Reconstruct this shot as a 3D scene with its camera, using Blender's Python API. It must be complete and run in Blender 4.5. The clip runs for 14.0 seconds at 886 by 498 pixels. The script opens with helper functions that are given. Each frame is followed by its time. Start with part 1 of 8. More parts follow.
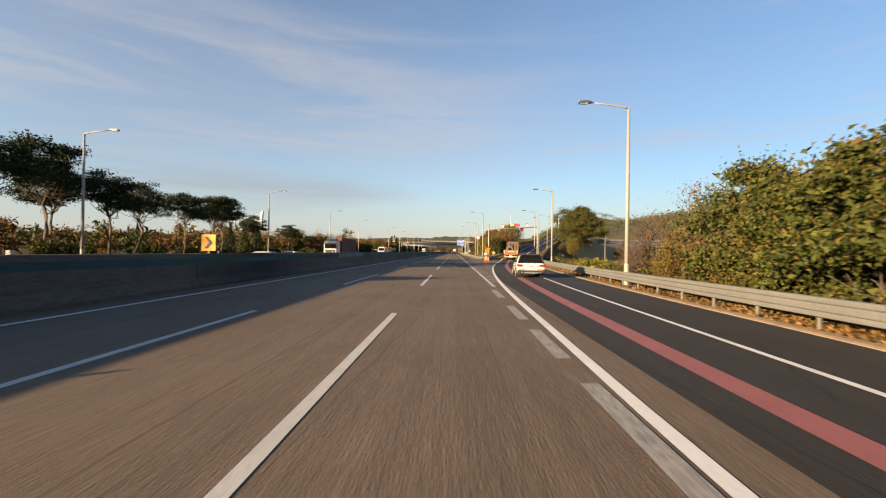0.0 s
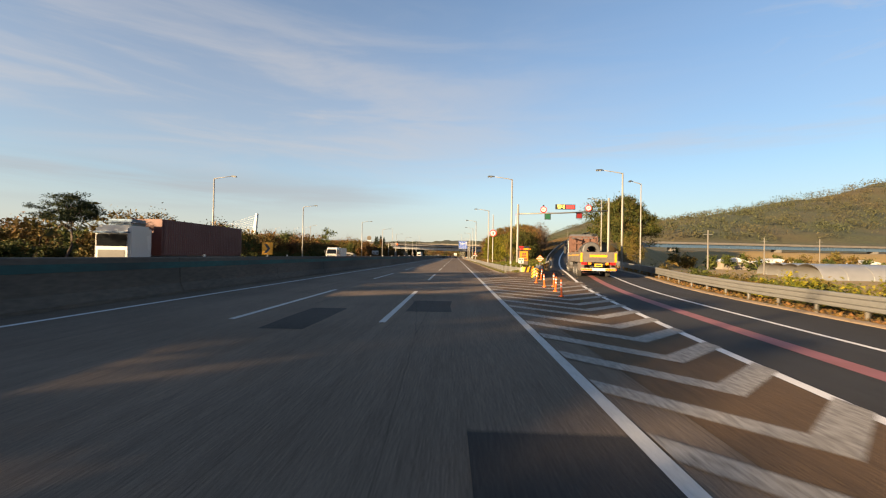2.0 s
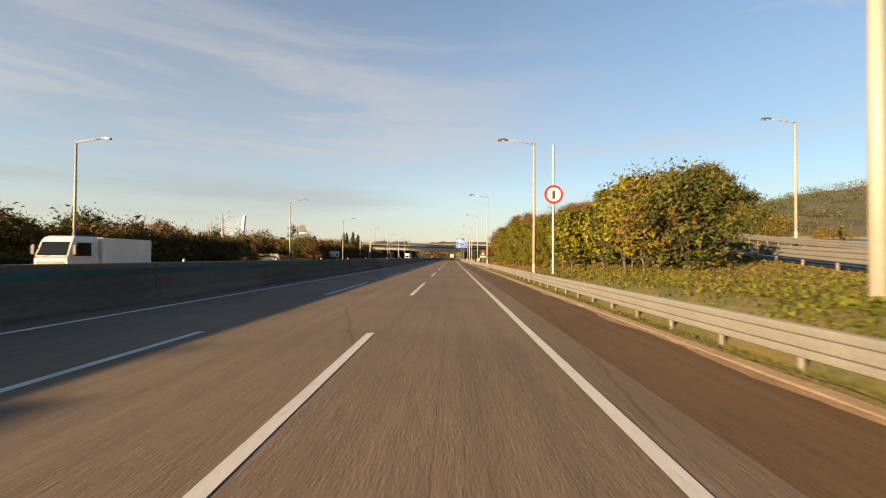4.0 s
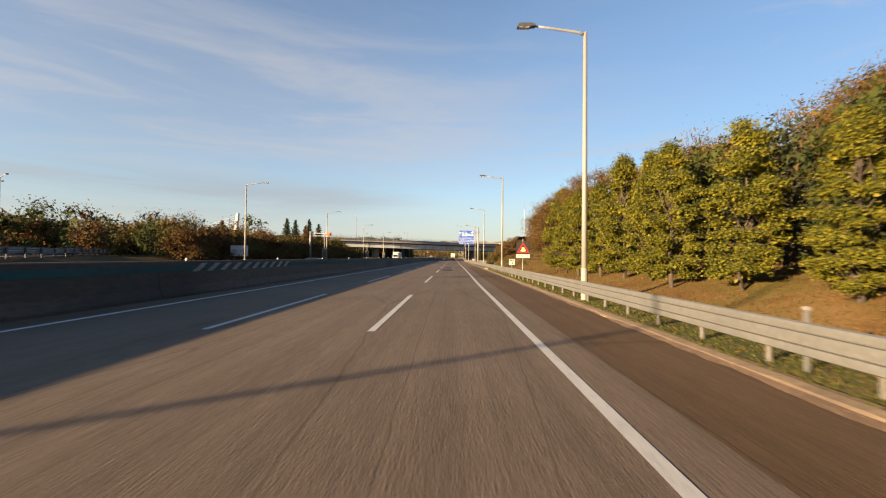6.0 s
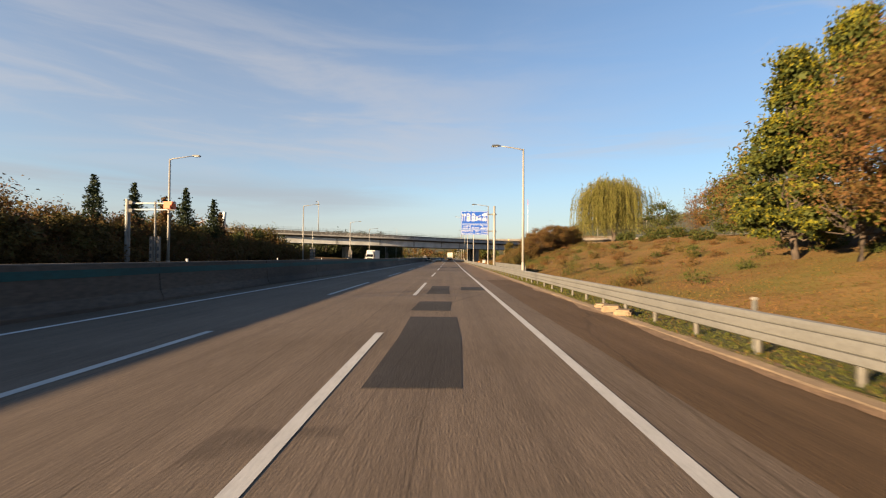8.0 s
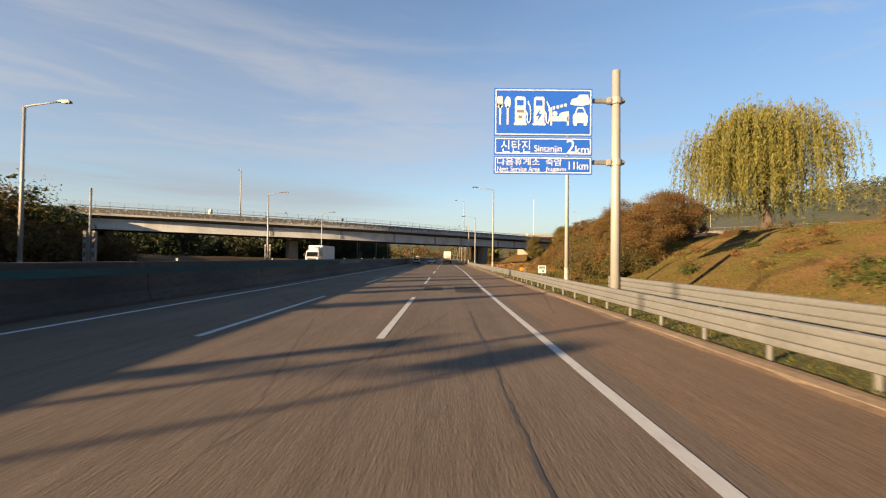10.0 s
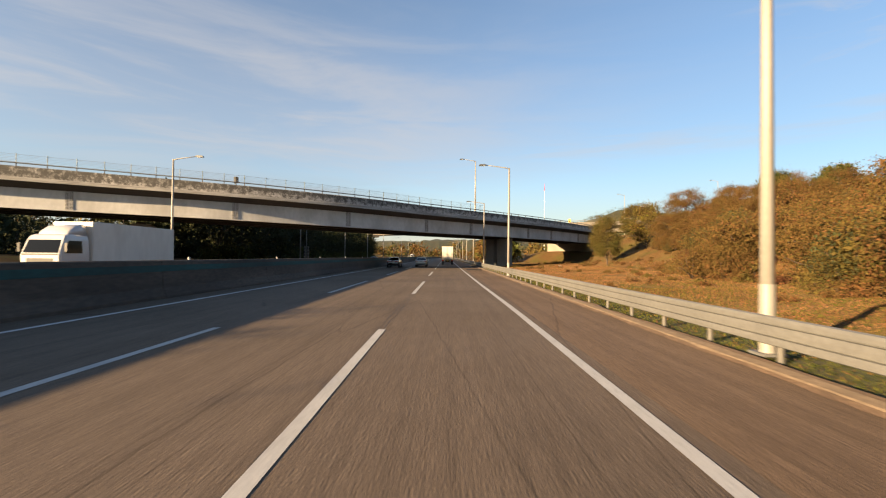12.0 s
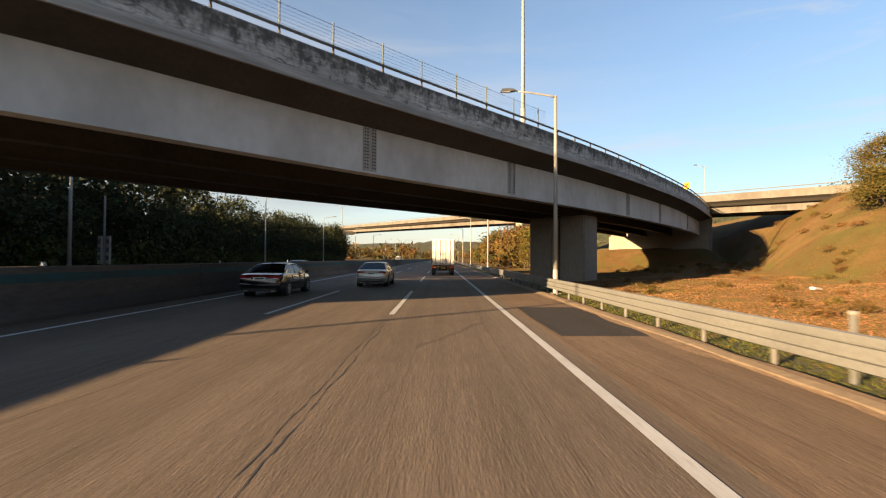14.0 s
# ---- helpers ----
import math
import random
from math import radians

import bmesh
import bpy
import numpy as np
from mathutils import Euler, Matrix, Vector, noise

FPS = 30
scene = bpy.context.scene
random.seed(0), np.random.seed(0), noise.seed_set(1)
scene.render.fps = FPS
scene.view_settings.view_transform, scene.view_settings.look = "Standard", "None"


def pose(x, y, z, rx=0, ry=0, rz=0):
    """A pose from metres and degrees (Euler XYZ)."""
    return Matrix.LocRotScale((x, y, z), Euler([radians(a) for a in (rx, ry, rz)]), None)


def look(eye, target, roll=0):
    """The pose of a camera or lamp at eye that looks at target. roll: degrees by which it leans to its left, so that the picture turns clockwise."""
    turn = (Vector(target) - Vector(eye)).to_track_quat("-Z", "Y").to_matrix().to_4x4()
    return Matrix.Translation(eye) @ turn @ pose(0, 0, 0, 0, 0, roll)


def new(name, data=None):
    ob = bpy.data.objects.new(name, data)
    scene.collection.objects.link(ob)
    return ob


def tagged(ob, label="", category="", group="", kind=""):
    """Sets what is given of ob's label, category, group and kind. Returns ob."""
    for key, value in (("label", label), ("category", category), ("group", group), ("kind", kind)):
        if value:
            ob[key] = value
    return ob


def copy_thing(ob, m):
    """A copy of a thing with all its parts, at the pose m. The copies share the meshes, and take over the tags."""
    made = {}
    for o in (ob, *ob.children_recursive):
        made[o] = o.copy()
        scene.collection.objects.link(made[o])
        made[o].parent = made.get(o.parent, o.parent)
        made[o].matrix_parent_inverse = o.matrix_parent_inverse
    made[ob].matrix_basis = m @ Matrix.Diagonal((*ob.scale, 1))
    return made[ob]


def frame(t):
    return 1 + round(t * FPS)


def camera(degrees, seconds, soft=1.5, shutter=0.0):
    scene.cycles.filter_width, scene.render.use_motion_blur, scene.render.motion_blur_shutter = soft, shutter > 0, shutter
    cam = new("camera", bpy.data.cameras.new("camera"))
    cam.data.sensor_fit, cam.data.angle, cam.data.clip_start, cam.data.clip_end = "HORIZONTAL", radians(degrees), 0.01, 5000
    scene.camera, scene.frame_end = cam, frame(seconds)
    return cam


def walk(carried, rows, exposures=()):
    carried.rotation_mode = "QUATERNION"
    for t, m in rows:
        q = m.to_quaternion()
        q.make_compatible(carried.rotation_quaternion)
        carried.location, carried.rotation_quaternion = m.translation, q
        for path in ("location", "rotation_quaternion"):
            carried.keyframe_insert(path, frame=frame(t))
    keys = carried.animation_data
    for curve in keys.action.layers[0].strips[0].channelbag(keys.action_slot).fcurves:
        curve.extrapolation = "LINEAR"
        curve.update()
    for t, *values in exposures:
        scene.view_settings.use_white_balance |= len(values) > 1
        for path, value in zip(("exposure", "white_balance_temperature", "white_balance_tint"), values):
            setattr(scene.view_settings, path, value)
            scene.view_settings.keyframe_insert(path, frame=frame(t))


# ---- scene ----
cam = camera(89.13, 14.0, soft=1.15, shutter=0.13)
PATH = [
    (0, look((-0.195, 1.002, 1.717), (-2.695, 101.002, 2.257), 0.90)),
    (0.5, look((-0.004, 13.636, 1.717), (-3.182, 113.636, 2.730), 0.90)),
    (1, look((0.120, 26.461, 1.717), (-3.094, 126.461, 2.780), 0.43)),
    (1.5, look((0.122, 39.245, 1.717), (-3.199, 139.245, 2.997), 0.74)),
    (2, look((0.029, 51.949, 1.717), (-2.779, 151.949, 3.177), 1.06)),
    (2.3, look((0.002, 59.533, 1.717), (-1.866, 159.533, 3.683), 0.96)),
    (2.5, look((0.015, 64.607, 1.717), (-1.947, 164.607, 3.766), 1.02)),
    (3, look((0.062, 77.469, 1.717), (-1.882, 177.469, 3.936), 0.67)),
    (3.2, look((0.061, 82.673, 1.717), (-1.546, 182.673, 3.837), 0.33)),
    (5.3, look((-0.057, 135.681, 1.717), (-2.783, 235.681, 3.454), 0.66)),
    (5.5, look((-0.024, 140.650, 1.717), (-2.560, 240.650, 3.448), 0.83)),
    (6, look((0.064, 153.017, 1.717), (-2.209, 253.017, 3.525), 0.54)),
    (6.5, look((-0.010, 165.441, 1.717), (-1.816, 265.441, 3.732), 0.41)),
    (7, look((-0.114, 177.931, 1.717), (-1.800, 277.931, 3.638), 0.21)),
    (7.5, look((-0.172, 190.455, 1.717), (-1.874, 290.455, 3.754), 0.69)),
    (8, look((-0.234, 203.124, 1.717), (-1.700, 303.124, 3.565), 0.42)),
    (8.2, look((-0.262, 208.204, 1.717), (-1.945, 308.204, 3.492), 0.45)),
    (10.3, look((-0.458, 261.251, 1.717), (-0.950, 361.251, 3.714), 0.65)),
    (10.5, look((-0.479, 266.164, 1.717), (-0.674, 366.164, 3.607), 0.49)),
    (11, look((-0.514, 278.349, 1.717), (0.506, 378.349, 3.561), 0.78)),
    (11.6, look((-0.428, 292.950, 1.717), (-0.408, 392.950, 3.532), 0.76)),
    (12, look((-0.320, 302.804, 1.717), (-1.039, 402.804, 3.368), 0.58)),
    (12.5, look((-0.220, 314.893, 1.717), (0.344, 414.893, 3.242), 0.54)),
    (13, look((-0.313, 326.481, 1.717), (0.538, 426.481, 3.498), 0.31)),
    (13.5, look((-0.378, 337.965, 1.717), (-0.018, 437.965, 3.696), 0.36)),
    (14, look((-0.309, 349.446, 1.717), (0.261, 449.446, 3.905), 0.27)),
]
walk(cam, PATH, [(0, 2.02, 6900, 10), (1.2, 1.98, 6950, 10), (2.4, 2.14, 7550, 10), (3, 2.16, 8150, 10), (6, 2.06, 6950, 10), (10.5, 2.03, 6900, 10), (11.5, 2.13, 7200, 10), (13, 2.18, 7250, 10), (14, 2.38, 7550, 10)])

# ---- world, sun, exposure ----
SUN_WAY = Vector((0.775, 0.604, -0.1845)).normalized()      # the way the light travels


def build_world():
    """A clear low-sun sky with a thin veil and a grey bank on one side, one long streak and a few wisps."""
    w = bpy.data.worlds.new("sky")
    scene.world = w
    w.use_nodes = True
    nt = w.node_tree
    nt.nodes.clear()
    N, L = nt.nodes.new, nt.links.new
    out, bg = N("ShaderNodeOutputWorld"), N("ShaderNodeBackground")
    sky = N("ShaderNodeTexSky")
    sky.sky_type, sky.sun_disc = "NISHITA", False
    sky.sun_elevation = math.asin(-SUN_WAY.z)
    sky.sun_rotation = math.atan2(-SUN_WAY.x, -SUN_WAY.y)
    sky.air_density, sky.dust_density, sky.ozone_density = 1.0, 0.6, 2.2
    co, sep = N("ShaderNodeTexCoord"), N("ShaderNodeSeparateXYZ")
    L(co.outputs["Generated"], sep.inputs["Vector"])
    side, up = sep.outputs["X"], sep.outputs["Z"]

    def step(value, a, b, lo=0.0, hi=1.0):
        m = N("ShaderNodeMapRange")
        m.interpolation_type = "SMOOTHSTEP"
        for key, v in (("From Min", a), ("From Max", b), ("To Min", lo), ("To Max", hi)):
            m.inputs[key].default_value = v
        L(value, m.inputs["Value"])
        return m.outputs["Result"]

    def sums(kind, a, b):
        m = N("ShaderNodeMath")
        m.operation = kind
        for sock, v in zip(m.inputs, (a, b)):
            if isinstance(v, float):
                sock.default_value = v
            else:
                L(v, sock)
        return m.outputs["Value"]

    def band(low, mid, high):
        return sums("MULTIPLY", step(up, low, mid), step(up, high, mid))

    def grain(scale, turn, size, a, b, hi=1.0, warp=0.6):
        mp, n = N("ShaderNodeMapping"), N("ShaderNodeTexNoise")
        mp.inputs["Scale"].default_value, mp.inputs["Rotation"].default_value = scale, turn
        n.inputs["Scale"].default_value, n.inputs["Detail"].default_value, n.inputs["Roughness"].default_value = size, 9, 0.6
        n.inputs["Distortion"].default_value = warp
        L(co.outputs["Generated"], mp.inputs["Vector"])
        L(mp.outputs["Vector"], n.inputs["Vector"])
        return step(n.outputs["Fac"], a, b, 0.0, hi)

    streaks = grain((1.0, 0.8, 7.0), (0.05, -0.06, 0.3), 2.2, 0.34, 0.72)
    haze = sums("MULTIPLY", step(up, 0.22, 0.0, 0.0, 0.62), step(side, -0.4, 0.6, 1.1, 0.72))
    veil = sums("MULTIPLY", sums("MULTIPLY", band(0.02, 0.26, 0.62), step(side, 0.55, -0.40, 0.08, 0.72)), sums("ADD", sums("MULTIPLY", streaks, 0.75), 0.42))
    streak = sums("MULTIPLY", sums("MULTIPLY", band(0.175, 0.228, 0.285), step(side, -0.02, 0.22)), sums("ADD", sums("MULTIPLY", grain((1.2, 1.0, 16.0), (0.0, -0.04, 0.0), 2.6, 0.35, 0.7), 0.38), 0.08))
    wisps = sums("MULTIPLY", sums("MULTIPLY", band(0.24, 0.40, 0.62), step(side, 0.42, 0.66)), grain((2.5, 2.0, 8.0), (0.2, -0.35, 0.2), 3.0, 0.48, 0.75, 0.5, 1.2))
    white = sums("MAXIMUM", sums("MAXIMUM", haze, veil), sums("MAXIMUM", streak, wisps))
    bank = sums("MULTIPLY", sums("MULTIPLY", band(0.055, 0.125, 0.175), step(side, 0.02, -0.28)), grain((0.9, 0.7, 12.0), (0.0, 0.05, 0.0), 2.0, 0.34, 0.62, 0.5))
    tint = N("ShaderNodeMixRGB")
    tint.blend_type = "MULTIPLY"
    tint.inputs["Fac"].default_value = 1.0
    tint.inputs["Color2"].default_value = (1.22, 1.27, 1.40, 1)
    deep = N("ShaderNodeMixRGB")
    deep.blend_type, deep.inputs["Color2"].default_value = "MULTIPLY", (0.73, 0.75, 0.76, 1)
    L(sums("MULTIPLY", step(side, -0.15, 0.65), step(up, 0.55, 0.05)), deep.inputs["Fac"])
    L(sky.outputs["Color"], deep.inputs["Color1"])
    L(deep.outputs["Color"], tint.inputs["Color1"])
    mix, grey = N("ShaderNodeMixRGB"), N("ShaderNodeMixRGB")
    mix.inputs["Color2"].default_value = (3.35, 3.42, 3.75, 1)
    grey.inputs["Color2"].default_value = (2.45, 2.44, 2.72, 1)
    L(white, mix.inputs["Fac"])
    L(tint.outputs["Color"], mix.inputs["Color1"])
    L(bank, grey.inputs["Fac"])
    L(mix.outputs["Color"], grey.inputs["Color1"])
    L(grey.outputs["Color"], bg.inputs["Color"])
    bg.inputs["Strength"].default_value = 0.0425
    L(bg.outputs["Background"], out.inputs["Surface"])


build_world()
sun_data = bpy.data.lights.new("sun", "SUN")
sun_data.energy, sun_data.angle, sun_data.color = 5.0, radians(0.6), (1.0, 0.74, 0.455)
sun = new("sun", sun_data)
sun.matrix_world = Matrix.Translation((-200, -80, 120)) @ SUN_WAY.to_track_quat("-Z", "Y").to_matrix().to_4x4()

# ---- materials ----
def mat(name, base, rough=0.7, metal=0.0, var=0.25, grain=6.0, stain=0.25, stain_size=0.5, bump=0.15, island=0.0, objrand=0.0,
        other=None, coat=0.0, streak=(1, 1, 1), trans=0.0, spec=0.5):
    """A procedural surface: base colour broken up by fine grain and large stains, with relief."""
    m = bpy.data.materials.new(name)
    m.use_nodes = True
    nt = m.node_tree
    N, L = nt.nodes.new, nt.links.new
    b = nt.nodes["Principled BSDF"]
    b.inputs["Metallic"].default_value = metal
    b.inputs["Coat Weight"].default_value = coat
    b.inputs["Coat Roughness"].default_value = 0.05
    b.inputs["Specular IOR Level"].default_value = spec
    co = N("ShaderNodeTexCoord")
    geo = N("ShaderNodeNewGeometry")
    mp = N("ShaderNodeMapping")
    mp.inputs["Scale"].default_value = streak
    L(geo.outputs["Position"], mp.inputs["Vector"])
    n1, n2 = N("ShaderNodeTexNoise"), N("ShaderNodeTexNoise")
    n1.inputs["Scale"].default_value, n1.inputs["Detail"].default_value = grain, 6
    n2.inputs["Scale"].default_value, n2.inputs["Detail"].default_value = stain_size, 5
    L(mp.outputs["Vector"], n1.inputs["Vector"])
    L(mp.outputs["Vector"], n2.inputs["Vector"])
    dark = [c * (1 - var) for c in base]
    light = [min(1, c * (1 + var)) for c in base]
    r = N("ShaderNodeValToRGB")
    r.color_ramp.elements[0].position, r.color_ramp.elements[1].position = 0.3, 0.7
    r.color_ramp.elements[0].color, r.color_ramp.elements[1].color = (*dark, 1), (*light, 1)
    L(n1.outputs["Fac"], r.inputs["Fac"])
    col = r.outputs["Color"]
    if other is None:
        other = [c * 0.55 for c in base]
    r2 = N("ShaderNodeMapRange")
    r2.inputs["From Min"].default_value, r2.inputs["From Max"].default_value = 0.42, 0.72
    r2.inputs["To Max"].default_value = stain
    L(n2.outputs["Fac"], r2.inputs["Value"])
    mx = N("ShaderNodeMixRGB")
    mx.inputs["Color2"].default_value = (*other, 1)
    L(r2.outputs["Result"], mx.inputs["Fac"])
    L(col, mx.inputs["Color1"])
    col = mx.outputs["Color"]
    for amount, src in ((island, geo.outputs["Random Per Island"]), (objrand, None)):
        if amount:
            if src is None:
                src = N("ShaderNodeObjectInfo").outputs["Random"]
            rr = N("ShaderNodeMapRange")
            rr.inputs["To Min"].default_value, rr.inputs["To Max"].default_value = 1 - amount, 1 + amount
            hs = N("ShaderNodeHueSaturation")
            L(src, rr.inputs["Value"])
            L(rr.outputs["Result"], hs.inputs["Value"])
            h2 = N("ShaderNodeMapRange")
            h2.inputs["To Min"].default_value, h2.inputs["To Max"].default_value = 0.5 + 0.06 * amount, 0.5 - 0.06 * amount
            L(src, h2.inputs["Value"])
            L(h2.outputs["Result"], hs.inputs["Hue"])
            L(col, hs.inputs["Color"])
            col = hs.outputs["Color"]
    L(col, b.inputs["Base Color"])
    rg = N("ShaderNodeMapRange")
    rg.inputs["To Min"].default_value, rg.inputs["To Max"].default_value = max(0.02, rough - 0.12), min(1, rough + 0.12)
    L(n2.outputs["Fac"], rg.inputs["Value"])
    L(rg.outputs["Result"], b.inputs["Roughness"])
    if bump:
        bp = N("ShaderNodeBump")
        bp.inputs["Strength"].default_value, bp.inputs["Distance"].default_value = bump, 0.02
        L(n1.outputs["Fac"], bp.inputs["Height"])
        L(bp.outputs["Normal"], b.inputs["Normal"])
    if trans:
        tr, ad = N("ShaderNodeBsdfTranslucent"), N("ShaderNodeMixShader")
        L(col, tr.inputs["Color"])
        ad.inputs["Fac"].default_value = trans
        L(b.outputs["BSDF"], ad.inputs[1])
        L(tr.outputs["BSDF"], ad.inputs[2])
        L(ad.outputs["Shader"], nt.nodes["Material Output"].inputs["Surface"])
    return m


def glow(name, colour, strength):
    m = bpy.data.materials.new(name)
    m.use_nodes = True
    b = m.node_tree.nodes["Principled BSDF"]
    b.inputs["Base Color"].default_value = (*colour, 1)
    b.inputs["Emission Color"].default_value = (*colour, 1)
    b.inputs["Emission Strength"].default_value = strength
    return m


def paint_worn(name, base, under, wear=0.5, rough=0.75):
    """Road paint rubbed through to the asphalt in patches and along the traffic."""
    m = mat(name, base, rough, var=0.1, grain=25, stain=0.3, stain_size=1.2, bump=0.2)
    nt = m.node_tree
    N, L = nt.nodes.new, nt.links.new
    geo, mp, n = N("ShaderNodeNewGeometry"), N("ShaderNodeMapping"), N("ShaderNodeTexNoise")
    mp.inputs["Scale"].default_value = (7, 1.6, 1)
    n.inputs["Scale"].default_value, n.inputs["Detail"].default_value, n.inputs["Roughness"].default_value = 2.2, 8, 0.7
    r = N("ShaderNodeValToRGB")
    r.color_ramp.elements[0].position, r.color_ramp.elements[1].position = 0.62 - 0.22 * wear, 0.80 - 0.1 * wear
    r.color_ramp.elements[0].color, r.color_ramp.elements[1].color = (0, 0, 0, 1), (wear, wear, wear, 1)
    b = nt.nodes["Principled BSDF"]
    src = b.inputs["Base Color"].links[0].from_socket
    mx = N("ShaderNodeMixRGB")
    mx.inputs["Color2"].default_value = (*under, 1)
    L(geo.outputs["Position"], mp.inputs["Vector"])
    L(mp.outputs["Vector"], n.inputs["Vector"])
    L(n.outputs["Fac"], r.inputs["Fac"])
    L(r.outputs["Color"], mx.inputs["Fac"])
    L(src, mx.inputs["Color1"])
    L(mx.outputs["Color"], b.inputs["Base Color"])
    return m


def asphalt(name, base, tracks=0.25, rough=0.85):
    """Asphalt with fine stones, long wheel tracks, cracks and oil darkening along the lanes."""
    m = mat(name, base, rough, var=0.45, grain=38, stain=0.35, stain_size=0.22, bump=0.5, spec=0.18)
    nt = m.node_tree
    N, L = nt.nodes.new, nt.links.new
    b = nt.nodes["Principled BSDF"]
    src = b.inputs["Base Color"].links[0].from_socket
    geo = N("ShaderNodeNewGeometry")
    mp, n = N("ShaderNodeMapping"), N("ShaderNodeTexNoise")
    mp.inputs["Scale"].default_value = (2.4, 0.035, 1)
    n.inputs["Scale"].default_value, n.inputs["Detail"].default_value, n.inputs["Roughness"].default_value = 1.0, 7, 0.65
    L(geo.outputs["Position"], mp.inputs["Vector"])
    L(mp.outputs["Vector"], n.inputs["Vector"])
    r = N("ShaderNodeMapRange")
    r.inputs["From Min"].default_value, r.inputs["From Max"].default_value = 0.3, 0.7
    r.inputs["To Min"].default_value, r.inputs["To Max"].default_value = 1 - tracks, 1 + tracks
    L(n.outputs["Fac"], r.inputs["Value"])
    # thin crooked cracks, mostly along the way
    mp2, v, n3, add = N("ShaderNodeMapping"), N("ShaderNodeTexVoronoi"), N("ShaderNodeTexNoise"), N("ShaderNodeMixRGB")
    mp2.inputs["Scale"].default_value = (0.42, 0.022, 1)
    v.feature = "DISTANCE_TO_EDGE"
    v.inputs["Scale"].default_value = 1.0
    n3.inputs["Scale"].default_value, n3.inputs["Detail"].default_value = 0.9, 6
    add.blend_type, add.inputs["Fac"].default_value = "ADD", 0.025
    L(geo.outputs["Position"], n3.inputs["Vector"])
    L(geo.outputs["Position"], mp2.inputs["Vector"])
    L(mp2.outputs["Vector"], add.inputs["Color1"])
    L(n3.outputs["Color"], add.inputs["Color2"])
    L(add.outputs["Color"], v.inputs["Vector"])
    cr = N("ShaderNodeMapRange")
    cr.inputs["From Min"].default_value, cr.inputs["From Max"].default_value = 0.001, 0.004
    cr.inputs["To Min"].default_value, cr.inputs["To Max"].default_value = 0.72, 1.0
    L(v.outputs["Distance"], cr.inputs["Value"])
    # fine streaks of worn stones along the traffic
    mp4, n4, r4, mul0 = N("ShaderNodeMapping"), N("ShaderNodeTexNoise"), N("ShaderNodeMapRange"), N("ShaderNodeMath")
    mp4.inputs["Scale"].default_value = (34, 1.3, 1)
    n4.inputs["Scale"].default_value, n4.inputs["Detail"].default_value, n4.inputs["Roughness"].default_value = 1.0, 4, 0.7
    r4.inputs["From Min"].default_value, r4.inputs["From Max"].default_value = 0.3, 0.7
    r4.inputs["To Min"].default_value, r4.inputs["To Max"].default_value = 0.76, 1.24
    L(geo.outputs["Position"], mp4.inputs["Vector"])
    L(mp4.outputs["Vector"], n4.inputs["Vector"])
    L(n4.outputs["Fac"], r4.inputs["Value"])
    mul0.operation = "MULTIPLY"
    L(r.outputs["Result"], mul0.inputs[0])
    L(r4.outputs["Result"], mul0.inputs[1])
    mul = N("ShaderNodeMath")
    mul.operation = "MULTIPLY"
    L(mul0.outputs["Value"], mul.inputs[0])
    L(cr.outputs["Result"], mul.inputs[1])
    hs = N("ShaderNodeHueSaturation")
    L(mul.outputs["Value"], hs.inputs["Value"])
    L(src, hs.inputs["Color"])
    L(hs.outputs["Color"], b.inputs["Base Color"])
    return m


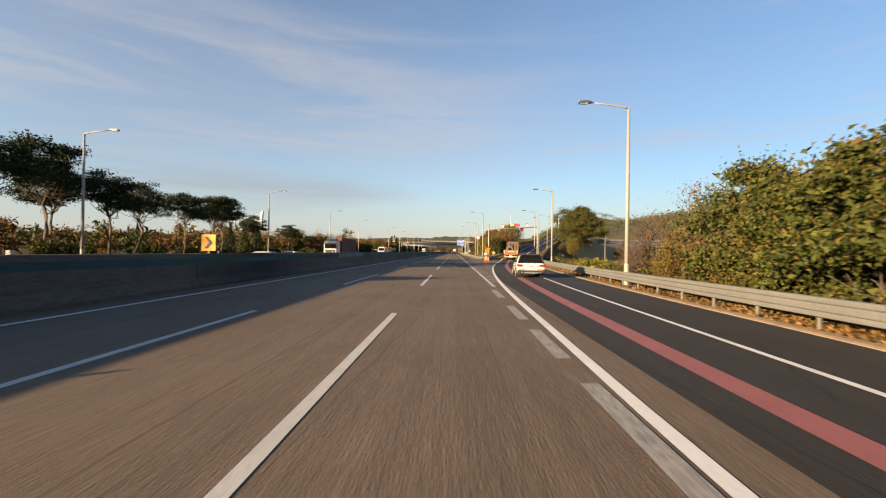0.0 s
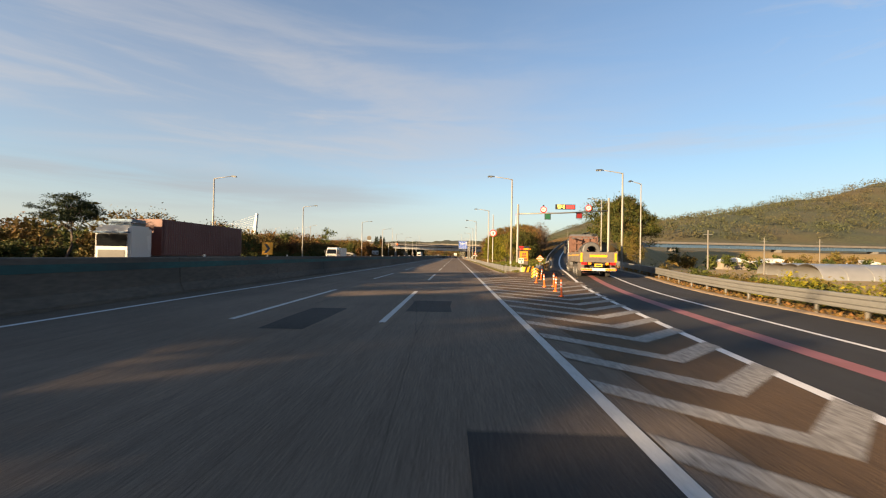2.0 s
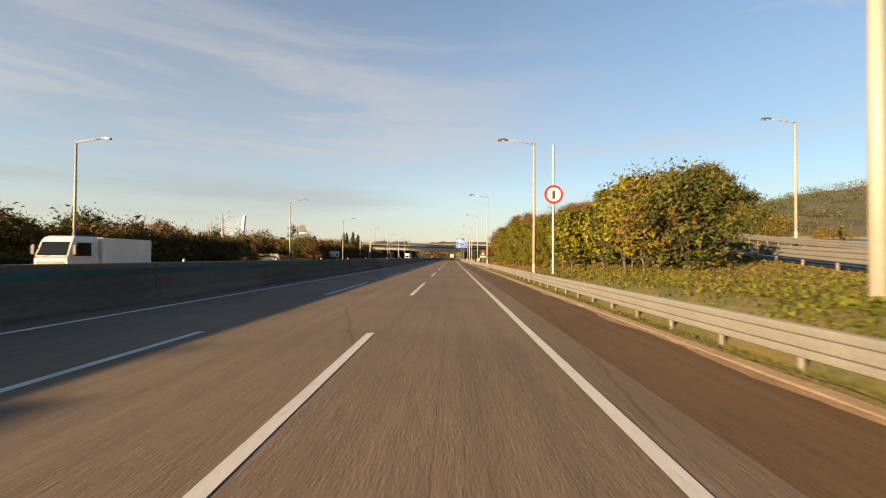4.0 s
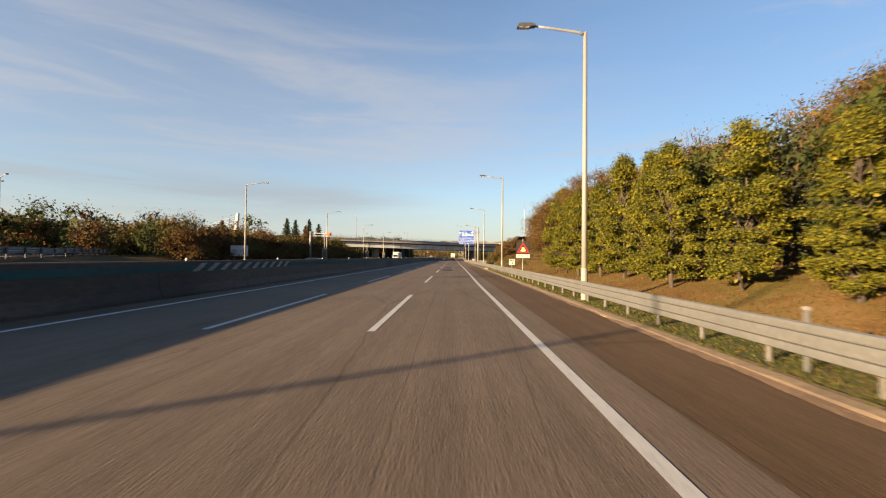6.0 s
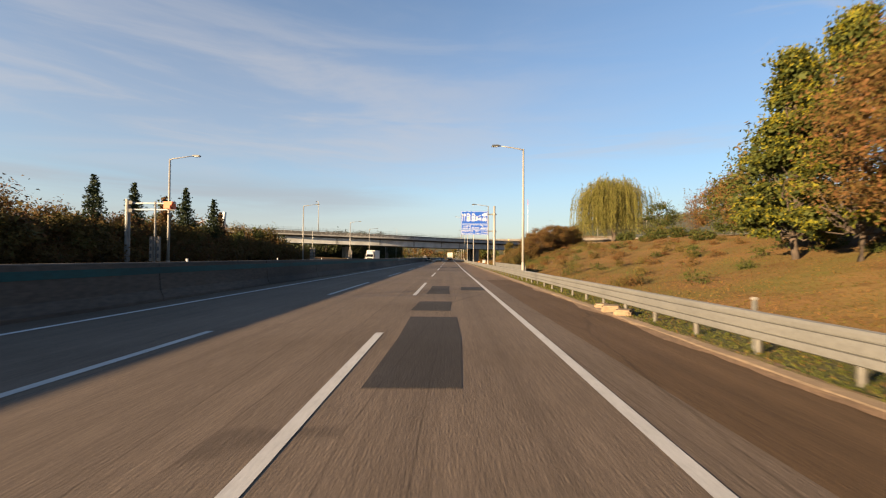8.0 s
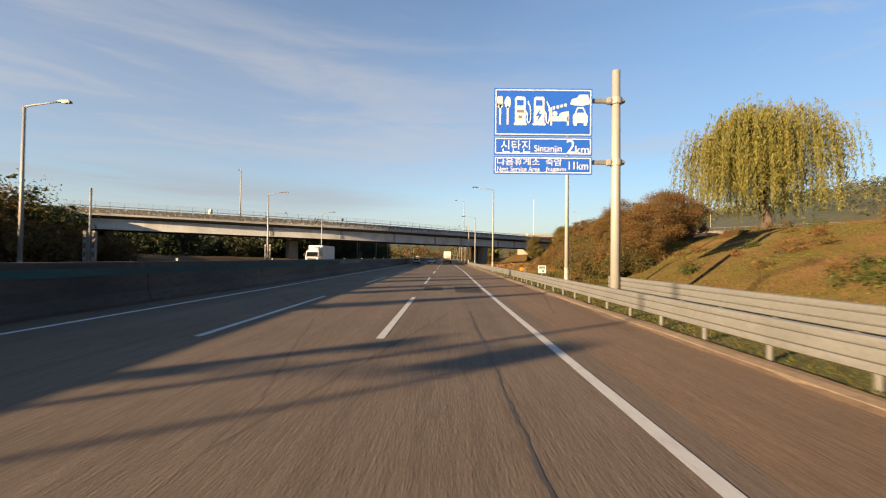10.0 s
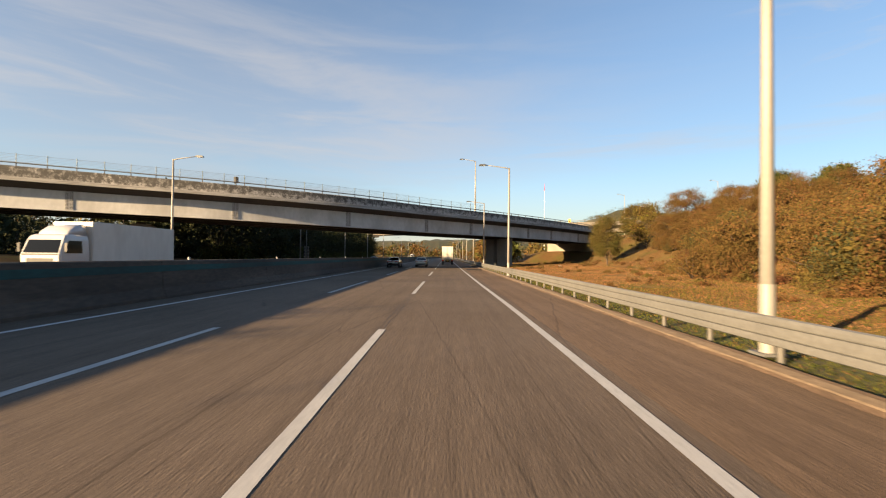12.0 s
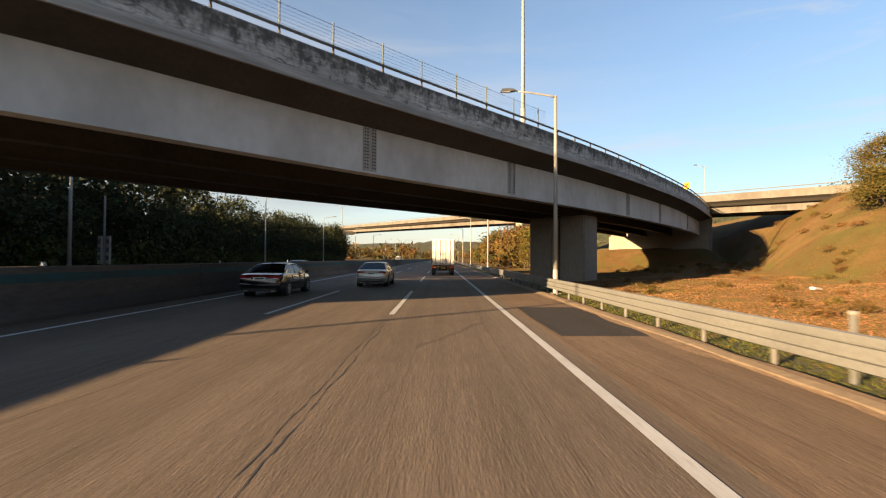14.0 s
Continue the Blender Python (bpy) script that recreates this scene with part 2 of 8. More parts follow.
def blackened(name):
    """Pale parapet concrete with black growth along a net of short cracks and running down from the top."""
    m = mat(name, (0.42, 0.405, 0.38), 0.9, var=0.3, grain=2.5, stain=0.55, stain_size=0.5, bump=0.3, other=(0.17, 0.16, 0.145), streak=(0.4, 0.4, 6))
    nt = m.node_tree
    N, L = nt.nodes.new, nt.links.new
    b = nt.nodes["Principled BSDF"]
    src = b.inputs["Base Color"].links[0].from_socket
    geo, sp, al, cb = N("ShaderNodeNewGeometry"), N("ShaderNodeSeparateXYZ"), N("ShaderNodeMath"), N("ShaderNodeCombineXYZ")
    L(geo.outputs["Position"], sp.inputs["Vector"])
    al.operation = "ADD"
    L(sp.outputs["X"], al.inputs[0])
    L(sp.outputs["Y"], al.inputs[1])
    L(al.outputs["Value"], cb.inputs["X"])
    L(sp.outputs["Z"], cb.inputs["Y"])
    wob, ad = N("ShaderNodeTexNoise"), N("ShaderNodeMixRGB")
    wob.inputs["Scale"].default_value, wob.inputs["Detail"].default_value = 1.6, 5
    ad.blend_type, ad.inputs["Fac"].default_value = "ADD", 0.6
    L(geo.outputs["Position"], wob.inputs["Vector"])
    L(cb.outputs["Vector"], ad.inputs["Color1"])
    L(wob.outputs["Color"], ad.inputs["Color2"])
    br = N("ShaderNodeTexBrick")
    br.inputs["Scale"].default_value = 1.0
    br.inputs["Brick Width"].default_value, br.inputs["Row Height"].default_value = 1.9, 0.21
    br.inputs["Mortar Size"].default_value, br.inputs["Mortar Smooth"].default_value = 0.026, 0.7
    L(ad.outputs["Color"], br.inputs["Vector"])
    mk, mr = N("ShaderNodeTexNoise"), N("ShaderNodeMapRange")
    mk.inputs["Scale"].default_value, mk.inputs["Detail"].default_value, mk.inputs["Roughness"].default_value = 0.75, 8, 0.7
    L(cb.outputs["Vector"], mk.inputs["Vector"])
    mr.inputs["From Min"].default_value, mr.inputs["From Max"].default_value = 0.42, 0.58
    L(mk.outputs["Fac"], mr.inputs["Value"])
    cr = N("ShaderNodeMath")
    cr.operation = "MULTIPLY"
    L(br.outputs["Fac"], cr.inputs[0])
    L(mr.outputs["Result"], cr.inputs[1])
    bl, bm_ = N("ShaderNodeTexNoise"), N("ShaderNodeMapRange")
    bl.inputs["Scale"].default_value, bl.inputs["Detail"].default_value, bl.inputs["Roughness"].default_value = 1.5, 10, 0.78
    L(cb.outputs["Vector"], bl.inputs["Vector"])
    bm_.inputs["From Min"].default_value, bm_.inputs["From Max"].default_value, bm_.inputs["To Max"].default_value = 0.53, 0.68, 0.9
    # growth thickens towards the weathered crest
    crest, both = N("ShaderNodeMapRange"), N("ShaderNodeMath")
    crest.inputs["From Min"].default_value, crest.inputs["From Max"].default_value = 7.9, 8.75
    crest.inputs["To Min"].default_value, crest.inputs["To Max"].default_value = 0.02, 0.19
    L(sp.outputs["Z"], crest.inputs["Value"])
    both.operation = "ADD"
    L(bl.outputs["Fac"], both.inputs[0])
    L(crest.outputs["Result"], both.inputs[1])
    L(both.outputs["Value"], bm_.inputs["Value"])
    mx, mix = N("ShaderNodeMath"), N("ShaderNodeMixRGB")
    mx.operation = "MAXIMUM"
    L(cr.outputs["Value"], mx.inputs[0])
    L(bm_.outputs["Result"], mx.inputs[1])
    L(mx.outputs["Value"], mix.inputs["Fac"])
    mix.inputs["Color2"].default_value = (0.045, 0.041, 0.036, 1)
    L(src, mix.inputs["Color1"])
    L(mix.outputs["Color"], b.inputs["Base Color"])
    return m


def bank_cover(name):
    """Straw, rusty stalks and green tufts in drifting patches, with a fine upright grain."""
    m = mat(name, (0.064, 0.037, 0.015), 0.95, var=0.5, grain=11, stain=0.95, stain_size=0.2, bump=1.0, other=(0.044, 0.042, 0.012), spec=0.1)
    nt = m.node_tree
    N, L = nt.nodes.new, nt.links.new
    b = nt.nodes["Principled BSDF"]
    b.inputs["Diffuse Roughness"].default_value = 0.8
    col = b.inputs["Base Color"].links[0].from_socket
    geo = N("ShaderNodeNewGeometry")
    for size, colour, lo, hi, most in ((0.13, (0.094, 0.056, 0.025), 0.50, 0.66, 0.8), (0.6, (0.044, 0.023, 0.010), 0.54, 0.66, 0.75), (0.33, (0.044, 0.047, 0.010), 0.58, 0.70, 0.8)):
        n, r, mx = N("ShaderNodeTexNoise"), N("ShaderNodeMapRange"), N("ShaderNodeMixRGB")
        n.inputs["Scale"].default_value, n.inputs["Detail"].default_value, n.inputs["Roughness"].default_value = size, 8, 0.68
        r.inputs["From Min"].default_value, r.inputs["From Max"].default_value, r.inputs["To Max"].default_value = lo, hi, most
        mx.inputs["Color2"].default_value = (*colour, 1)
        L(geo.outputs["Position"], n.inputs["Vector"])
        L(n.outputs["Fac"], r.inputs["Value"])
        L(r.outputs["Result"], mx.inputs["Fac"])
        L(col, mx.inputs["Color1"])
        col = mx.outputs["Color"]
    L(col, b.inputs["Base Color"])
    return m


M = {}
M["road"] = asphalt("asphalt_weathered", (0.128, 0.096, 0.071), 0.16)
M["shoulder"] = asphalt("asphalt_shoulder", (0.094, 0.058, 0.031), 0.22)
M["shoulder_worn"] = asphalt("asphalt_bleached", (0.150, 0.100, 0.064), 0.2)
M["ramp"] = asphalt("asphalt_fresh", (0.032, 0.030, 0.029), 0.15)
M["patch"] = asphalt("asphalt_patch", (0.037, 0.032, 0.029), 0.1)
M["white"] = paint_worn("road_paint_white", (0.42, 0.41, 0.39), (0.111, 0.104, 0.096), 0.45)
M["white_new"] = paint_worn("road_paint_fresh", (0.60, 0.59, 0.58), (0.160, 0.160, 0.160), 0.2)
M["white_faint"] = paint_worn("road_paint_faded", (0.286, 0.272, 0.252), (0.088, 0.082, 0.075), 0.95)
M["gore"] = paint_worn("road_paint_gore", (0.30, 0.275, 0.24), (0.072, 0.056, 0.044), 0.97)
M["pink"] = paint_worn("road_paint_pink", (0.245, 0.078, 0.078), (0.048, 0.041, 0.041), 0.4)
M["far_concrete"] = mat("weathered_far_concrete", (0.115, 0.102, 0.088), 0.9, var=0.2, grain=3, stain=0.8, stain_size=0.5, bump=0.2, other=(0.06, 0.048, 0.038), streak=(1, 1, 0.5))
M["concrete"] = mat("concrete", (0.125, 0.116, 0.106), 0.85, var=0.15, grain=14, stain=0.4, stain_size=0.35, bump=0.25)
M["barrier"] = mat("concrete_sooty", (0.088, 0.068, 0.052), 0.9, var=0.25, grain=9, stain=1.0, stain_size=0.22, bump=0.25,
                   other=(0.015, 0.014, 0.013), streak=(1, 0.3, 1.3))
M["teal"] = mat("paint_teal", (0.004, 0.058, 0.055), 0.8, var=0.25, grain=8, stain=0.85, stain_size=0.5, other=(0.022, 0.024, 0.023), streak=(1, 0.4, 1.3))
M["kerb"] = mat("kerb_concrete", (0.20, 0.142, 0.088), 0.9, var=0.25, grain=10, stain=0.5, stain_size=1.1, bump=0.3, other=(0.10, 0.068, 0.042))
M["parapet"] = blackened("concrete_blackened")
M["fascia"] = mat("fascia_concrete", (0.33, 0.32, 0.30), 0.9, var=0.25, grain=3, stain=0.7, stain_size=0.6, bump=0.2, other=(0.12, 0.11, 0.10), streak=(0.4, 0.4, 7))
M["girder"] = mat("girder_paint_grey", (0.49, 0.49, 0.475), 0.7, var=0.08, grain=3, stain=0.6, stain_size=0.4, bump=0.05, other=(0.27, 0.255, 0.235), streak=(1, 1, 0.6), spec=0.25)
M["joint"] = mat("splice_grey", (0.33, 0.325, 0.31), 0.6, var=0.1, grain=6, stain=0.4, stain_size=0.8, bump=0.05, other=(0.20, 0.15, 0.11))
# Near black: the shade under the decks is put into this colour.
M["dark_steel_and_shade"] = mat("soffit_steel", (0.048, 0.040, 0.034), 0.8, var=0.2, stain=0.4)
M["pier"] = mat("pier_concrete", (0.20, 0.172, 0.142), 0.9, var=0.15, grain=8, stain=0.35, stain_size=0.4, bump=0.2, streak=(1, 1, 0.35))
M["galv"] = mat("galvanised_steel", (0.142, 0.142, 0.136), 0.55, 0.25, var=0.12, grain=12, stain=0.35, stain_size=0.8, bump=0.05)
# Darker than the rail: shade below the beam is put into the post colour.
M["post"] = mat("post_steel_dusty", (0.088, 0.084, 0.076), 0.6, 0.2, var=0.15, grain=12, stain=0.5, stain_size=1.5, bump=0.05, other=(0.06, 0.045, 0.032))
M["lamp"] = mat("lamp_post_paint", (0.225, 0.212, 0.19), 0.55, 0.1, var=0.06, grain=10, stain=0.2, stain_size=0.7, bump=0.03)
M["lamp_dark"] = mat("lamp_head_grey", (0.061, 0.065, 0.068), 0.5, 0.3)
M["lens"] = mat("lamp_lens", (0.630, 0.630, 0.594), 0.2)
M["grass"] = bank_cover("bank_straw")
M["verge"] = mat("verge_turf", (0.050, 0.052, 0.011), 0.95, var=0.5, grain=14, stain=0.8, stain_size=0.45, bump=0.9, other=(0.105, 0.066, 0.020))
# Darker copy of the green leaves, with shade put into the colour.
M["leaf_dark_shade"] = mat("leaves_dark_green", (0.025, 0.032, 0.011), 0.8, var=0.3, grain=1.0, island=0.4, trans=0.06, bump=0, stain=0.4, stain_size=0.2, other=(0.030, 0.022, 0.009), spec=0.2)
M["blade"] = mat("dry_grass_blades", (0.150, 0.088, 0.026), 0.9, var=0.2, island=0.4, trans=0.25, bump=0, stain=0.9, stain_size=0.25, other=(0.070, 0.036, 0.012), spec=0.2)
M["straw"] = mat("pale_straw", (0.245, 0.128, 0.062), 0.9, var=0.2, grain=1.0, island=0.45, trans=0.2, bump=0, stain=0.9, stain_size=0.22, other=(0.17, 0.075, 0.024), spec=0.2)
M["blade_green"] = mat("green_grass_blades", (0.068, 0.076, 0.012), 0.9, var=0.2, island=0.5, trans=0.25, bump=0, spec=0.2)
M["bark"] = mat("bark", (0.058, 0.042, 0.031), 0.95, var=0.35, grain=9, stain=0.4, bump=0.6, streak=(1, 1, 0.3))
M["leaf_lime"] = mat("leaves_yellow_green", (0.128, 0.116, 0.009), 0.75, var=0.25, grain=1.2, island=0.4, trans=0.16, bump=0, stain=0.45, stain_size=0.4, other=(0.058, 0.070, 0.010), spec=0.2)
M["leaf_green"] = mat("leaves_green", (0.040, 0.049, 0.009), 0.75, var=0.25, grain=1.0, island=0.4, trans=0.12, bump=0, stain=0.4, stain_size=0.3, spec=0.2)
M["leaf_brown"] = mat("leaves_rust", (0.092, 0.046, 0.015), 0.85, var=0.25, grain=1.0, island=0.35, trans=0.12, bump=0, stain=0.5, stain_size=0.3, other=(0.068, 0.061, 0.014), spec=0.2)
M["leaf_red"] = mat("leaves_dark_red", (0.060, 0.022, 0.012), 0.85, var=0.3, grain=1.0, island=0.4, trans=0.12, bump=0, stain=0.5, stain_size=0.3, other=(0.075, 0.042, 0.015), spec=0.2)
M["leaf_olive"] = mat("leaves_olive", (0.077, 0.060, 0.014), 0.8, var=0.25, grain=1.0, island=0.35, trans=0.12, bump=0, stain=0.5, stain_size=0.3, other=(0.095, 0.041, 0.014), spec=0.2)
M["needle"] = mat("pine_needles", (0.019, 0.029, 0.011), 0.8, var=0.3, island=0.5, trans=0.12, bump=0, spec=0.2)
M["leaf_willow"] = mat("willow_leaves", (0.135, 0.125, 0.030), 0.75, var=0.2, island=0.45, trans=0.3, bump=0, spec=0.2)
M["hill"] = mat("wooded_hill", (0.030, 0.036, 0.012), 0.95, var=0.5, grain=0.5, stain=0.6, stain_size=0.02, island=0.4, bump=0.3, other=(0.062, 0.040, 0.016))
M["field"] = mat("stubble_field", (0.24, 0.155, 0.045), 0.95, var=0.25, grain=2.5, stain=0.4, stain_size=0.08, bump=0.4)
M["film"] = mat("greenhouse_film", (0.16, 0.165, 0.175), 0.35, var=0.08, grain=1.0, stain=0.25, stain_size=0.2, bump=0.05)
M["car_white"] = mat("car_paint_white", (0.44, 0.43, 0.42), 0.25, var=0.02, grain=2, stain=0.08, bump=0, coat=0.6)
M["car_silver"] = mat("car_paint_silver", (0.396, 0.387, 0.378), 0.30, 0.65, var=0.03, grain=60, stain=0.08, bump=0, coat=0.7)
M["car_black"] = mat("car_paint_black", (0.012, 0.012, 0.014), 0.2, 0.1, var=0.1, stain=0.1, bump=0, coat=0.9)
M["car_blue"] = mat("car_paint_blue", (0.072, 0.128, 0.208), 0.25, 0.3, var=0.1, stain=0.1, bump=0, coat=0.8)
M["glass"] = mat("car_glass_tinted", (0.006, 0.007, 0.008), 0.05, var=0.1, stain=0.05, bump=0, spec=0.2)
M["black"] = mat("black_plastic", (0.016, 0.016, 0.016), 0.6, var=0.2, bump=0.05)
M["rubber"] = mat("tyre_rubber", (0.020, 0.019, 0.018), 0.85, var=0.2, stain=0.5, other=(0.063, 0.054, 0.045))
M["rim"] = mat("alloy_rim", (0.432, 0.423, 0.405), 0.35, 0.8, var=0.1, stain=0.4)
M["tail"] = mat("tail_lamp_red", (0.378, 0.011, 0.011), 0.15, var=0.1, stain=0.1, bump=0, coat=0.8)
M["lamp_smoke"] = mat("tail_lamp_smoke", (0.10, 0.016, 0.014), 0.15, var=0.1, stain=0.1, bump=0, coat=0.8)
M["orange"] = mat("lamp_orange", (0.637, 0.187, 0.017), 0.35, var=0.05, stain=0.1, bump=0)
M["plate"] = mat("plate_pale", (0.612, 0.620, 0.595), 0.5, var=0.03, stain=0.1, bump=0)
M["plate_yellow"] = mat("plate_yellow", (0.637, 0.383, 0.017), 0.5, var=0.03, stain=0.1, bump=0)
M["bar"] = mat("dark_lettering", (0.03, 0.03, 0.035), 0.6, var=0.05, stain=0.1, bump=0)
M["white_panel"] = mat("box_panel_white", (0.561, 0.535, 0.484), 0.5, var=0.05, grain=3, stain=0.35, stain_size=0.7, bump=0.04, other=(0.340, 0.306, 0.255), streak=(1, 1, 0.4))
M["truck_grey"] = mat("truck_dropside_grey", (0.088, 0.075, 0.066), 0.6, 0.2, var=0.12, stain=0.45, stain_size=0.8, other=(0.170, 0.136, 0.102))
M["rust"] = mat("rusty_red_frame", (0.10, 0.046, 0.032), 0.8, var=0.3, stain=0.5, other=(0.082, 0.041, 0.027))
M["steel_coil"] = mat("wound_steel", (0.10, 0.097, 0.095), 0.5, 0.5, var=0.15, stain=0.3)
M["container"] = mat("container_red", (0.095, 0.022, 0.015), 0.6, var=0.12, stain=0.4, stain_size=0.5)
M["yellow"] = mat("yellow_sheeting", (0.60, 0.265, 0.006), 0.45, var=0.05, stain=0.2, bump=0)
M["blue"] = mat("sign_blue", (0.009, 0.072, 0.357), 0.4, var=0.05, stain=0.1, bump=0)
M["sign_white"] = mat("sign_white", (0.46, 0.46, 0.455), 0.45, var=0.03, stain=0.08, bump=0)
M["red"] = mat("sign_red", (0.493, 0.017, 0.017), 0.4, var=0.05, stain=0.1, bump=0)
M["sign_back"] = mat("sign_back_tan", (0.092, 0.074, 0.052), 0.6, var=0.15, grain=5, stain=0.6, stain_size=1.6, bump=0.05, other=(0.045, 0.036, 0.028))
M["signal_red"] = mat("dim_red_lens", (0.16, 0.012, 0.012), 0.35, var=0.05, stain=0.1, bump=0)
M["signal_green"] = mat("dim_green_lens", (0.012, 0.075, 0.035), 0.35, var=0.05, stain=0.1, bump=0)
M["navy"] = mat("dark_blue_lens", (0.012, 0.016, 0.05), 0.35, var=0.05, stain=0.2, bump=0)
M["booth"] = mat("booth_brown_grey", (0.085, 0.062, 0.05), 0.6, var=0.12, stain=0.3, bump=0.05)
M["cab_grey"] = mat("cab_paint_grey", (0.13, 0.125, 0.13), 0.35, 0.5, var=0.08, grain=40, stain=0.3, bump=0, coat=0.5)
M["soil"] = mat("sandy_soil", (0.16, 0.098, 0.055), 0.95, var=0.4, grain=16, stain=0.7, stain_size=1.8, bump=0.5, other=(0.085, 0.05, 0.027))
M["dirt"] = mat("dusty_brown_dirt", (0.13, 0.078, 0.045), 0.95, var=0.4, grain=18, stain=0.6, stain_size=1.5, bump=0.4)
M["green"] = mat("sign_green", (0.009, 0.085, 0.045), 0.4, var=0.05, stain=0.1, bump=0)
M["orange_pvc"] = mat("orange_plastic", (0.680, 0.111, 0.017), 0.5, var=0.1, stain=0.3, bump=0.05)
M["vms_amber"] = glow("display_amber", (0.9, 0.55, 0.12), 0.9)
M["vms_red"] = glow("display_red", (0.85, 0.03, 0.03), 0.8)
M["seal"] = mat("crack_sealer", (0.046, 0.038, 0.032), 0.7, var=0.3, stain=0.4, bump=0.1)
M["fence_green"] = mat("fence_paint_grey_green", (0.085, 0.105, 0.095), 0.6, var=0.1, stain=0.3)

# ---- building tools ----
def part(name, bm, material, parent=None, label="", smooth=False, where=None):
    """Links a bmesh as one mesh object, under a thing or a part if given."""
    me = bpy.data.meshes.new(name)
    bm.normal_update()
    bm.to_mesh(me)
    bm.free()
    me.materials.append(material)
    if smooth:
        me.polygons.foreach_set("use_smooth", [True] * len(me.polygons))
    ob = new(name, me)
    if parent is not None:
        ob.parent = parent
    if where is not None:
        ob.matrix_basis = where
    if label:
        ob["label"] = label
    return ob


def raw(name, verts, faces, material, parent=None, label="", smooth=False):
    """The same from plain lists, for large meshes."""
    me = bpy.data.meshes.new(name)
    me.from_pydata(verts, [], faces)
    me.materials.append(material)
    if smooth:
        me.polygons.foreach_set("use_smooth", [True] * len(me.polygons))
    me.update()
    ob = new(name, me)
    if parent is not None:
        ob.parent = parent
    if label:
        ob["label"] = label
    return ob


def again(ob, m, parent=None):
    """Another piece on the same mesh."""
    o = new(ob.name.split(".")[0], ob.data)
    o.parent = parent if parent is not None else ob.parent
    o.matrix_basis = m
    return o


def thing(name, m, label, category, group="", kind=""):
    e = new(name)
    e.empty_display_size = 0.3
    e.matrix_basis = m
    return tagged(e, label, category, group, kind)


def box(bm, x0, x1, y0, y1, z0, z1, bevel=0.0, turn=None):
    v = [bm.verts.new((x, y, z)) for z in (z0, z1) for x, y in ((x0, y0), (x1, y0), (x1, y1), (x0, y1))]
    f = [bm.faces.new([v[i] for i in q]) for q in ((3, 2, 1, 0), (4, 5, 6, 7), (0, 1, 5, 4), (1, 2, 6, 5), (2, 3, 7, 6), (3, 0, 4, 7))]
    if bevel:
        edges = list({e for q in f for e in q.edges})
        r = bmesh.ops.bevel(bm, geom=edges, offset=bevel, segments=2, affect="EDGES", clamp_overlap=True)
        v = list({w for q in r["faces"] for w in q.verts})
    if turn is not None:
        bmesh.ops.transform(bm, matrix=turn, verts=v)
    return v


def boxed(*a, **k):
    bm = bmesh.new()
    box(bm, *a, **k)
    return bm


def tube(bm, a, b, ra, rb=None, sides=8, caps=True):
    """A tapered round bar from a to b."""
    a, b = Vector(a), Vector(b)
    rb = ra if rb is None else rb
    q = (b - a).to_track_quat("Z", "Y").to_matrix()
    rings = []
    for p, r in ((a, ra), (b, rb)):
        rings.append([bm.verts.new(p + q @ Vector((r * math.cos(t), r * math.sin(t), 0))) for t in [2 * math.pi * i / sides for i in range(sides)]])
    for i in range(sides):
        j = (i + 1) % sides
        bm.faces.new((rings[0][i], rings[0][j], rings[1][j], rings[1][i]))
    if caps:
        bm.faces.new(rings[0][::-1])
        bm.faces.new(rings[1])


def tubed(*a, **k):
    bm = bmesh.new()
    tube(bm, *a, **k)
    return bm


def pipe(bm, pts, radii, sides=6):
    """A round bar along a row of points."""
    pts = [Vector(p) for p in pts]
    rings = []
    for i, p in enumerate(pts):
        d = (pts[min(i + 1, len(pts) - 1)] - pts[max(i - 1, 0)]).normalized()
        q = d.to_track_quat("Z", "Y").to_matrix()
        r = radii if isinstance(radii, (int, float)) else radii[i]
        rings.append([bm.verts.new(p + q @ Vector((r * math.cos(t), r * math.sin(t), 0))) for t in [2 * math.pi * k / sides for k in range(sides)]])
    for a, b in zip(rings, rings[1:]):
        for i in range(sides):
            j = (i + 1) % sides
            bm.faces.new((a[i], a[j], b[j], b[i]))
    bm.faces.new(rings[0][::-1])
    bm.faces.new(rings[-1])


def sweep(bm, path, profile, closed=True, caps=True):
    """A profile of (offset to the right, height) carried level along a path of points."""
    path = [Vector(p) for p in path]
    rings = []
    for i, p in enumerate(path):
        d = path[min(i + 1, len(path) - 1)] - path[max(i - 1, 0)]
        d.z = 0
        d.normalize()
        right = Vector((d.y, -d.x, 0))
        rings.append([bm.verts.new(p + right * o + Vector((0, 0, h))) for o, h in profile])
    n = len(profile)
    for a, b in zip(rings, rings[1:]):
        for i in range(n if closed else n - 1):
            j = (i + 1) % n
            bm.faces.new((a[i], b[i], b[j], a[j]))
    if closed and caps:
        bm.faces.new(rings[0])
        bm.faces.new(rings[-1][::-1])
    bmesh.ops.recalc_face_normals(bm, faces=bm.faces)


def swept(*a, **k):
    bm = bmesh.new()
    sweep(bm, *a, **k)
    return bm


def strip(bm, left, right):
    """A flat band between two rows of points."""
    a, b = [bm.verts.new(p) for p in left], [bm.verts.new(p) for p in right]
    for i in range(len(a) - 1):
        bm.faces.new((a[i], b[i], b[i + 1], a[i + 1]))


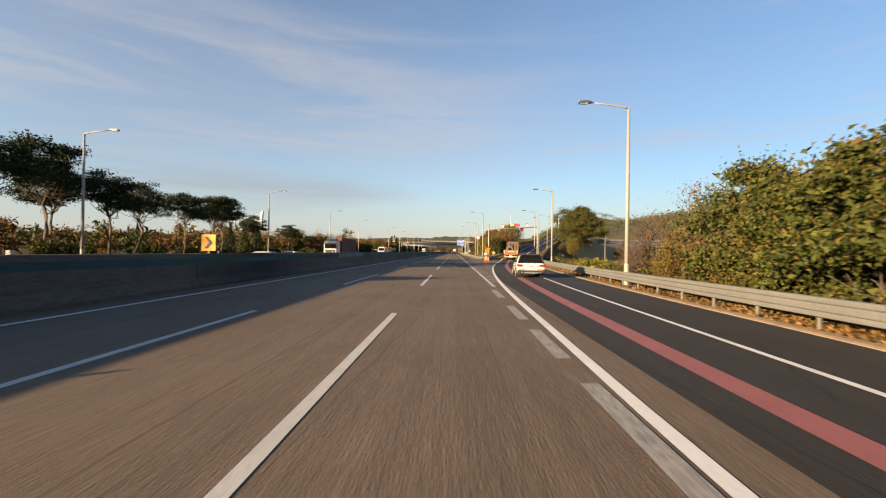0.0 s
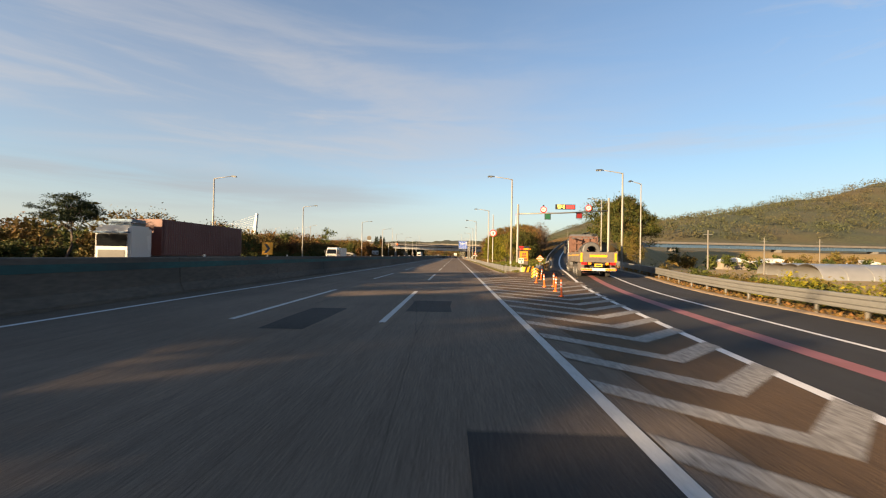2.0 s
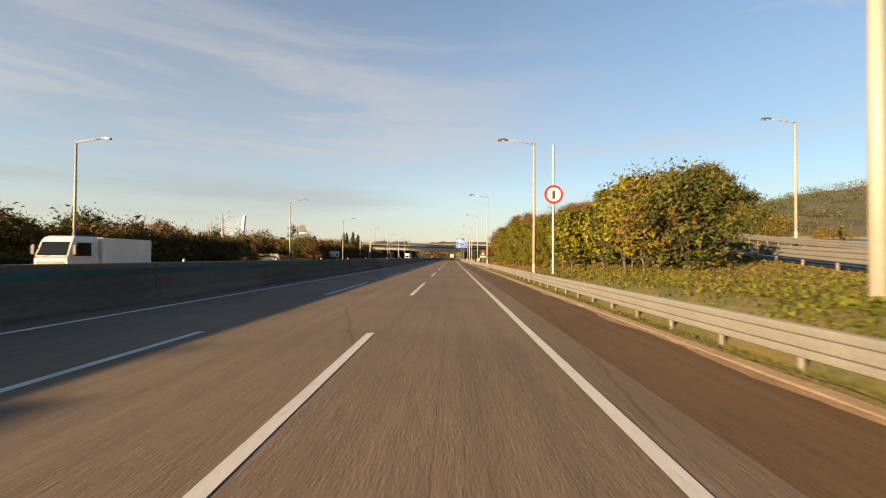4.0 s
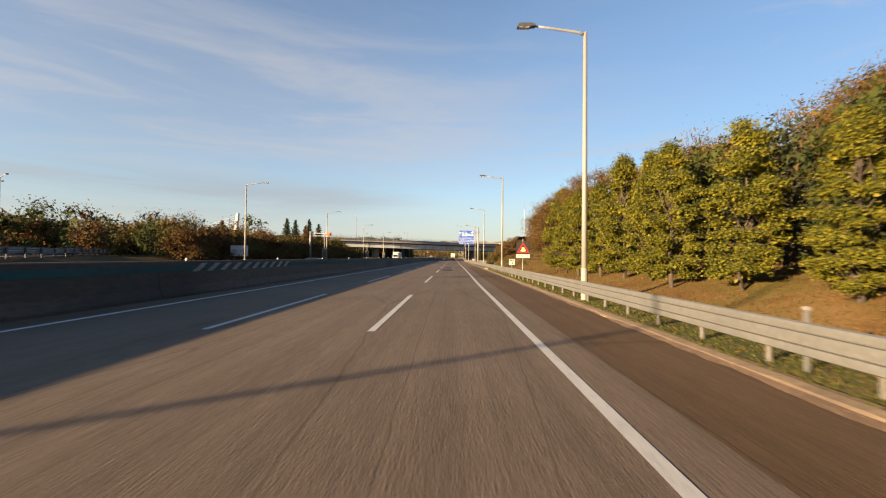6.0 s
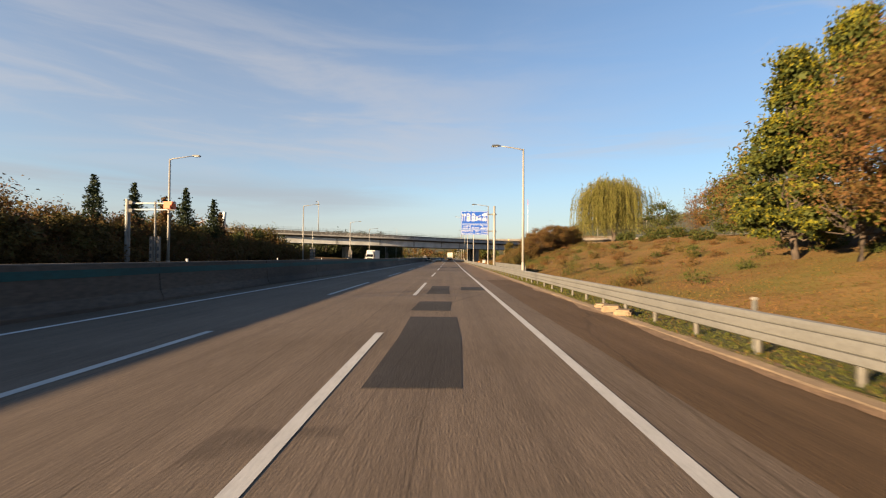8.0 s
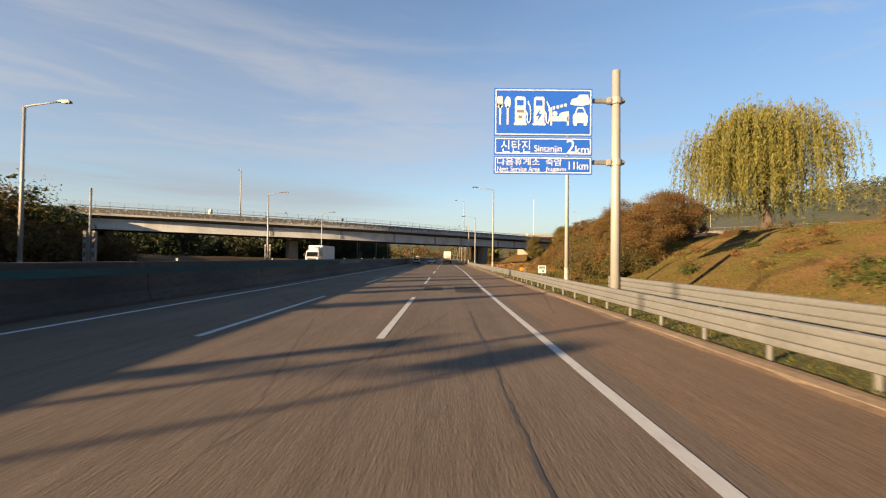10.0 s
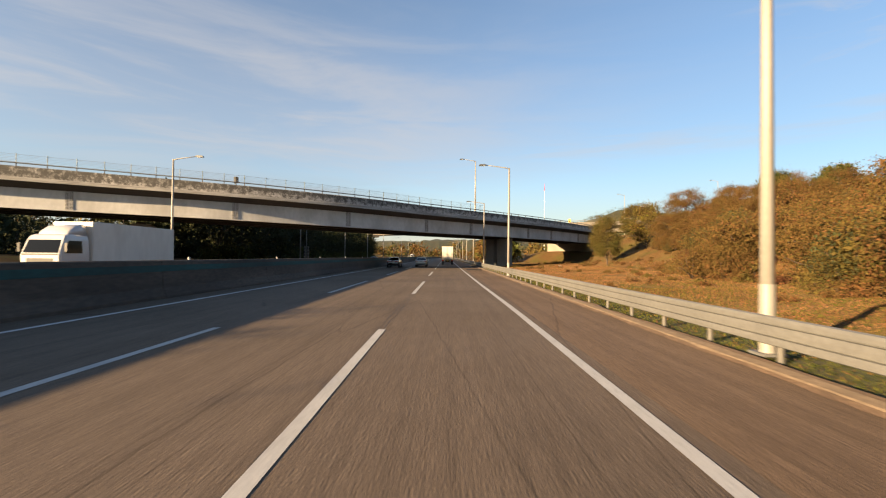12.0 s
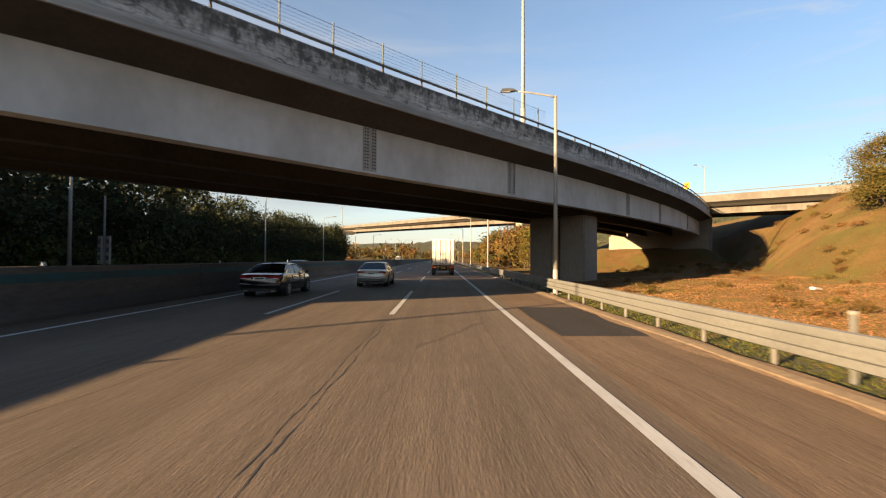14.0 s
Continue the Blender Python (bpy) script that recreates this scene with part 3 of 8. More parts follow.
def prism(bm, outline, y0, y1):
    """An outline in (x, z) drawn out along y."""
    a = [bm.verts.new((x, y0, z)) for x, z in outline]
    b = [bm.verts.new((x, y1, z)) for x, z in outline]
    n = len(outline)
    for i in range(n):
        j = (i + 1) % n
        bm.faces.new((a[i], a[j], b[j], b[i]))
    bm.faces.new(a[::-1])
    bm.faces.new(b)
    bmesh.ops.recalc_face_normals(bm, faces=bm.faces)


def lerp(a, b, t):
    return a + (b - a) * t


def smooth01(t):
    t = min(1.0, max(0.0, t))
    return t * t * (3 - 2 * t)


def table(x, rows):
    """A value read between rows of (place, value)."""
    if x <= rows[0][0]:
        return rows[0][1]
    for (a, u), (b, v) in zip(rows, rows[1:]):
        if x <= b:
            return lerp(u, v, (x - a) / (b - a))
    return rows[-1][1]

# ---- the lie of the land ----
Y0, Y1 = -120.0, 1500.0
LANE_A, LANE_B, LANE_C, LANE_R = -1.8, -5.65, -9.74, 1.82       # lane lines of the carriageway
KERB_X, RAIL_X = 4.68, 5.25
NOSE_Y = 93.0                                                     # where the exit ramp and the main road part


def ramp_line(y):
    """The left edge line of the exit ramp."""
    return 2.0 + 0.00105 * max(0.0, y - 6.0) ** 2 - 0.11 * smooth01((13 - y) / 10)


def ramp_z(y):
    swell = 0.2 * math.exp(-((y - 90) / 9) ** 2)
    return 0.0 if y < 70 else (0.00055 * (y - 70) ** 2 + swell if y < 160 else 4.455 + 0.099 * (y - 160))


def deck_z(x, y):
    """Height of the paved surface where road, island and ramp join."""
    s = ramp_line(y)
    return 0.0 if x <= 2.6 else ramp_z(y) * (1.0 if x >= s - 0.3 else (x - 2.6) / max(0.3, s - 2.9))


def bank(x, y):
    """Height of the grass bank beside the road on the right."""
    rise = table(y, [(120, 0.0), (150, 0.05), (175, 0.10), (215, 0.17), (250, 0.24), (285, 0.40), (310, 0.36), (340, 0.36), (368, 0.42), (382, 0.78), (396, 1.10), (411, 1.15), (430, 0.6), (480, 0.2), (560, 0.05), (700, 0)])
    top = table(y, [(120, 0.0), (160, 2.0), (210, 3.2), (260, 4.2), (330, 4.6), (370, 4.5), (380, 5.0), (396, 7.7), (440, 8.4), (500, 5.0), (600, 1.5), (800, 0)])
    toe = table(y, [(150, 6.6), (245, 6.8), (290, 13.0), (310, 15.5), (345, 20.0), (372, 21.6), (378, 22.8), (384, 25.5), (390, 29.0), (396, 33.0), (402, 36.0), (411, 40.5), (422, 38.0), (436, 34.0), (480, 22.0)])
    z = max(0.0, x - toe) * rise
    z = (top * (1 - math.exp(-z / top)) * 1.35 if top > 0.01 and z > 0 else 0.0) + table(y, [(290, 0.03), (350, 0.045), (400, 0.045), (420, 0.03)]) * max(0.0, min(x, toe) - 6.4)
    # the cutting under the overpass
    aside, along = (x - 10.8) * 0.774 - (y - 381.2) * 0.633, (x - 10.8) * 0.633 + (y - 381.2) * 0.774
    cut = smooth01((aside + 12) / 3) * smooth01((2.5 - aside) / 4) * smooth01((31 - along) / 5)
    z = lerp(z, min(z, 0.35), cut)
    return max(z, 3.4 * smooth01((along - 28) / 10) * smooth01((aside + 18) / 5) * smooth01((4 - aside) / 3) * smooth01((70 - along) / 10))


def hills(x, y):
    z = 0.0
    near = smooth01((abs(x - 8) - 55) / 110) if y < 1300 else smooth01((y - 1300) / 500 + (abs(x) - 60) / 150)
    if x > 0:
        near *= smooth01((y - 230) / 130)
    if near <= 0:
        return 0.0
    for cx, cy, rx, ry, turn, h in ((560, 640, 420, 150, 0.35, 92), (760, 1250, 500, 260, 0.2, 120), (150, 2600, 1500, 300, 0.0, 88),
                                    (-1500, 2800, 900, 300, 0.1, 70), (1500, 2300, 900, 300, 0.1, 130), (330, 1180, 150, 160, 0.3, 46)):
        c, s = math.cos(turn), math.sin(turn)
        u, v = ((x - cx) * c + (y - cy) * s) / rx, (-(x - cx) * s + (y - cy) * c) / ry
        q = u * u + v * v
        if q < 6:
            z += near * h * math.exp(-q * 1.4) * (1 + 0.22 * noise.noise((x * 0.009, y * 0.009, 3.1)) + 0.1 * noise.noise((x * 0.03, y * 0.03, 1.7)))
    return z


def ground_z(x, y):
    z = -0.06
    if x > 4.8:
        if y < 260:
            s = ramp_line(y)
            if y < NOSE_Y or x > s - 3.0:
                # beside and under the ramp, falling to the fields
                rz = deck_z(x, y) if y < NOSE_Y + 3 else ramp_z(y)
                out = x - (s + 7.2)
                if out < 0:
                    zr = rz - 0.06
                else:
                    zr = lerp(rz - 0.06, -1.2, smooth01(out / (3 + 2.2 * (rz + 1.2))))
                if y >= NOSE_Y and x < s - 0.8:
                    k = smooth01((x - (s - 3.0)) / 2.2)
                    zr = lerp(ground_wedge(x, y), zr, k)
                back = smooth01((y - 215) / 45)
                return lerp(zr, bank(x, y), back) + hills(x, y)
            w = ground_wedge(x, y)
            return lerp(w, bank(x, y), smooth01((y - 215) / 45))
        z = bank(x, y) - 0.06 + (0.5 * noise.noise((x * 0.11, y * 0.11, 7.0)) + 0.22 * noise.noise((x * 0.3, y * 0.3, 2.0))) * smooth01((bank(x, y) - 0.8) / 1.5)
        return z + 0.12 * noise.noise((x * 0.35, y * 0.35, 0.0)) * smooth01((x - 7) / 4) + hills(x, y)
    if x < -58:
        # the raised approach of the overpass
        along, aside = -(x + 66) * 0.916 - (y - 331) * 0.40, abs((x + 66) * 0.40 - (y - 331) * 0.916 + 5.5)
        z += 8.2 * smooth01((along + 7) / 7) * smooth01((21 - aside) / 14)
    if x < -27.8:
        side = smooth01((-27.8 - x) / 6.0) * table(y, [(0, 0.6), (120, 0.8), (200, 1.5), (300, 1.8), (380, 1.0)])
        z += side + 0.15 * noise.noise((x * 0.2, y * 0.2, 5.0)) * smooth01((-28 - x) / 4)
    return z + hills(x, y)


def ground_wedge(x, y):
    s = ramp_line(y)
    t = smooth01((x - 6.2) / max(1.0, s - 1.4 - 6.2))
    mound = 0.88 * smooth01((y - 94.0) / 2.4) * (1 - smooth01((y - 112) / 45))
    return lerp(mound, max(ramp_z(y) - 0.1, 0.05), t) * smooth01((x - 5.35) / 1.0) + 0.03


def spaced(marks):
    """Places along a line: rows of (end, step) from a start."""
    out = [marks[0]]
    for end, step in marks[1:]:
        n = max(1, round((end - out[-1]) / step))
        a = out[-1]
        out += [a + (end - a) * i / n for i in range(1, n + 1)]
    return out


def build_ground():
    xs = spaced([-3000, (-900, 300), (-300, 60), (-80, 10), (-27.6, 3.3), (-12, 8), (2.0, 7), (4.79, 2.8), (9.19, 0.55), (42.79, 1.1), (90, 4), (300, 14), (1000, 35), (3000, 200)])
    ys = spaced([-700, (-100, 60), (0, 10), (90, 3.0), (108, 1.0), (440, 3.0), (640, 10), (1000, 24), (1800, 60), (3800, 140)])
    verts = [(x, y, ground_z(x, y)) for y in ys for x in xs]
    w = len(xs)
    faces = [(j * w + i, j * w + i + 1, (j + 1) * w + i + 1, (j + 1) * w + i) for j in range(len(ys) - 1) for i in range(w - 1)]
    ob = raw("ground", verts, faces, M["grass"], smooth=True)
    ob.data.materials.append(M["hill"])
    ob.data.materials.append(M["field"])
    ob.data.materials.append(M["verge"])
    for p in ob.data.polygons:
        if p.center.z > 10 and p.center.y > 400 or p.center.y > 300 and p.center.x > 75 or abs(p.center.x) > 420 or p.center.y > 900:
            p.material_index = 1
        elif p.center.x > 42 and 50 < p.center.y < 330:
            p.material_index = 2
        elif 4.8 < p.center.x < 6.6 and NOSE_Y < p.center.y < 440:
            p.material_index = 3
    return tagged(ob, "dry grass verge, banks and wooded hills beside a motorway", "ground", kind="structure")


ground = build_ground()


def flat(name, x0, x1, y0, y1, z, material, step=40):
    bm = bmesh.new()
    n = max(1, round((y1 - y0) / step))
    ys = [y0 + (y1 - y0) * i / n for i in range(n + 1)]
    strip(bm, [(x0, y, z) for y in ys], [(x1, y, z) for y in ys])
    return part(name, bm, material)


# ---- roads ----
road = tagged(flat("road", -11.0, 2.6, Y0, Y1, 0.0, M["road"]), "weathered grey asphalt motorway carriageway with three lanes", "road", kind="structure")
shoulder = tagged(flat("road_shoulder", 2.6, KERB_X, NOSE_Y + 0.5, 238, 0.0, M["shoulder"]), "dark brown asphalt hard shoulder beside the carriageway", "road shoulder", kind="structure")
shoulder_worn = tagged(flat("road_shoulder", 2.2, KERB_X, 238, Y1, 0.004, M["shoulder_worn"]), "paler sun-bleached asphalt hard shoulder towards the overpass", "road shoulder", kind="structure")
road_opposite = tagged(flat("road_opposite", -27.6, -11.9, Y0, Y1, 0.0, M["road"]), "grey asphalt carriageway of the oncoming traffic", "road", kind="structure")


def build_ramp():
    bm = bmesh.new()
    ys = spaced([Y0, (0, 20), (70, 2.5), (NOSE_Y, 0.7)])
    strip(bm, [(2.6, y, 0) for y in ys], [(max(2.7, ramp_line(y) - 0.3), y, ramp_z(y)) for y in ys])
    strip(bm, [(max(2.7, ramp_line(y) - 0.3), y, ramp_z(y)) for y in ys], [(ramp_line(y) + 6.0, y, ramp_z(y)) for y in ys])
    ys = spaced([NOSE_Y, (112, 0.7), (260, 2.5)])
    strip(bm, [(ramp_line(y) - 1.3, y, ramp_z(y)) for y in ys], [(ramp_line(y) + 6.0, y, ramp_z(y)) for y in ys])
    bmesh.ops.remove_doubles(bm, verts=bm.verts, dist=0.001)
    return tagged(part("exit_ramp", bm, M["ramp"]), "fresh dark asphalt exit ramp curving away and climbing", "ramp", kind="structure")


exit_ramp = build_ramp()


def band(name, path, width, material, parent, lift=0.006):
    """A painted line of that width along a path."""
    bm = bmesh.new()
    sweep(bm, [(x, y, z + lift) for x, y, z in path], [(-width / 2, 0), (width / 2, 0)], closed=False)
    for f in bm.faces:
        if f.normal.z < 0:
            f.normal_flip()
    return part(name, bm, material, parent)


def build_markings():
    dash_bm = bmesh.new()
    strip(dash_bm, [(-0.085, y, 0.006) for y in (0, 2.5, 5, 7.5, 10)], [(0.085, y, 0.006) for y in (0, 2.5, 5, 7.5, 10)])
    first = part("lane_dash", dash_bm, M["white"], road, where=pose(LANE_A, 3.3 - 40, 0))
    for k in range(-1, 45):
        again(first, pose(LANE_A, 3.3 + 20 * k - (0.65 if k == 17 else 0), 0))
    for k in range(-2, 45):
        again(first, pose(LANE_B, 3.3 + 20 * k, 0))
    for k in range(-2, 45):
        for x in (-15.9, -19.5):
            again(first, pose(x, 3.3 + 20 * k, 0), road_opposite)
    band("edge_line", [(LANE_C, y, 0) for y in (Y0, 200, 600, Y1)], 0.16, M["white_new"], road)
    band("edge_line", [(-12.5, y, 0) for y in (Y0, 600, Y1)], 0.16, M["white_new"], road_opposite)
    band("edge_line", [(-23.0, y, 0) for y in (Y0, 600, Y1)], 0.16, M["white_new"], road_opposite)
    wander = [(23, 1.82), (94, 1.83), (144, 1.79), (157, 1.82), (170, 1.76), (182, 1.70), (195, 1.74), (213, 1.78), (240, 1.73), (270, 1.66), (283, 1.68), (296, 1.78), (307, 1.87), (318, 1.92), (331, 1.83), (353, 1.78), (420, LANE_R)]
    band("edge_line", [(table(y, wander), y, 0) for y in spaced([23.5, (425, 4), (600, 60), (Y1, 300)])], 0.18, M["white"], road)
    # short dashes before the gore, then the line between road and ramp
    for a, b in ((-6, -3), (-1.0, 1.0), (4.0, 7.0), (8.4, 11.1), (12.6, 15.5), (18.1, 21.5)):
        band("gore_dash", [(1.62, a, 0), (1.62, b, 0)], 0.26, M["white_faint"], road)
    ys = spaced([Y0, (0, 30), (255, 3)])
    line = [(ramp_line(y), y, ramp_z(y)) for y in ys]
    band("ramp_edge_line", line, 0.19, M["white_new"], exit_ramp)
    band("ramp_edge_line", [(x + 3.3, y, z) for x, y, z in line], 0.15, M["white_new"], exit_ramp)
    band("pink_guide_line", [(x + 1.62, y, z) for x, y, z in line if y < 96], 0.46, M["pink"], exit_ramp)
    # bent stripes of the painted island
    y = 27.2
    while y < 104:
        s = ramp_line(y)
        w = 0.60
        a, b = LANE_R + 0.12, lerp(LANE_R, s, 0.58)
        c = ramp_line(y + 1.5) - 0.15
        pts = [(a, y), (b, y - (b - a) * 1.12), (c, y - (b - a) * 1.12 + (c - b) * 1.0)]
        if pts[1][1] > 79:
            pts = pts[:2]
            lim = 4.6 if pts[1][1] > 86 else 5.6
            if pts[1][0] > lim:
                pts[1] = (lim, y - (lim - a) * 1.12)
        bm = bmesh.new()
        dense = [(lerp(p[0], q[0], i / 14), lerp(p[1], q[1], i / 14)) for p, q in zip(pts, pts[1:]) for i in range(14)] + [pts[-1]]
        strip(bm, [(px, py - w / 2, 0.012 + deck_z(px, py - w / 2)) for px, py in dense], [(px, py + w / 2, 0.012 + deck_z(px, py + w / 2)) for px, py in dense])
        for f in bm.faces:
            f.normal_update()
            if f.normal.z < 0:
                f.normal_flip()
        part("gore_stripe", bm, M["gore"], road)
        y += 1.93 if y < 74 else 2.35
    # mended places in the asphalt
    for x0, x1, y0, y1 in ((0.18, 1.75, 50.6, 56.4), (-1.3, -0.3, 49.1, 50.4), (-1.5, -0.1, 65.6, 68.9), (-4.4, -3.4, 62, 66), (-1.35, 0.0, 209.0, 216.1),
                           (-1.42, -0.16, 217.6, 220.6), (-1.3, -0.2, 224.2, 230.0), (0.4, 1.65, 226.6, 229.4), (-1.63, -0.6, 277.6, 280.5), (0.06, 1.45, 276.3, 281),
                           (-7.6, -6.2, 199.2, 200.9), (2.35, 4.55, 359.5, 365.5)):
        bm = bmesh.new()
        jig = [random.uniform(-0.06, 0.06) for _ in range(8)]
        lift = 0.008 if x0 > 2 else 0.004
        strip(bm, [(x0 + jig[0], y0, lift), (x0 + jig[1], (y0 + y1) / 2, lift), (x0 + jig[2], y1, lift)],
              [(x1 + jig[3], y0 + jig[6], lift), (x1 + jig[4], (y0 + y1) / 2, lift), (x1 + jig[5], y1 + jig[7], lift)])
        part("asphalt_patch", bm, M["patch"], road)


build_markings()


def lane_seams():
    """Crooked dark joints that have opened along the lane lines."""
    rng = random.Random(8)
    for x, y0, y1, w in ((LANE_A + 0.03, 262, 420, 0.011), (LANE_A - 0.10, 288, 420, 0.008), (LANE_B - 0.12, 270, 420, 0.015), (LANE_R + 0.5, 240, 420, 0.014), (0.35, 255, 268, 0.03)):
        y, off, left, right = y0, 0.0, [], []
        while y < y1:
            off = max(-0.07, min(0.07, off * 0.75 + rng.uniform(-0.018, 0.018)))
            h = w * rng.uniform(0.1, 1.3)
            left.append((x + off - h, y, 0.003))
            right.append((x + off + h, y, 0.003))
            y += rng.uniform(0.06, 0.28)
        bm = bmesh.new()
        strip(bm, left, right)
        part("crack_seam", bm, M["seal"], road if x < 2.6 else shoulder)


lane_seams()


def build_gore_apron():
    """The dusty brown island between road line and ramp line."""
    bm = bmesh.new()
    ys = spaced([23.5, (70, 2.3), (NOSE_Y + 3, 0.5)])
    for k in range(8):
        def edge(u):
            return [(lerp(2.6, max(2.62, ramp_line(y) - 0.1), u), y, 0.004 + deck_z(lerp(2.6, max(2.62, ramp_line(y) - 0.1), u), y)) for y in ys]
        strip(bm, edge(k / 8), edge((k + 1) / 8))
    bmesh.ops.remove_doubles(bm, verts=bm.verts, dist=0.0005)
    return part("gore_apron", bm, M["shoulder"], exit_ramp)


build_gore_apron()

# ---- kerbs ----
KERB = [(-0.24, -0.05), (-0.21, 0.014), (-0.13, 0.045), (0.08, 0.06), (0.14, -0.05)]
kerb = tagged(part("kerb", swept([(KERB_X + 0.1 + 0.05 * noise.noise((0, y * 0.4, 2)) + 0.03 * noise.noise((0, y * 1.7, 5)), y, 0.018 * noise.noise((3, y * 0.9, 1))) for y in spaced([NOSE_Y + 3.5, (420, 0.7), (Y1, 60)])], KERB), M["kerb"]),
              "worn tan concrete kerb edging the shoulder", "kerb", kind="structure")
def dirt_edge():
    """Blown soil and sand that lies in uneven tongues against the kerb."""
    bm = bmesh.new()
    ys = spaced([NOSE_Y + 4, (400, 0.25)])
    wide = lambda y: 0.03 + 0.30 * max(0.0, noise.noise((1, y * 0.35, 4)) + 0.25) + 0.07 * noise.noise((2, y * 1.9, 8))
    strip(bm, [(KERB_X - 0.12 - max(0.0, wide(y)), y, 0.009) for y in ys], [(KERB_X - 0.06, y, 0.03) for y in ys])
    strip(bm, [(KERB_X + 0.15, y, 0.045 + 0.012 * noise.noise((5, y, 2))) for y in ys], [(KERB_X + 0.34 + 0.16 * noise.noise((1, y * 0.6, 9)), y, 0.052) for y in ys])
    return part("soil_edge", bm, M["soil"], kerb, "sandy soil gathered along the kerb")


dirt_edge()
kerb_ramp = tagged(part("kerb", swept([(ramp_line(y) + 6.0, y, ramp_z(y)) for y in spaced([Y0, (0, 20), (255, 4)])], KERB), M["kerb"]),
                   "sandy concrete kerb along the ramp", "kerb", kind="structure")


# ---- median barrier ----
def build_barrier():
    prof = [(-0.38, -0.02), (-0.38, 0.10), (-0.24, 0.42), (-0.17, 1.42), (-0.13, 1.46), (0.13, 1.46), (0.17, 1.42), (0.24, 0.42), (0.38, 0.10), (0.38, -0.02)]
    top = thing("median_barrier", Matrix.Identity(4), "sooty concrete median barrier with a teal painted stripe", "barrier", kind="structure")
    y, i = -100.0, 0
    seg = part("barrier_segment", swept([(0, 0.02, 0), (0, 9.98, 0)], prof), M["barrier"], top, where=pose(-11.4, -100, 0))
    for k in range(-9, 60):
        again(seg, pose(-11.4, 10.0 * k, 0))
    part("barrier_segment", swept([(-11.4, 600, 0), (-11.4, Y1, 0)], prof), M["barrier"], top)
    bm = bmesh.new()
    strip(bm, [(-11.4 + 0.209, y, 1.03) for y in spaced([-100, (600, 10), (Y1, 100)])], [(-11.4 + 0.191, y, 1.27) for y in spaced([-100, (600, 10), (Y1, 100)])])
    bmesh.ops.recalc_face_normals(bm, faces=bm.faces)
    part("teal_stripe", bm, M["teal"], top, "faded teal painted stripe")
    # groups of white slanted bars painted on the upper half
    for y0 in (43.6, 172.2, 299.2):
        for k in range(10):
            y = y0 + 1.15 * k
            bm = bmesh.new()
            a, b = y, y + 0.5
            v = [bm.verts.new(p) for p in ((-11.4 + 0.217, a, 1.0), (-11.4 + 0.217, b, 1.0), (-11.4 + 0.193, b + 0.75, 1.35), (-11.4 + 0.193, a + 0.75, 1.35))]
            bm.faces.new(v)
            bmesh.ops.recalc_face_normals(bm, faces=bm.faces)
            for f in bm.faces:
                if f.normal.x < 0:
                    f.normal_flip()
            part("warning_bar", bm, M["white_faint"], top)
    # small reflectors on the crest
    first = None
    for k in range(0, 44):
        m = pose(-11.33, 2 + 10 * k, 1.46)
        if first is None:
            first = part("reflector", boxed(-0.03, 0.03, -0.05, 0.05, 0, 0.12, bevel=0.01), M["sign_white"], top, where=m)
        else:
            again(first, m)
    return top


build_barrier()


# ---- guard rails ----
def wbeam():
    """The waved rail: three broad bands with two narrow dark grooves."""
    z = lambda v: 0.255 + v * 0.505
    front = [(-0.01, 0), (-0.064, 0.05), (-0.068, 0.16), (-0.064, 0.285), (-0.008, 0.31), (-0.008, 0.335), (-0.064, 0.355), (-0.068, 0.52), (-0.064, 0.675), (-0.008, 0.695), (-0.008, 0.72), (-0.064, 0.74), (-0.068, 0.87),
             (-0.060, 0.965), (-0.01, 1.0)]
    return [(a, z(b)) for a, b in front] + [(0.008, z(0.97)), (-0.045, z(0.87)), (0.008, z(0.71)), (-0.045, z(0.52)), (0.008, z(0.32)), (-0.045, z(0.16)), (0.008, z(0.03))]


WBEAM = wbeam()


def guard_rail(path, label, step=2.0, name="guard_rail", fine=400):
    """A waved steel beam on posts, along a path of (x, y, z)."""
    top = thing(name, Matrix.Identity(4), label, "guard rail", group="roadside guard rails")
    part("rail_beam", swept(path, WBEAM), M["galv"], top)
    first, made = None, 0
    for (a, b) in zip(path, path[1:]):
        a, b = Vector(a), Vector(b)
        n = max(1, round((b - a).length / step))
        for i in range(n):
            p = a.lerp(b, i / n)
            if p.y > fine or made > 290:
                continue
            m = Matrix.Translation(p + Vector((0.10, 0, 0)))
            if first is None:
                bm = bmesh.new()
                tube(bm, (0, 0, -0.2), (0, 0, 0.70), 0.06, sides=12)
                tube(bm, (0, 0, 0.70), (0, 0, 0.725), 0.066, 0.05, sides=12)
                box(bm, -0.10, -0.06, -0.05, 0.05, 0.34, 0.66)
                first = part("rail_post", bm, M["post"], top, where=m)
            else:
                again(first, m)
            made += 1
    return top


guard_rail([(RAIL_X + 0.03 * math.sin(y * 0.05), y, table(y, [(130, 0.0), (150, 0.05), (230, 0.05), (260, 0.0)])) for y in spaced([NOSE_Y + 7, (440, 8), (700, 40)])],
           "galvanised steel guard rail beside the hard shoulder")
guard_rail([(ramp_line(y) + 6.7, y, ramp_z(y)) for y in spaced([-60, (255, 7)])], "galvanised steel guard rail along the outer edge of the ramp", step=2.4)
guard_rail([(ramp_line(y) - 1.6, y, ramp_z(y)) for y in spaced([NOSE_Y + 8, (250, 7)])], "galvanised guard rail along the inner edge of the ramp", step=2.2)
guard_rail([(6.9, y, 0.25) for y in spaced([246, (274, 4)])], "short galvanised guard rail shielding the sign post")

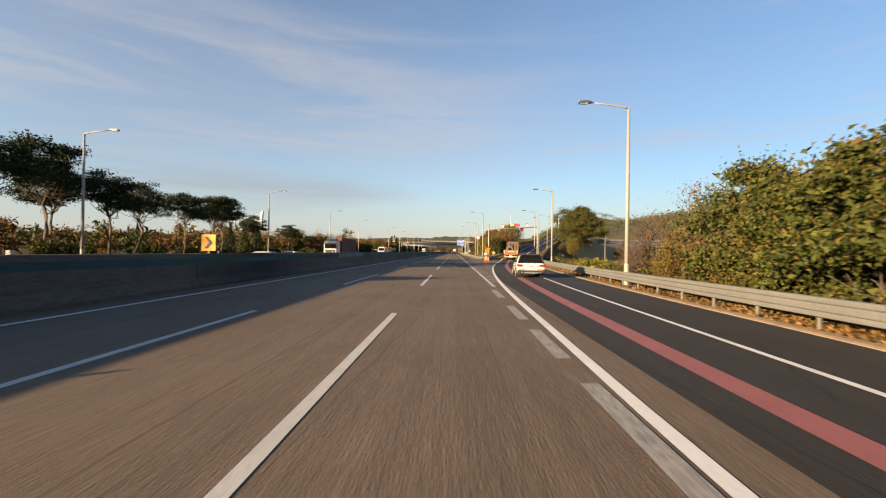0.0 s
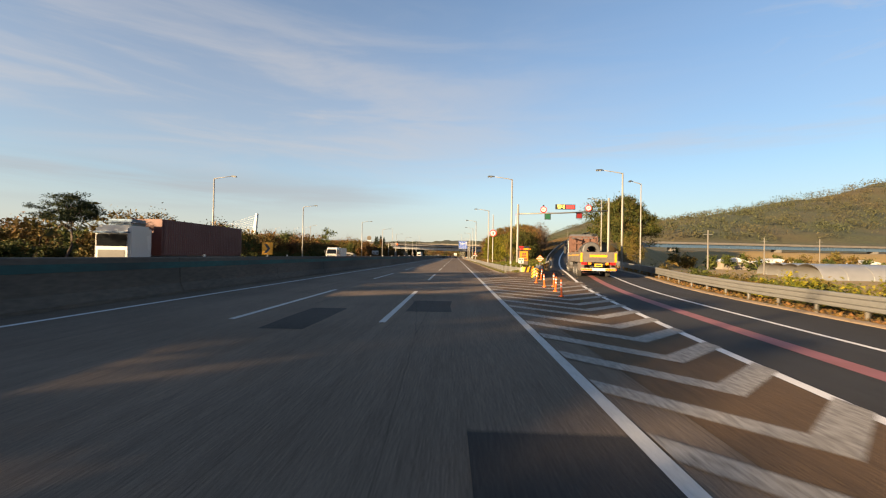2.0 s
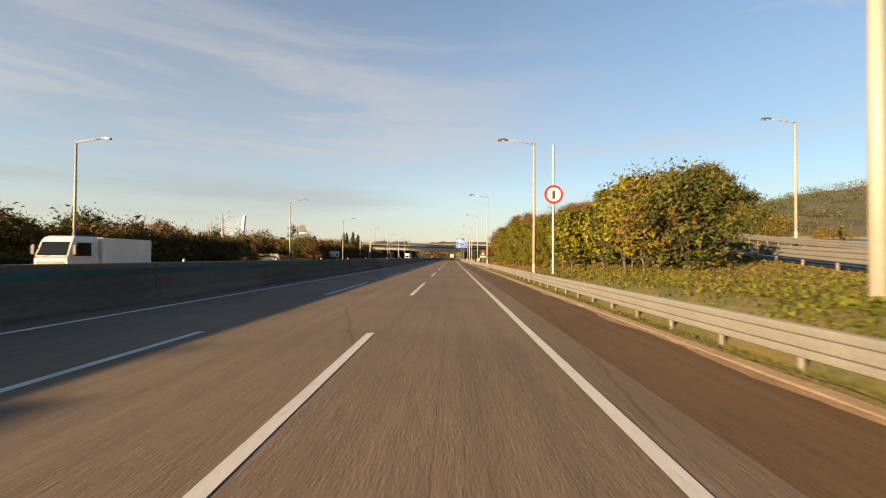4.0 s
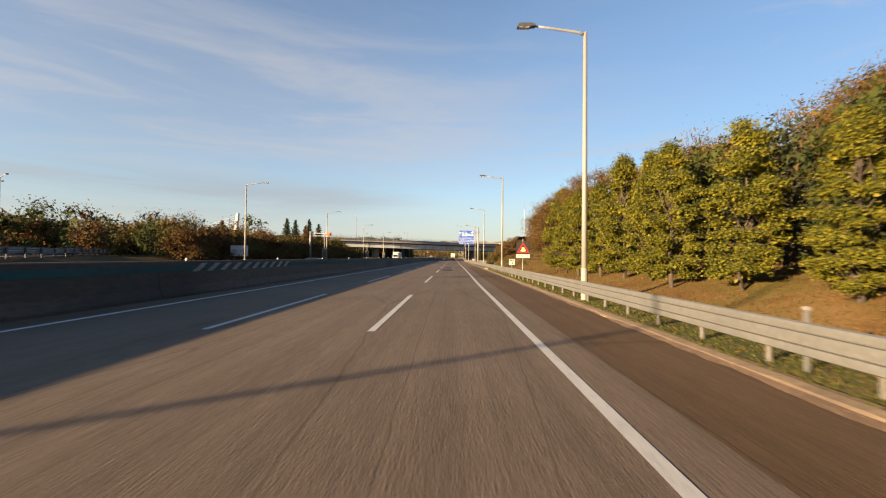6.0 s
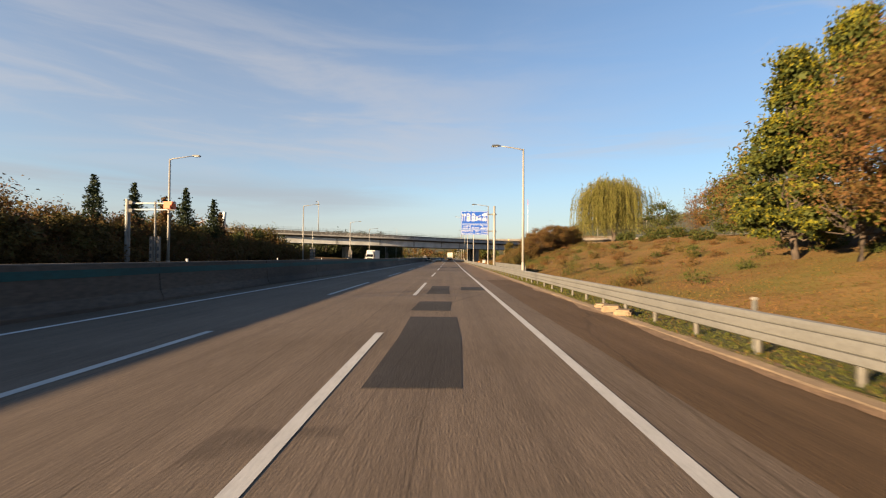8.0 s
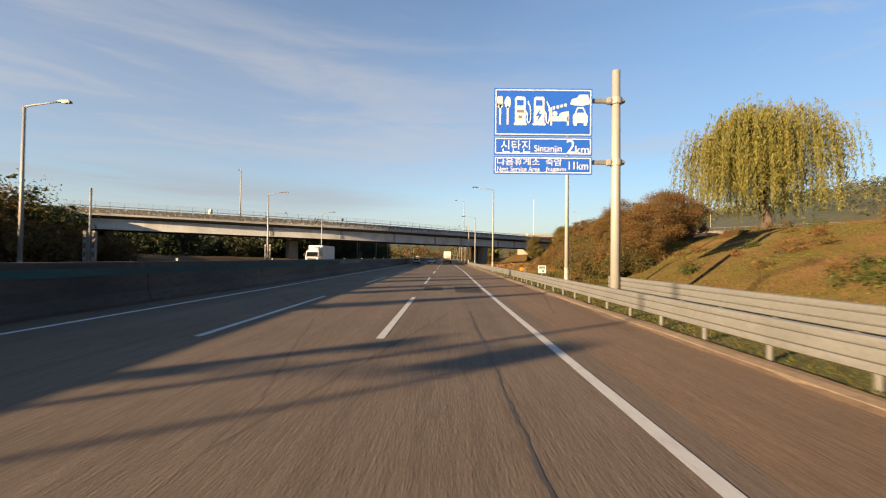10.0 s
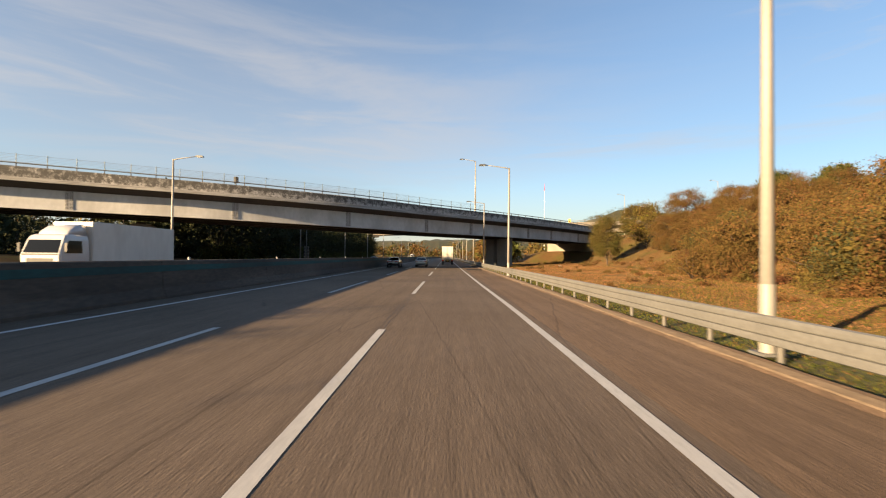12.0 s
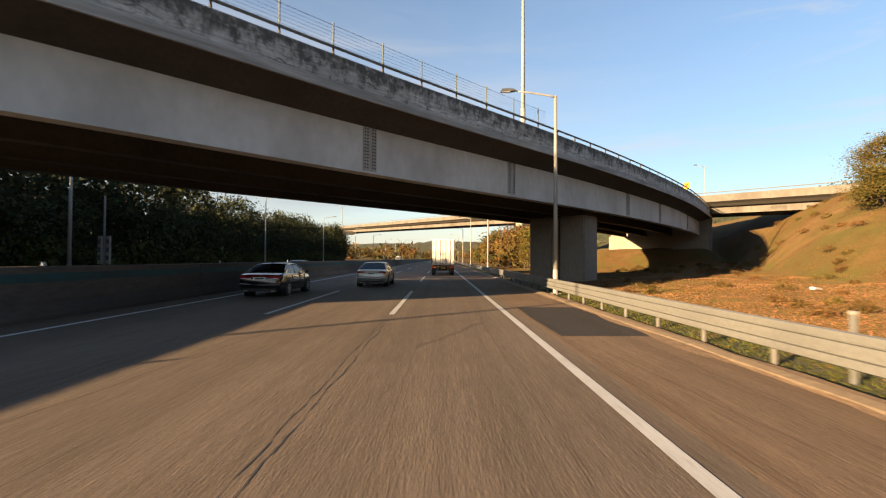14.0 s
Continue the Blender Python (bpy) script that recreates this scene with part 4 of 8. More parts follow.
# ---- overpasses ----
def curve_through(pts, n):
    """Evenly spread points on a smooth curve through the given ones."""
    out = []
    P = [Vector(p) for p in pts]
    for i in range(len(P) - 1):
        a, b, c, d = P[max(i - 1, 0)], P[i], P[i + 1], P[min(i + 2, len(P) - 1)]
        for k in range(n):
            t = k / n
            out.append(0.5 * ((2 * b) + (c - a) * t + (2 * a - 5 * b + 4 * c - d) * t * t + (3 * b - 3 * c + d - a) * t ** 3))
    out.append(P[-1])
    return out


def offset_path(path, d):
    """The path moved to its right by d, level."""
    out = []
    for i, p in enumerate(path):
        w = path[min(i + 1, len(path) - 1)] - path[max(i - 1, 0)]
        w.z = 0
        w.normalize()
        out.append(p + Vector((w.y, -w.x, 0)) * d)
    return out


def near_overpass():
    top = thing("overpass", Matrix.Identity(4), "grey steel girder overpass with a blackened concrete parapet", "overpass", kind="structure")
    face = curve_through([(-66, 331, 1.0), (-50, 338, 0.75), (-36, 345, 0.5), (-23.3, 351.5, 0.28), (-12.6, 358.8, 0.1), (-3.2, 367.6, 0), (10.8, 381.2, 0), (24, 396, 0), (35.5, 411.4, 0)], 14)
    W = 10.5
    # near and far girders, plate webs with a bottom flange; inner ones darkened for shade
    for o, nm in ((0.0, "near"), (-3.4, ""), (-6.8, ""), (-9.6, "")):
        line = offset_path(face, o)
        part("girder", swept(line, [(0, 5.22), (0, 7.02), (-0.35, 7.02), (-0.35, 5.22)]), M["girder"] if nm else M["dark_steel_and_shade"], top)
        part("flange", swept(line, [(0.09, 5.14), (0.09, 5.22), (-0.44, 5.22), (-0.44, 5.14)]), M["girder"] if nm else M["dark_steel_and_shade"], top)
    # splice plates at the joints
    n = len(face)
    for (x, y) in ((-36, 345), (-23.3, 351.5), (-12.6, 358.8), (-3.2, 367.6), (4.2, 374.4), (14.5, 385.0), (20.5, 391.8), (28.5, 401.6)):
        i = min(range(n), key=lambda k: (face[k].x - x) ** 2 + (face[k].y - y) ** 2)
        a = face[i]
        d = (face[min(i + 1, n - 1)] - face[max(i - 1, 0)]).normalized()
        ang = math.atan2(d.y, d.x)
        sp = part("splice_plate", boxed(-0.32, 0.32, -0.03, 0.012, 5.25, 7.0), M["joint"], top, where=Matrix.Translation(a) @ Matrix.Rotation(ang, 4, "Z") @ Matrix.Translation((0, -0.01, 0)))
        bm = bmesh.new()
        for u in (-0.24, -0.12, 0.12, 0.24):
            for v in range(13):
                box(bm, u - 0.025, u + 0.025, -0.062, -0.028, 5.35 + v * 0.13, 5.40 + v * 0.13)
        part("bolt", bm, M["dark_steel_and_shade"], sp)
    # deck slab with overhang, edge beam and parapet; slab colour stands for soffit shade
    part("deck", swept(face, [(1.35, 7.52), (1.35, 7.75), (-W - 1.35, 7.75), (-W - 1.35, 7.45), (-W, 7.02), (0, 7.02)]), M["dark_steel_and_shade"], top)
    part("fascia", swept(face, [(1.44, 7.50), (1.44, 7.80), (1.41, 7.84), (1.36, 7.84), (1.36, 7.50)]), M["fascia"], top, "smooth grey concrete edge beam")
    part("parapet", swept(face, [(1.355, 7.76), (1.40, 7.845), (1.40, 8.72), (1.34, 8.80), (1.12, 8.80), (1.10, 7.76)]), M["parapet"], top, "weather-blackened concrete parapet")
    part("parapet", swept(face, [(-W - 1.10, 7.76), (-W - 1.12, 8.80), (-W - 1.34, 8.80), (-W - 1.40, 8.72), (-W - 1.40, 7.42)]), M["parapet"], top)
    rail = offset_path(face, 1.24)
    bm = bmesh.new()
    pipe(bm, [p + Vector((0, 0, 9.10)) for p in rail], 0.055, 8)
    part("handrail", bm, M["galv"], top, "pale steel handrail")
    # stanchions and fence posts with a thin mesh, set out along the parapet
    d, last, k = 0.0, rail[0], 0
    post = stan = None
    for a, b in zip(rail, rail[1:]):
        seg = (b - a).length
        steps = max(1, round(seg / 0.25))
        for i in range(steps):
            d += seg / steps
            if d >= 1.95:
                d = 0.0
                p = a.lerp(b, (i + 1) / steps)
                m = Matrix.Translation((p.x, p.y, p.z + 8.80))
                if stan is None:
                    bm = bmesh.new()
                    tube(bm, (0, 0, 0), (0, 0, 0.30), 0.05, 0.035, sides=6)
                    stan = part("stanchion", bm, M["dark_steel_and_shade"], top, where=m)
                else:
                    again(stan, m)
                if p.x < 5.8:
                    m = Matrix.Translation((p.x, p.y, p.z + 8.80))
                    if post is None:
                        post = part("fence_post", tubed((0, 0, 0), (0, 0, 1.15), 0.032, sides=6), M["fence_green"], top, where=m)
                    else:
                        again(post, m)
                k += 1
    bm = bmesh.new()
    fence = [p for p in rail if p.x < 6.2]
    for z in [9.2 + 0.13 * i for i in range(6)]:
        pipe(bm, [p + Vector((0, 0, z)) for p in fence], 0.006 if z < 9.8 else 0.012, 3)
    part("fence_wire", bm, M["galv"], top, "thin wire fence")
    # small cabinet on the parapet
    part("cabinet", boxed(-23.1, -22.7, 350.55, 350.85, 9.35, 10.0, bevel=0.02), M["black"], top)
    part("cabinet_post", tubed((-22.9, 350.7, 8.9), (-22.9, 350.7, 9.36), 0.04), M["dark_steel_and_shade"], top)
    # piers: wall-like columns with crossheads
    ang = math.atan2(381.2 - 367.6, 10.8 + 3.2)
    for (px, py, an) in ((11.0, 382.4, ang), (-33.6, 351.4, math.radians(27)), (-62, 337, math.radians(24))):
        m = Matrix.Translation((px, py, 0)) @ Matrix.Rotation(an, 4, "Z")
        pr = part("pier", boxed(-1.0, 1.0, 0.25, 2.3, -0.3, 4.95, bevel=0.10), M["pier"], top, where=m)
        part("bearing", boxed(-0.45, 0.45, 0.4, 1.1, 4.95, 5.15), M["dark_steel_and_shade"], pr)
        m2 = m @ Matrix.Translation((0, 2.7, 0))
        again(pr, m2)
    # stepped abutment at the far end
    an = math.atan2(411.4 - 396, 35.5 - 24)
    m = Matrix.Translation((36.2, 412.4, 0)) @ Matrix.Rotation(an, 4, "Z")
    part("abutment", boxed(-1.2, 2.6, -1.2, 12.2, -1.0, 5.25, bevel=0.05), M["pier"], top, where=m)
    part("abutment", boxed(-0.3, 2.6, -1.2, 12.2, 5.25, 8.6, bevel=0.05), M["pier"], top, where=m)
    m = Matrix.Translation((-66.5, 331, 0)) @ Matrix.Rotation(math.radians(24), 4, "Z")
    part("abutment", boxed(-9.0, 0.6, -1.2, 12.2, -1.0, 8.8, bevel=0.05), M["pier"], top, where=m)
    return top


near_overpass()


def overpass_chevron():
    t = thing("chevron_sign", pose(24.95, 395.3, 8.72, 0, 0, -25), "small orange chevron sign on the overpass parapet", "traffic sign")
    part("sign_pole", tubed((0, 0, 0), (0, 0, 0.62), 0.03), M["galv"], t)
    board = part("sign_board", boxed(-0.26, 0.26, -0.06, -0.03, 0.25, 0.95, bevel=0.01), M["yellow"], t)
    bm = bmesh.new()
    for a in (-1, 1):
        tube(bm, (0.12, -0.066, 0.60 + 0.25 * a), (-0.12, -0.066, 0.60), 0.045, sides=4)
    part("arrow", bm, M["black"], board)
    return t


overpass_chevron()


def far_overpass():
    top = thing("overpass", Matrix.Identity(4), "sunlit concrete overpass with a pale parapet behind the first", "overpass", kind="structure")
    line = [Vector(p) for p in ((-150, 690, 14.2), (-36, 519, 13.0), (8, 451, 11.0), (43, 397, 8.9), (64, 365, 8.6))]
    line = [line[0].lerp(line[1], 0.5 * i) for i in range(2)] + [line[1].lerp(line[2], i / 4) for i in range(4)] + [line[2].lerp(line[3], i / 4) for i in range(4)] + [line[3], line[4]]
    # deck drawn near black to stand for the shade below it
    part("deck", swept(line, [(0.9, -0.02), (0.9, 0.15), (-8.5, 0.15), (-8.5, -0.25), (-7.6, -0.55), (-0.2, -0.55), (0.3, -0.25)]), M["dark_steel_and_shade"], top)
    part("parapet", swept(line, [(0.95, -0.02), (0.95, 0.86), (0.7, 0.86), (0.7, 0.15)]), M["far_concrete"], top)
    part("parapet", swept(line, [(-8.2, 0.15), (-8.2, 0.95), (-8.5, 0.95), (-8.5, -0.3)]), M["far_concrete"], top)
    for o in (-0.9, -3.0, -5.2, -7.2):
        part("beam", swept(line, [(o, -1.45), (o, -0.55), (o - 0.5, -0.55), (o - 0.5, -1.45)]), M["far_concrete"], top)
    bm = bmesh.new()
    pipe(bm, [p + Vector((0.3, 0.2, 1.35)) for p in line], 0.06, 6)
    part("handrail", bm, M["galv"], top)
    for i, p in enumerate([line[2] + Vector((3.6, -5.6, 0)), line[7].lerp(line[8], 0.4)]):
        an = math.atan2(-122, 79)
        m = Matrix.Translation((p.x, p.y, 0)) @ Matrix.Rotation(an, 4, "Z")
        pr = part("pier", tubed((0, -4, -0.5), (0, -4, p.z - 2.7), 0.95, sides=16), M["pier"], top, where=m, smooth=False)
        part("crosshead", boxed(-0.8, 0.8, -8.3, 0.3, p.z - 2.7, p.z - 1.46, bevel=0.08), M["pier"], pr)
    m = Matrix.Translation((47, 391, 0)) @ Matrix.Rotation(math.atan2(-122, 79), 4, "Z")
    part("abutment", boxed(-1, 12, -8.8, 1.2, 0, 9.0, bevel=0.05), M["far_concrete"], top, where=m)
    # railing carried on over the bank
    bm = bmesh.new()
    for k in range(30):
        p = Vector((52 + 1.3 * k, 383 - 1.9 * k, 0))
        tube(bm, (p.x, p.y, 8.6), (p.x, p.y, 9.9), 0.05, sides=5)
    for z in (9.2, 9.85):
        pipe(bm, [Vector((52, 383, z)), Vector((91, 326, z))], 0.05, 5)
    part("bank_railing", bm, M["far_concrete"], top)
    return top


far_overpass()


# ---- street lamps ----
def lamp_parts(height=10.7, arm=2.15, name="street_lamp", label="tall pale steel street lamp with one bracket arm"):
    top = thing(name, Matrix.Identity(4), label, "street lamp", group="lamps along the motorway")
    bm = bmesh.new()
    pipe(bm, [(0, 0, 0), (0, 0, height * 0.5), (0, 0, height)], [0.125, 0.10, 0.075], 10)
    pole = part("pole", bm, M["lamp"], top, smooth=True)
    part("base_plate", boxed(-0.22, 0.22, -0.22, 0.22, 0, 0.05, bevel=0.01), M["galv"], top)
    part("collar", tubed((0, 0, 0.02), (0, 0, 1.3), 0.135, 0.13, sides=12), M["lamp"], pole)
    bm = bmesh.new()
    pipe(bm, [(0.02, 0, height - 0.10), (-0.25, 0, height + 0.0), (-arm * 0.6, 0, height + 0.16), (-arm, 0, height + 0.27)], [0.06, 0.055, 0.045, 0.035], 8)
    part("arm", bm, M["lamp"], top, smooth=True)
    bm = bmesh.new()
    prism(bm, [(-arm - 0.62, 0.20), (-arm - 0.55, 0.34), (-arm - 0.1, 0.36), (-arm + 0.12, 0.30), (-arm + 0.12, 0.24), (-arm - 0.4, 0.19)], -0.13, 0.13)
    bmesh.ops.translate(bm, verts=bm.verts, vec=(0, 0, height))
    head = part("lamp_head", bm, M["lamp_dark"], top)
    part("lamp_glass", boxed(-arm - 0.55, -arm - 0.12, -0.10, 0.10, height + 0.175, height + 0.195), M["lens"], head)
    return top


right_lamp = lamp_parts()
right_lamp.matrix_basis = pose(6.2, 102.2, 0, 0, 0, 0)
right_lamp.scale = (1, 1, 0.97)
for x, y, tall in ((5.36, 171.3, 1.02), (5.9, 206.9, 1.05), (6.1, 242.0, 1.04), (5.5, 311.0, 0.98), (5.36, 343.8, 0.92), (5.45, 371.9, 0.93)):
    copy_thing(right_lamp, pose(x, y, 0)).scale = (1, 1, tall)
for y in (137.2, 278.6, 411, 446, 480, 515, 550, 590, 630, 675, 720):
    copy_thing(right_lamp, pose(6.2, y, 0))
copy_thing(right_lamp, pose(9.32, 26.05, 0)).scale = (1, 1, 0.92)
copy_thing(right_lamp, pose(ramp_line(64.5) + 7.9, 64.5, 0))
copy_thing(right_lamp, pose(17.15, 98.8, 0.1)).scale = (1, 1, 0.98)
copy_thing(right_lamp, pose(17.25, 94.4, 0.1)).scale = (0.42, 1, 0.81)
for y in (141.0, 178.0):
    copy_thing(right_lamp, pose(ramp_line(y) + 7.4, y, ramp_z(y)))
for y in (35.6, 71.0, 105.6, 137.6):
    copy_thing(right_lamp, pose(-29.4, y, 0.2, 0, 0, 180))
for y in (173.2, 207.5, 243.0, 280.0, 316.5, 343.7, 380, 414, 446, 482, 518, 555, 600, 650):
    copy_thing(right_lamp, pose(-25.4, y, 0.0, 0, 0, 180))
for x, y in ((-45.2, 190.6), (-56.4, 207.1), (-51.0, 202.3), (-64.5, 210.9), (-73.0, 211.8)):
    copy_thing(right_lamp, pose(x, y, ground_z(x, y), 0, 0, 150)).scale = (0.9, 0.9, 0.82)
bridge_lamp = lamp_parts(8.2, 1.9, label="pale street lamp on the overpass parapet")
bridge_lamp.matrix_basis = pose(4.2, 374.0, 8.7, 0, 0, 0)
copy_thing(bridge_lamp, pose(-40.9, 341.6, 8.9, 0, 0, 304)).scale = (1, 1, 1.18)
copy_thing(bridge_lamp, pose(-37.5, 519.5, 13.1))
for x, y, z in ((70.1, 422.5, 22.4), (53.7, 443.6, 21.4), (85.0, 402.5, 23.0)):
    g = ground_z(x, y) - 0.1
    copy_thing(right_lamp, pose(x + 1.6, y, g, 0, 0, 0)).scale = (0.8, 0.8, (z - g) / 10.7)

# ---- trees and shrubs ----
def leaf_mesh(name, centres, size, material, parent=None, long=1.5, seed=1, droop=0.0, label="", bent=False):
    """Many small leaves turned at random about their places, single or folded along the rib."""
    rng = np.random.default_rng(seed)
    c = np.asarray(centres, float)
    n = len(c)
    a = rng.normal(size=(n, 3))
    a[:, 2] -= droop
    a /= np.linalg.norm(a, axis=1)[:, None]
    b = np.cross(a, rng.normal(size=(n, 3)))
    b /= np.linalg.norm(b, axis=1)[:, None]
    nn = np.cross(a, b)
    s = (np.broadcast_to(size, n) * rng.uniform(0.6, 1.35, n))[:, None]
    if not bent:
        s = s * 1.5
    v = np.stack([c - a * s * long * 0.5, c + b * s * 0.5 + nn * s * 0.15, c + a * s * long * 0.5, c - b * s * 0.5 + nn * s * 0.15], 1).reshape(-1, 3)
    i = np.arange(n)[:, None] * 4
    if bent:
        f = np.concatenate([i + [0, 1, 2], i + [0, 2, 3]], 1).reshape(-1, 3)
    else:
        v = v.reshape(-1, 4, 3)[:, [1, 2, 3]]
        v[:, 1] -= (a * s * long * 0.25)
        v = v.reshape(-1, 3)
        f = np.arange(n * 3).reshape(-1, 3)
    me = bpy.data.meshes.new(name)
    me.vertices.add(len(v))
    me.vertices.foreach_set("co", v.ravel())
    me.loops.add(len(f) * 3)
    me.loops.foreach_set("vertex_index", f.ravel())
    me.polygons.add(len(f))
    me.polygons.foreach_set("loop_start", np.arange(len(f)) * 3)
    me.update(calc_edges=True)
    me.materials.append(material)
    ob = new(name, me)
    if parent is not None:
        ob.parent = parent
    if label:
        ob["label"] = label
    return ob


def dense(cs, core, leaf, low, big=2.6):
    """Leaves at the outside and larger sprays within, above a height; their places and sizes."""
    size = np.concatenate([np.full(len(cs), leaf), np.full(len(core), leaf * big)])
    cs = np.concatenate([cs, core])
    keep = cs[:, 2] > low
    return cs[keep], size[keep]


def limb(bm, a, b, ra, rb, rng, bend=0.12, n=4, sides=6):
    a, b = Vector(a), Vector(b)
    L = (b - a).length
    pts = [a.lerp(b, i / n) + (Vector(rng.normal(size=3)) * L * bend * 0.4 if 0 < i < n else Vector()) for i in range(n + 1)]
    pipe(bm, pts, [lerp(ra, rb, i / n) for i in range(n + 1)], sides)
    return pts


def broad_tree(seed, h=9.0, spread=3.4, crown0=0.22, leaves=6000, leaf=0.26, material="leaf_green", lean=0.0, shape="round", clumps=46, label="", extra=None, name="tree", tier=0.72, limbs=2):
    """A tapered trunk, limbs, and leaves in clumps round the limb ends."""
    rng = np.random.default_rng(seed)
    top = thing(name, Matrix.Identity(4), label, "tree", group="trees beside the motorway")
    bm = bmesh.new()
    limb(bm, (0, 0, -0.3), (lean, 0.1, h * 0.72), 0.028 * h ** 0.8, 0.025, rng, 0.05, 6, 8)
    ends = []
    for k in range(clumps):
        u = rng.uniform(0, 1)
        z = crown0 + (1 - crown0) * u
        if shape == "column":
            r = spread * (0.35 + 0.65 * math.sin(math.pi * (0.1 + 0.75 * u))) * (1 - 0.85 * u * u)
        elif shape == "cone":
            r = spread * (1.02 - u) ** 0.8
        elif shape == "flat":
            r = spread * math.sqrt(max(0.05, 1 - (2 * u - 0.75) ** 2))
        else:
            r = spread * math.sqrt(max(0.06, 1 - (1.7 * u - 0.75) ** 2))
        t = rng.uniform(0, 2 * math.pi)
        rr = r * rng.uniform(0.45, 1.0) ** 0.6
        e = Vector((rr * math.cos(t) + lean * u, rr * math.sin(t), z * h))
        ends.append(e)
        if k % limbs == 0:
            z0 = max(0.12, z - 0.22 - 0.1 * rng.uniform()) * h
            limb(bm, (lean * z0 / h, 0, z0 * 0.9), e, 0.008 * h ** 0.8, 0.012, rng, 0.2, 4, 5)
    part("trunk", bm, M["bark"], top, smooth=True)
    per = leaves // clumps
    cs = np.concatenate([np.array(e) + rng.normal(size=(per, 3)) * np.array([1, 1, tier]) * ((0.20 if tier > 0.7 else 0.165 if tier > 0.47 else 0.125) * spread * rng.uniform(0.7, 1.3)) for e in ends])
    core = np.concatenate([np.array(e) * np.array([0.86, 0.86, 0.97]) + rng.normal(size=(max(4, per // 16), 3)) * np.array([1, 1, tier]) * 0.12 * spread for e in ends])
    cs, size = dense(cs, core, leaf, 0.05 * h, 1.8 if tier < 0.7 else 2.6)
    leaf_mesh("crown", cs, size, M[material], top, 1.5, seed, bent=tier < 0.7)
    if extra:
        cs = cs[size == leaf]
        k = rng.choice(len(cs), int(len(cs) * extra[1]), replace=False)
        leaf_mesh("crown", cs[k] * np.array([1.04, 1.04, 1.03]), leaf, M[extra[0]], top, 1.5, seed + 7)
    return top


def shrub(seed, h=2.6, spread=2.2, leaves=3500, leaf=0.2, material="leaf_brown", label="", extra=None, domes=7):
    rng = np.random.default_rng(seed)
    top = thing("shrub", Matrix.Identity(4), label, "shrub", group="shrubs on the banks")
    bm = bmesh.new()
    cs = []
    for d in range(domes):
        t, r = rng.uniform(0, 2 * math.pi), spread * rng.uniform(0, 0.75)
        o = np.array([r * math.cos(t), r * math.sin(t), 0])
        hh, w = h * rng.uniform(0.6, 1.0) * (1 - 0.3 * r / spread), spread * rng.uniform(0.35, 0.6)
        n = leaves // domes
        p = rng.normal(size=(n, 3))
        p /= np.linalg.norm(p, axis=1)[:, None]
        p *= (rng.uniform(0, 1, n) ** 0.28)[:, None] * (1 + 0.25 * np.sin(p[:, :1] * 7 + d) * np.cos(p[:, 1:2] * 6))
        p = p * np.array([w, w, hh * 0.55]) + o + np.array([0, 0, hh * 0.5])
        cs.append(p)
        for b in range(5):
            e = p[rng.integers(n)]
            limb(bm, (o[0], o[1], -0.1), e, 0.035, 0.008, rng, 0.2, 3, 4)
    part("woody_base", bm, M["bark"], top, smooth=True)
    cs = np.concatenate(cs)
    cs, size = dense(cs, cs[::11] * np.array([0.85, 0.85, 0.8]), leaf, 0.02)
    leaf_mesh("foliage", cs, size, M[material], top, 1.4, seed)
    if extra:
        cs = cs[size == leaf]
        k = rng.choice(len(cs), int(len(cs) * extra[1]), replace=False)
        leaf_mesh("foliage", cs[k] * 1.03, leaf, M[extra[0]], top, 1.4, seed + 3)
    return top


def pine(seed, h=9.5, spread=3.6, label="dark umbrella pine with a bare trunk and flat crown"):
    rng = np.random.default_rng(seed)
    top = thing("pine_tree", Matrix.Identity(4), label, "tree", group="pines beyond the oncoming carriageway")
    bm = bmesh.new()
    lean = rng.uniform(-0.8, 0.8)
    trunk = limb(bm, (0, 0, -0.3), (lean, rng.uniform(-0.5, 0.5), h * 0.86), 0.20, 0.06, rng, 0.06, 7, 8)
    cs = []
    for k in range(36):
        u = rng.uniform(0.62, 1.0)
        t = rng.uniform(0, 2 * math.pi)
        r = spread * (1.15 - 0.75 * max(0, u - 0.7) / 0.3 if u > 0.7 else 0.95) * rng.uniform(0.25, 1.0)
        e = np.array([lean * u + r * math.cos(t), r * math.sin(t), h * u + 0.25 * rng.normal()])
        limb(bm, trunk[min(6, int(u * 6.5))], e, 0.05, 0.015, rng, 0.25, 4, 5)
        for q in range(4):
            cs.append(e + rng.normal(size=3) * np.array([0.6, 0.6, 0.16]) + rng.normal(size=(95, 3)) * np.array([0.38, 0.38, 0.17]))
    part("trunk", bm, M["bark"], top, smooth=True)
    leaf_mesh("crown", np.concatenate(cs), 0.09, M["needle"], top, 5.0, seed)
    return top


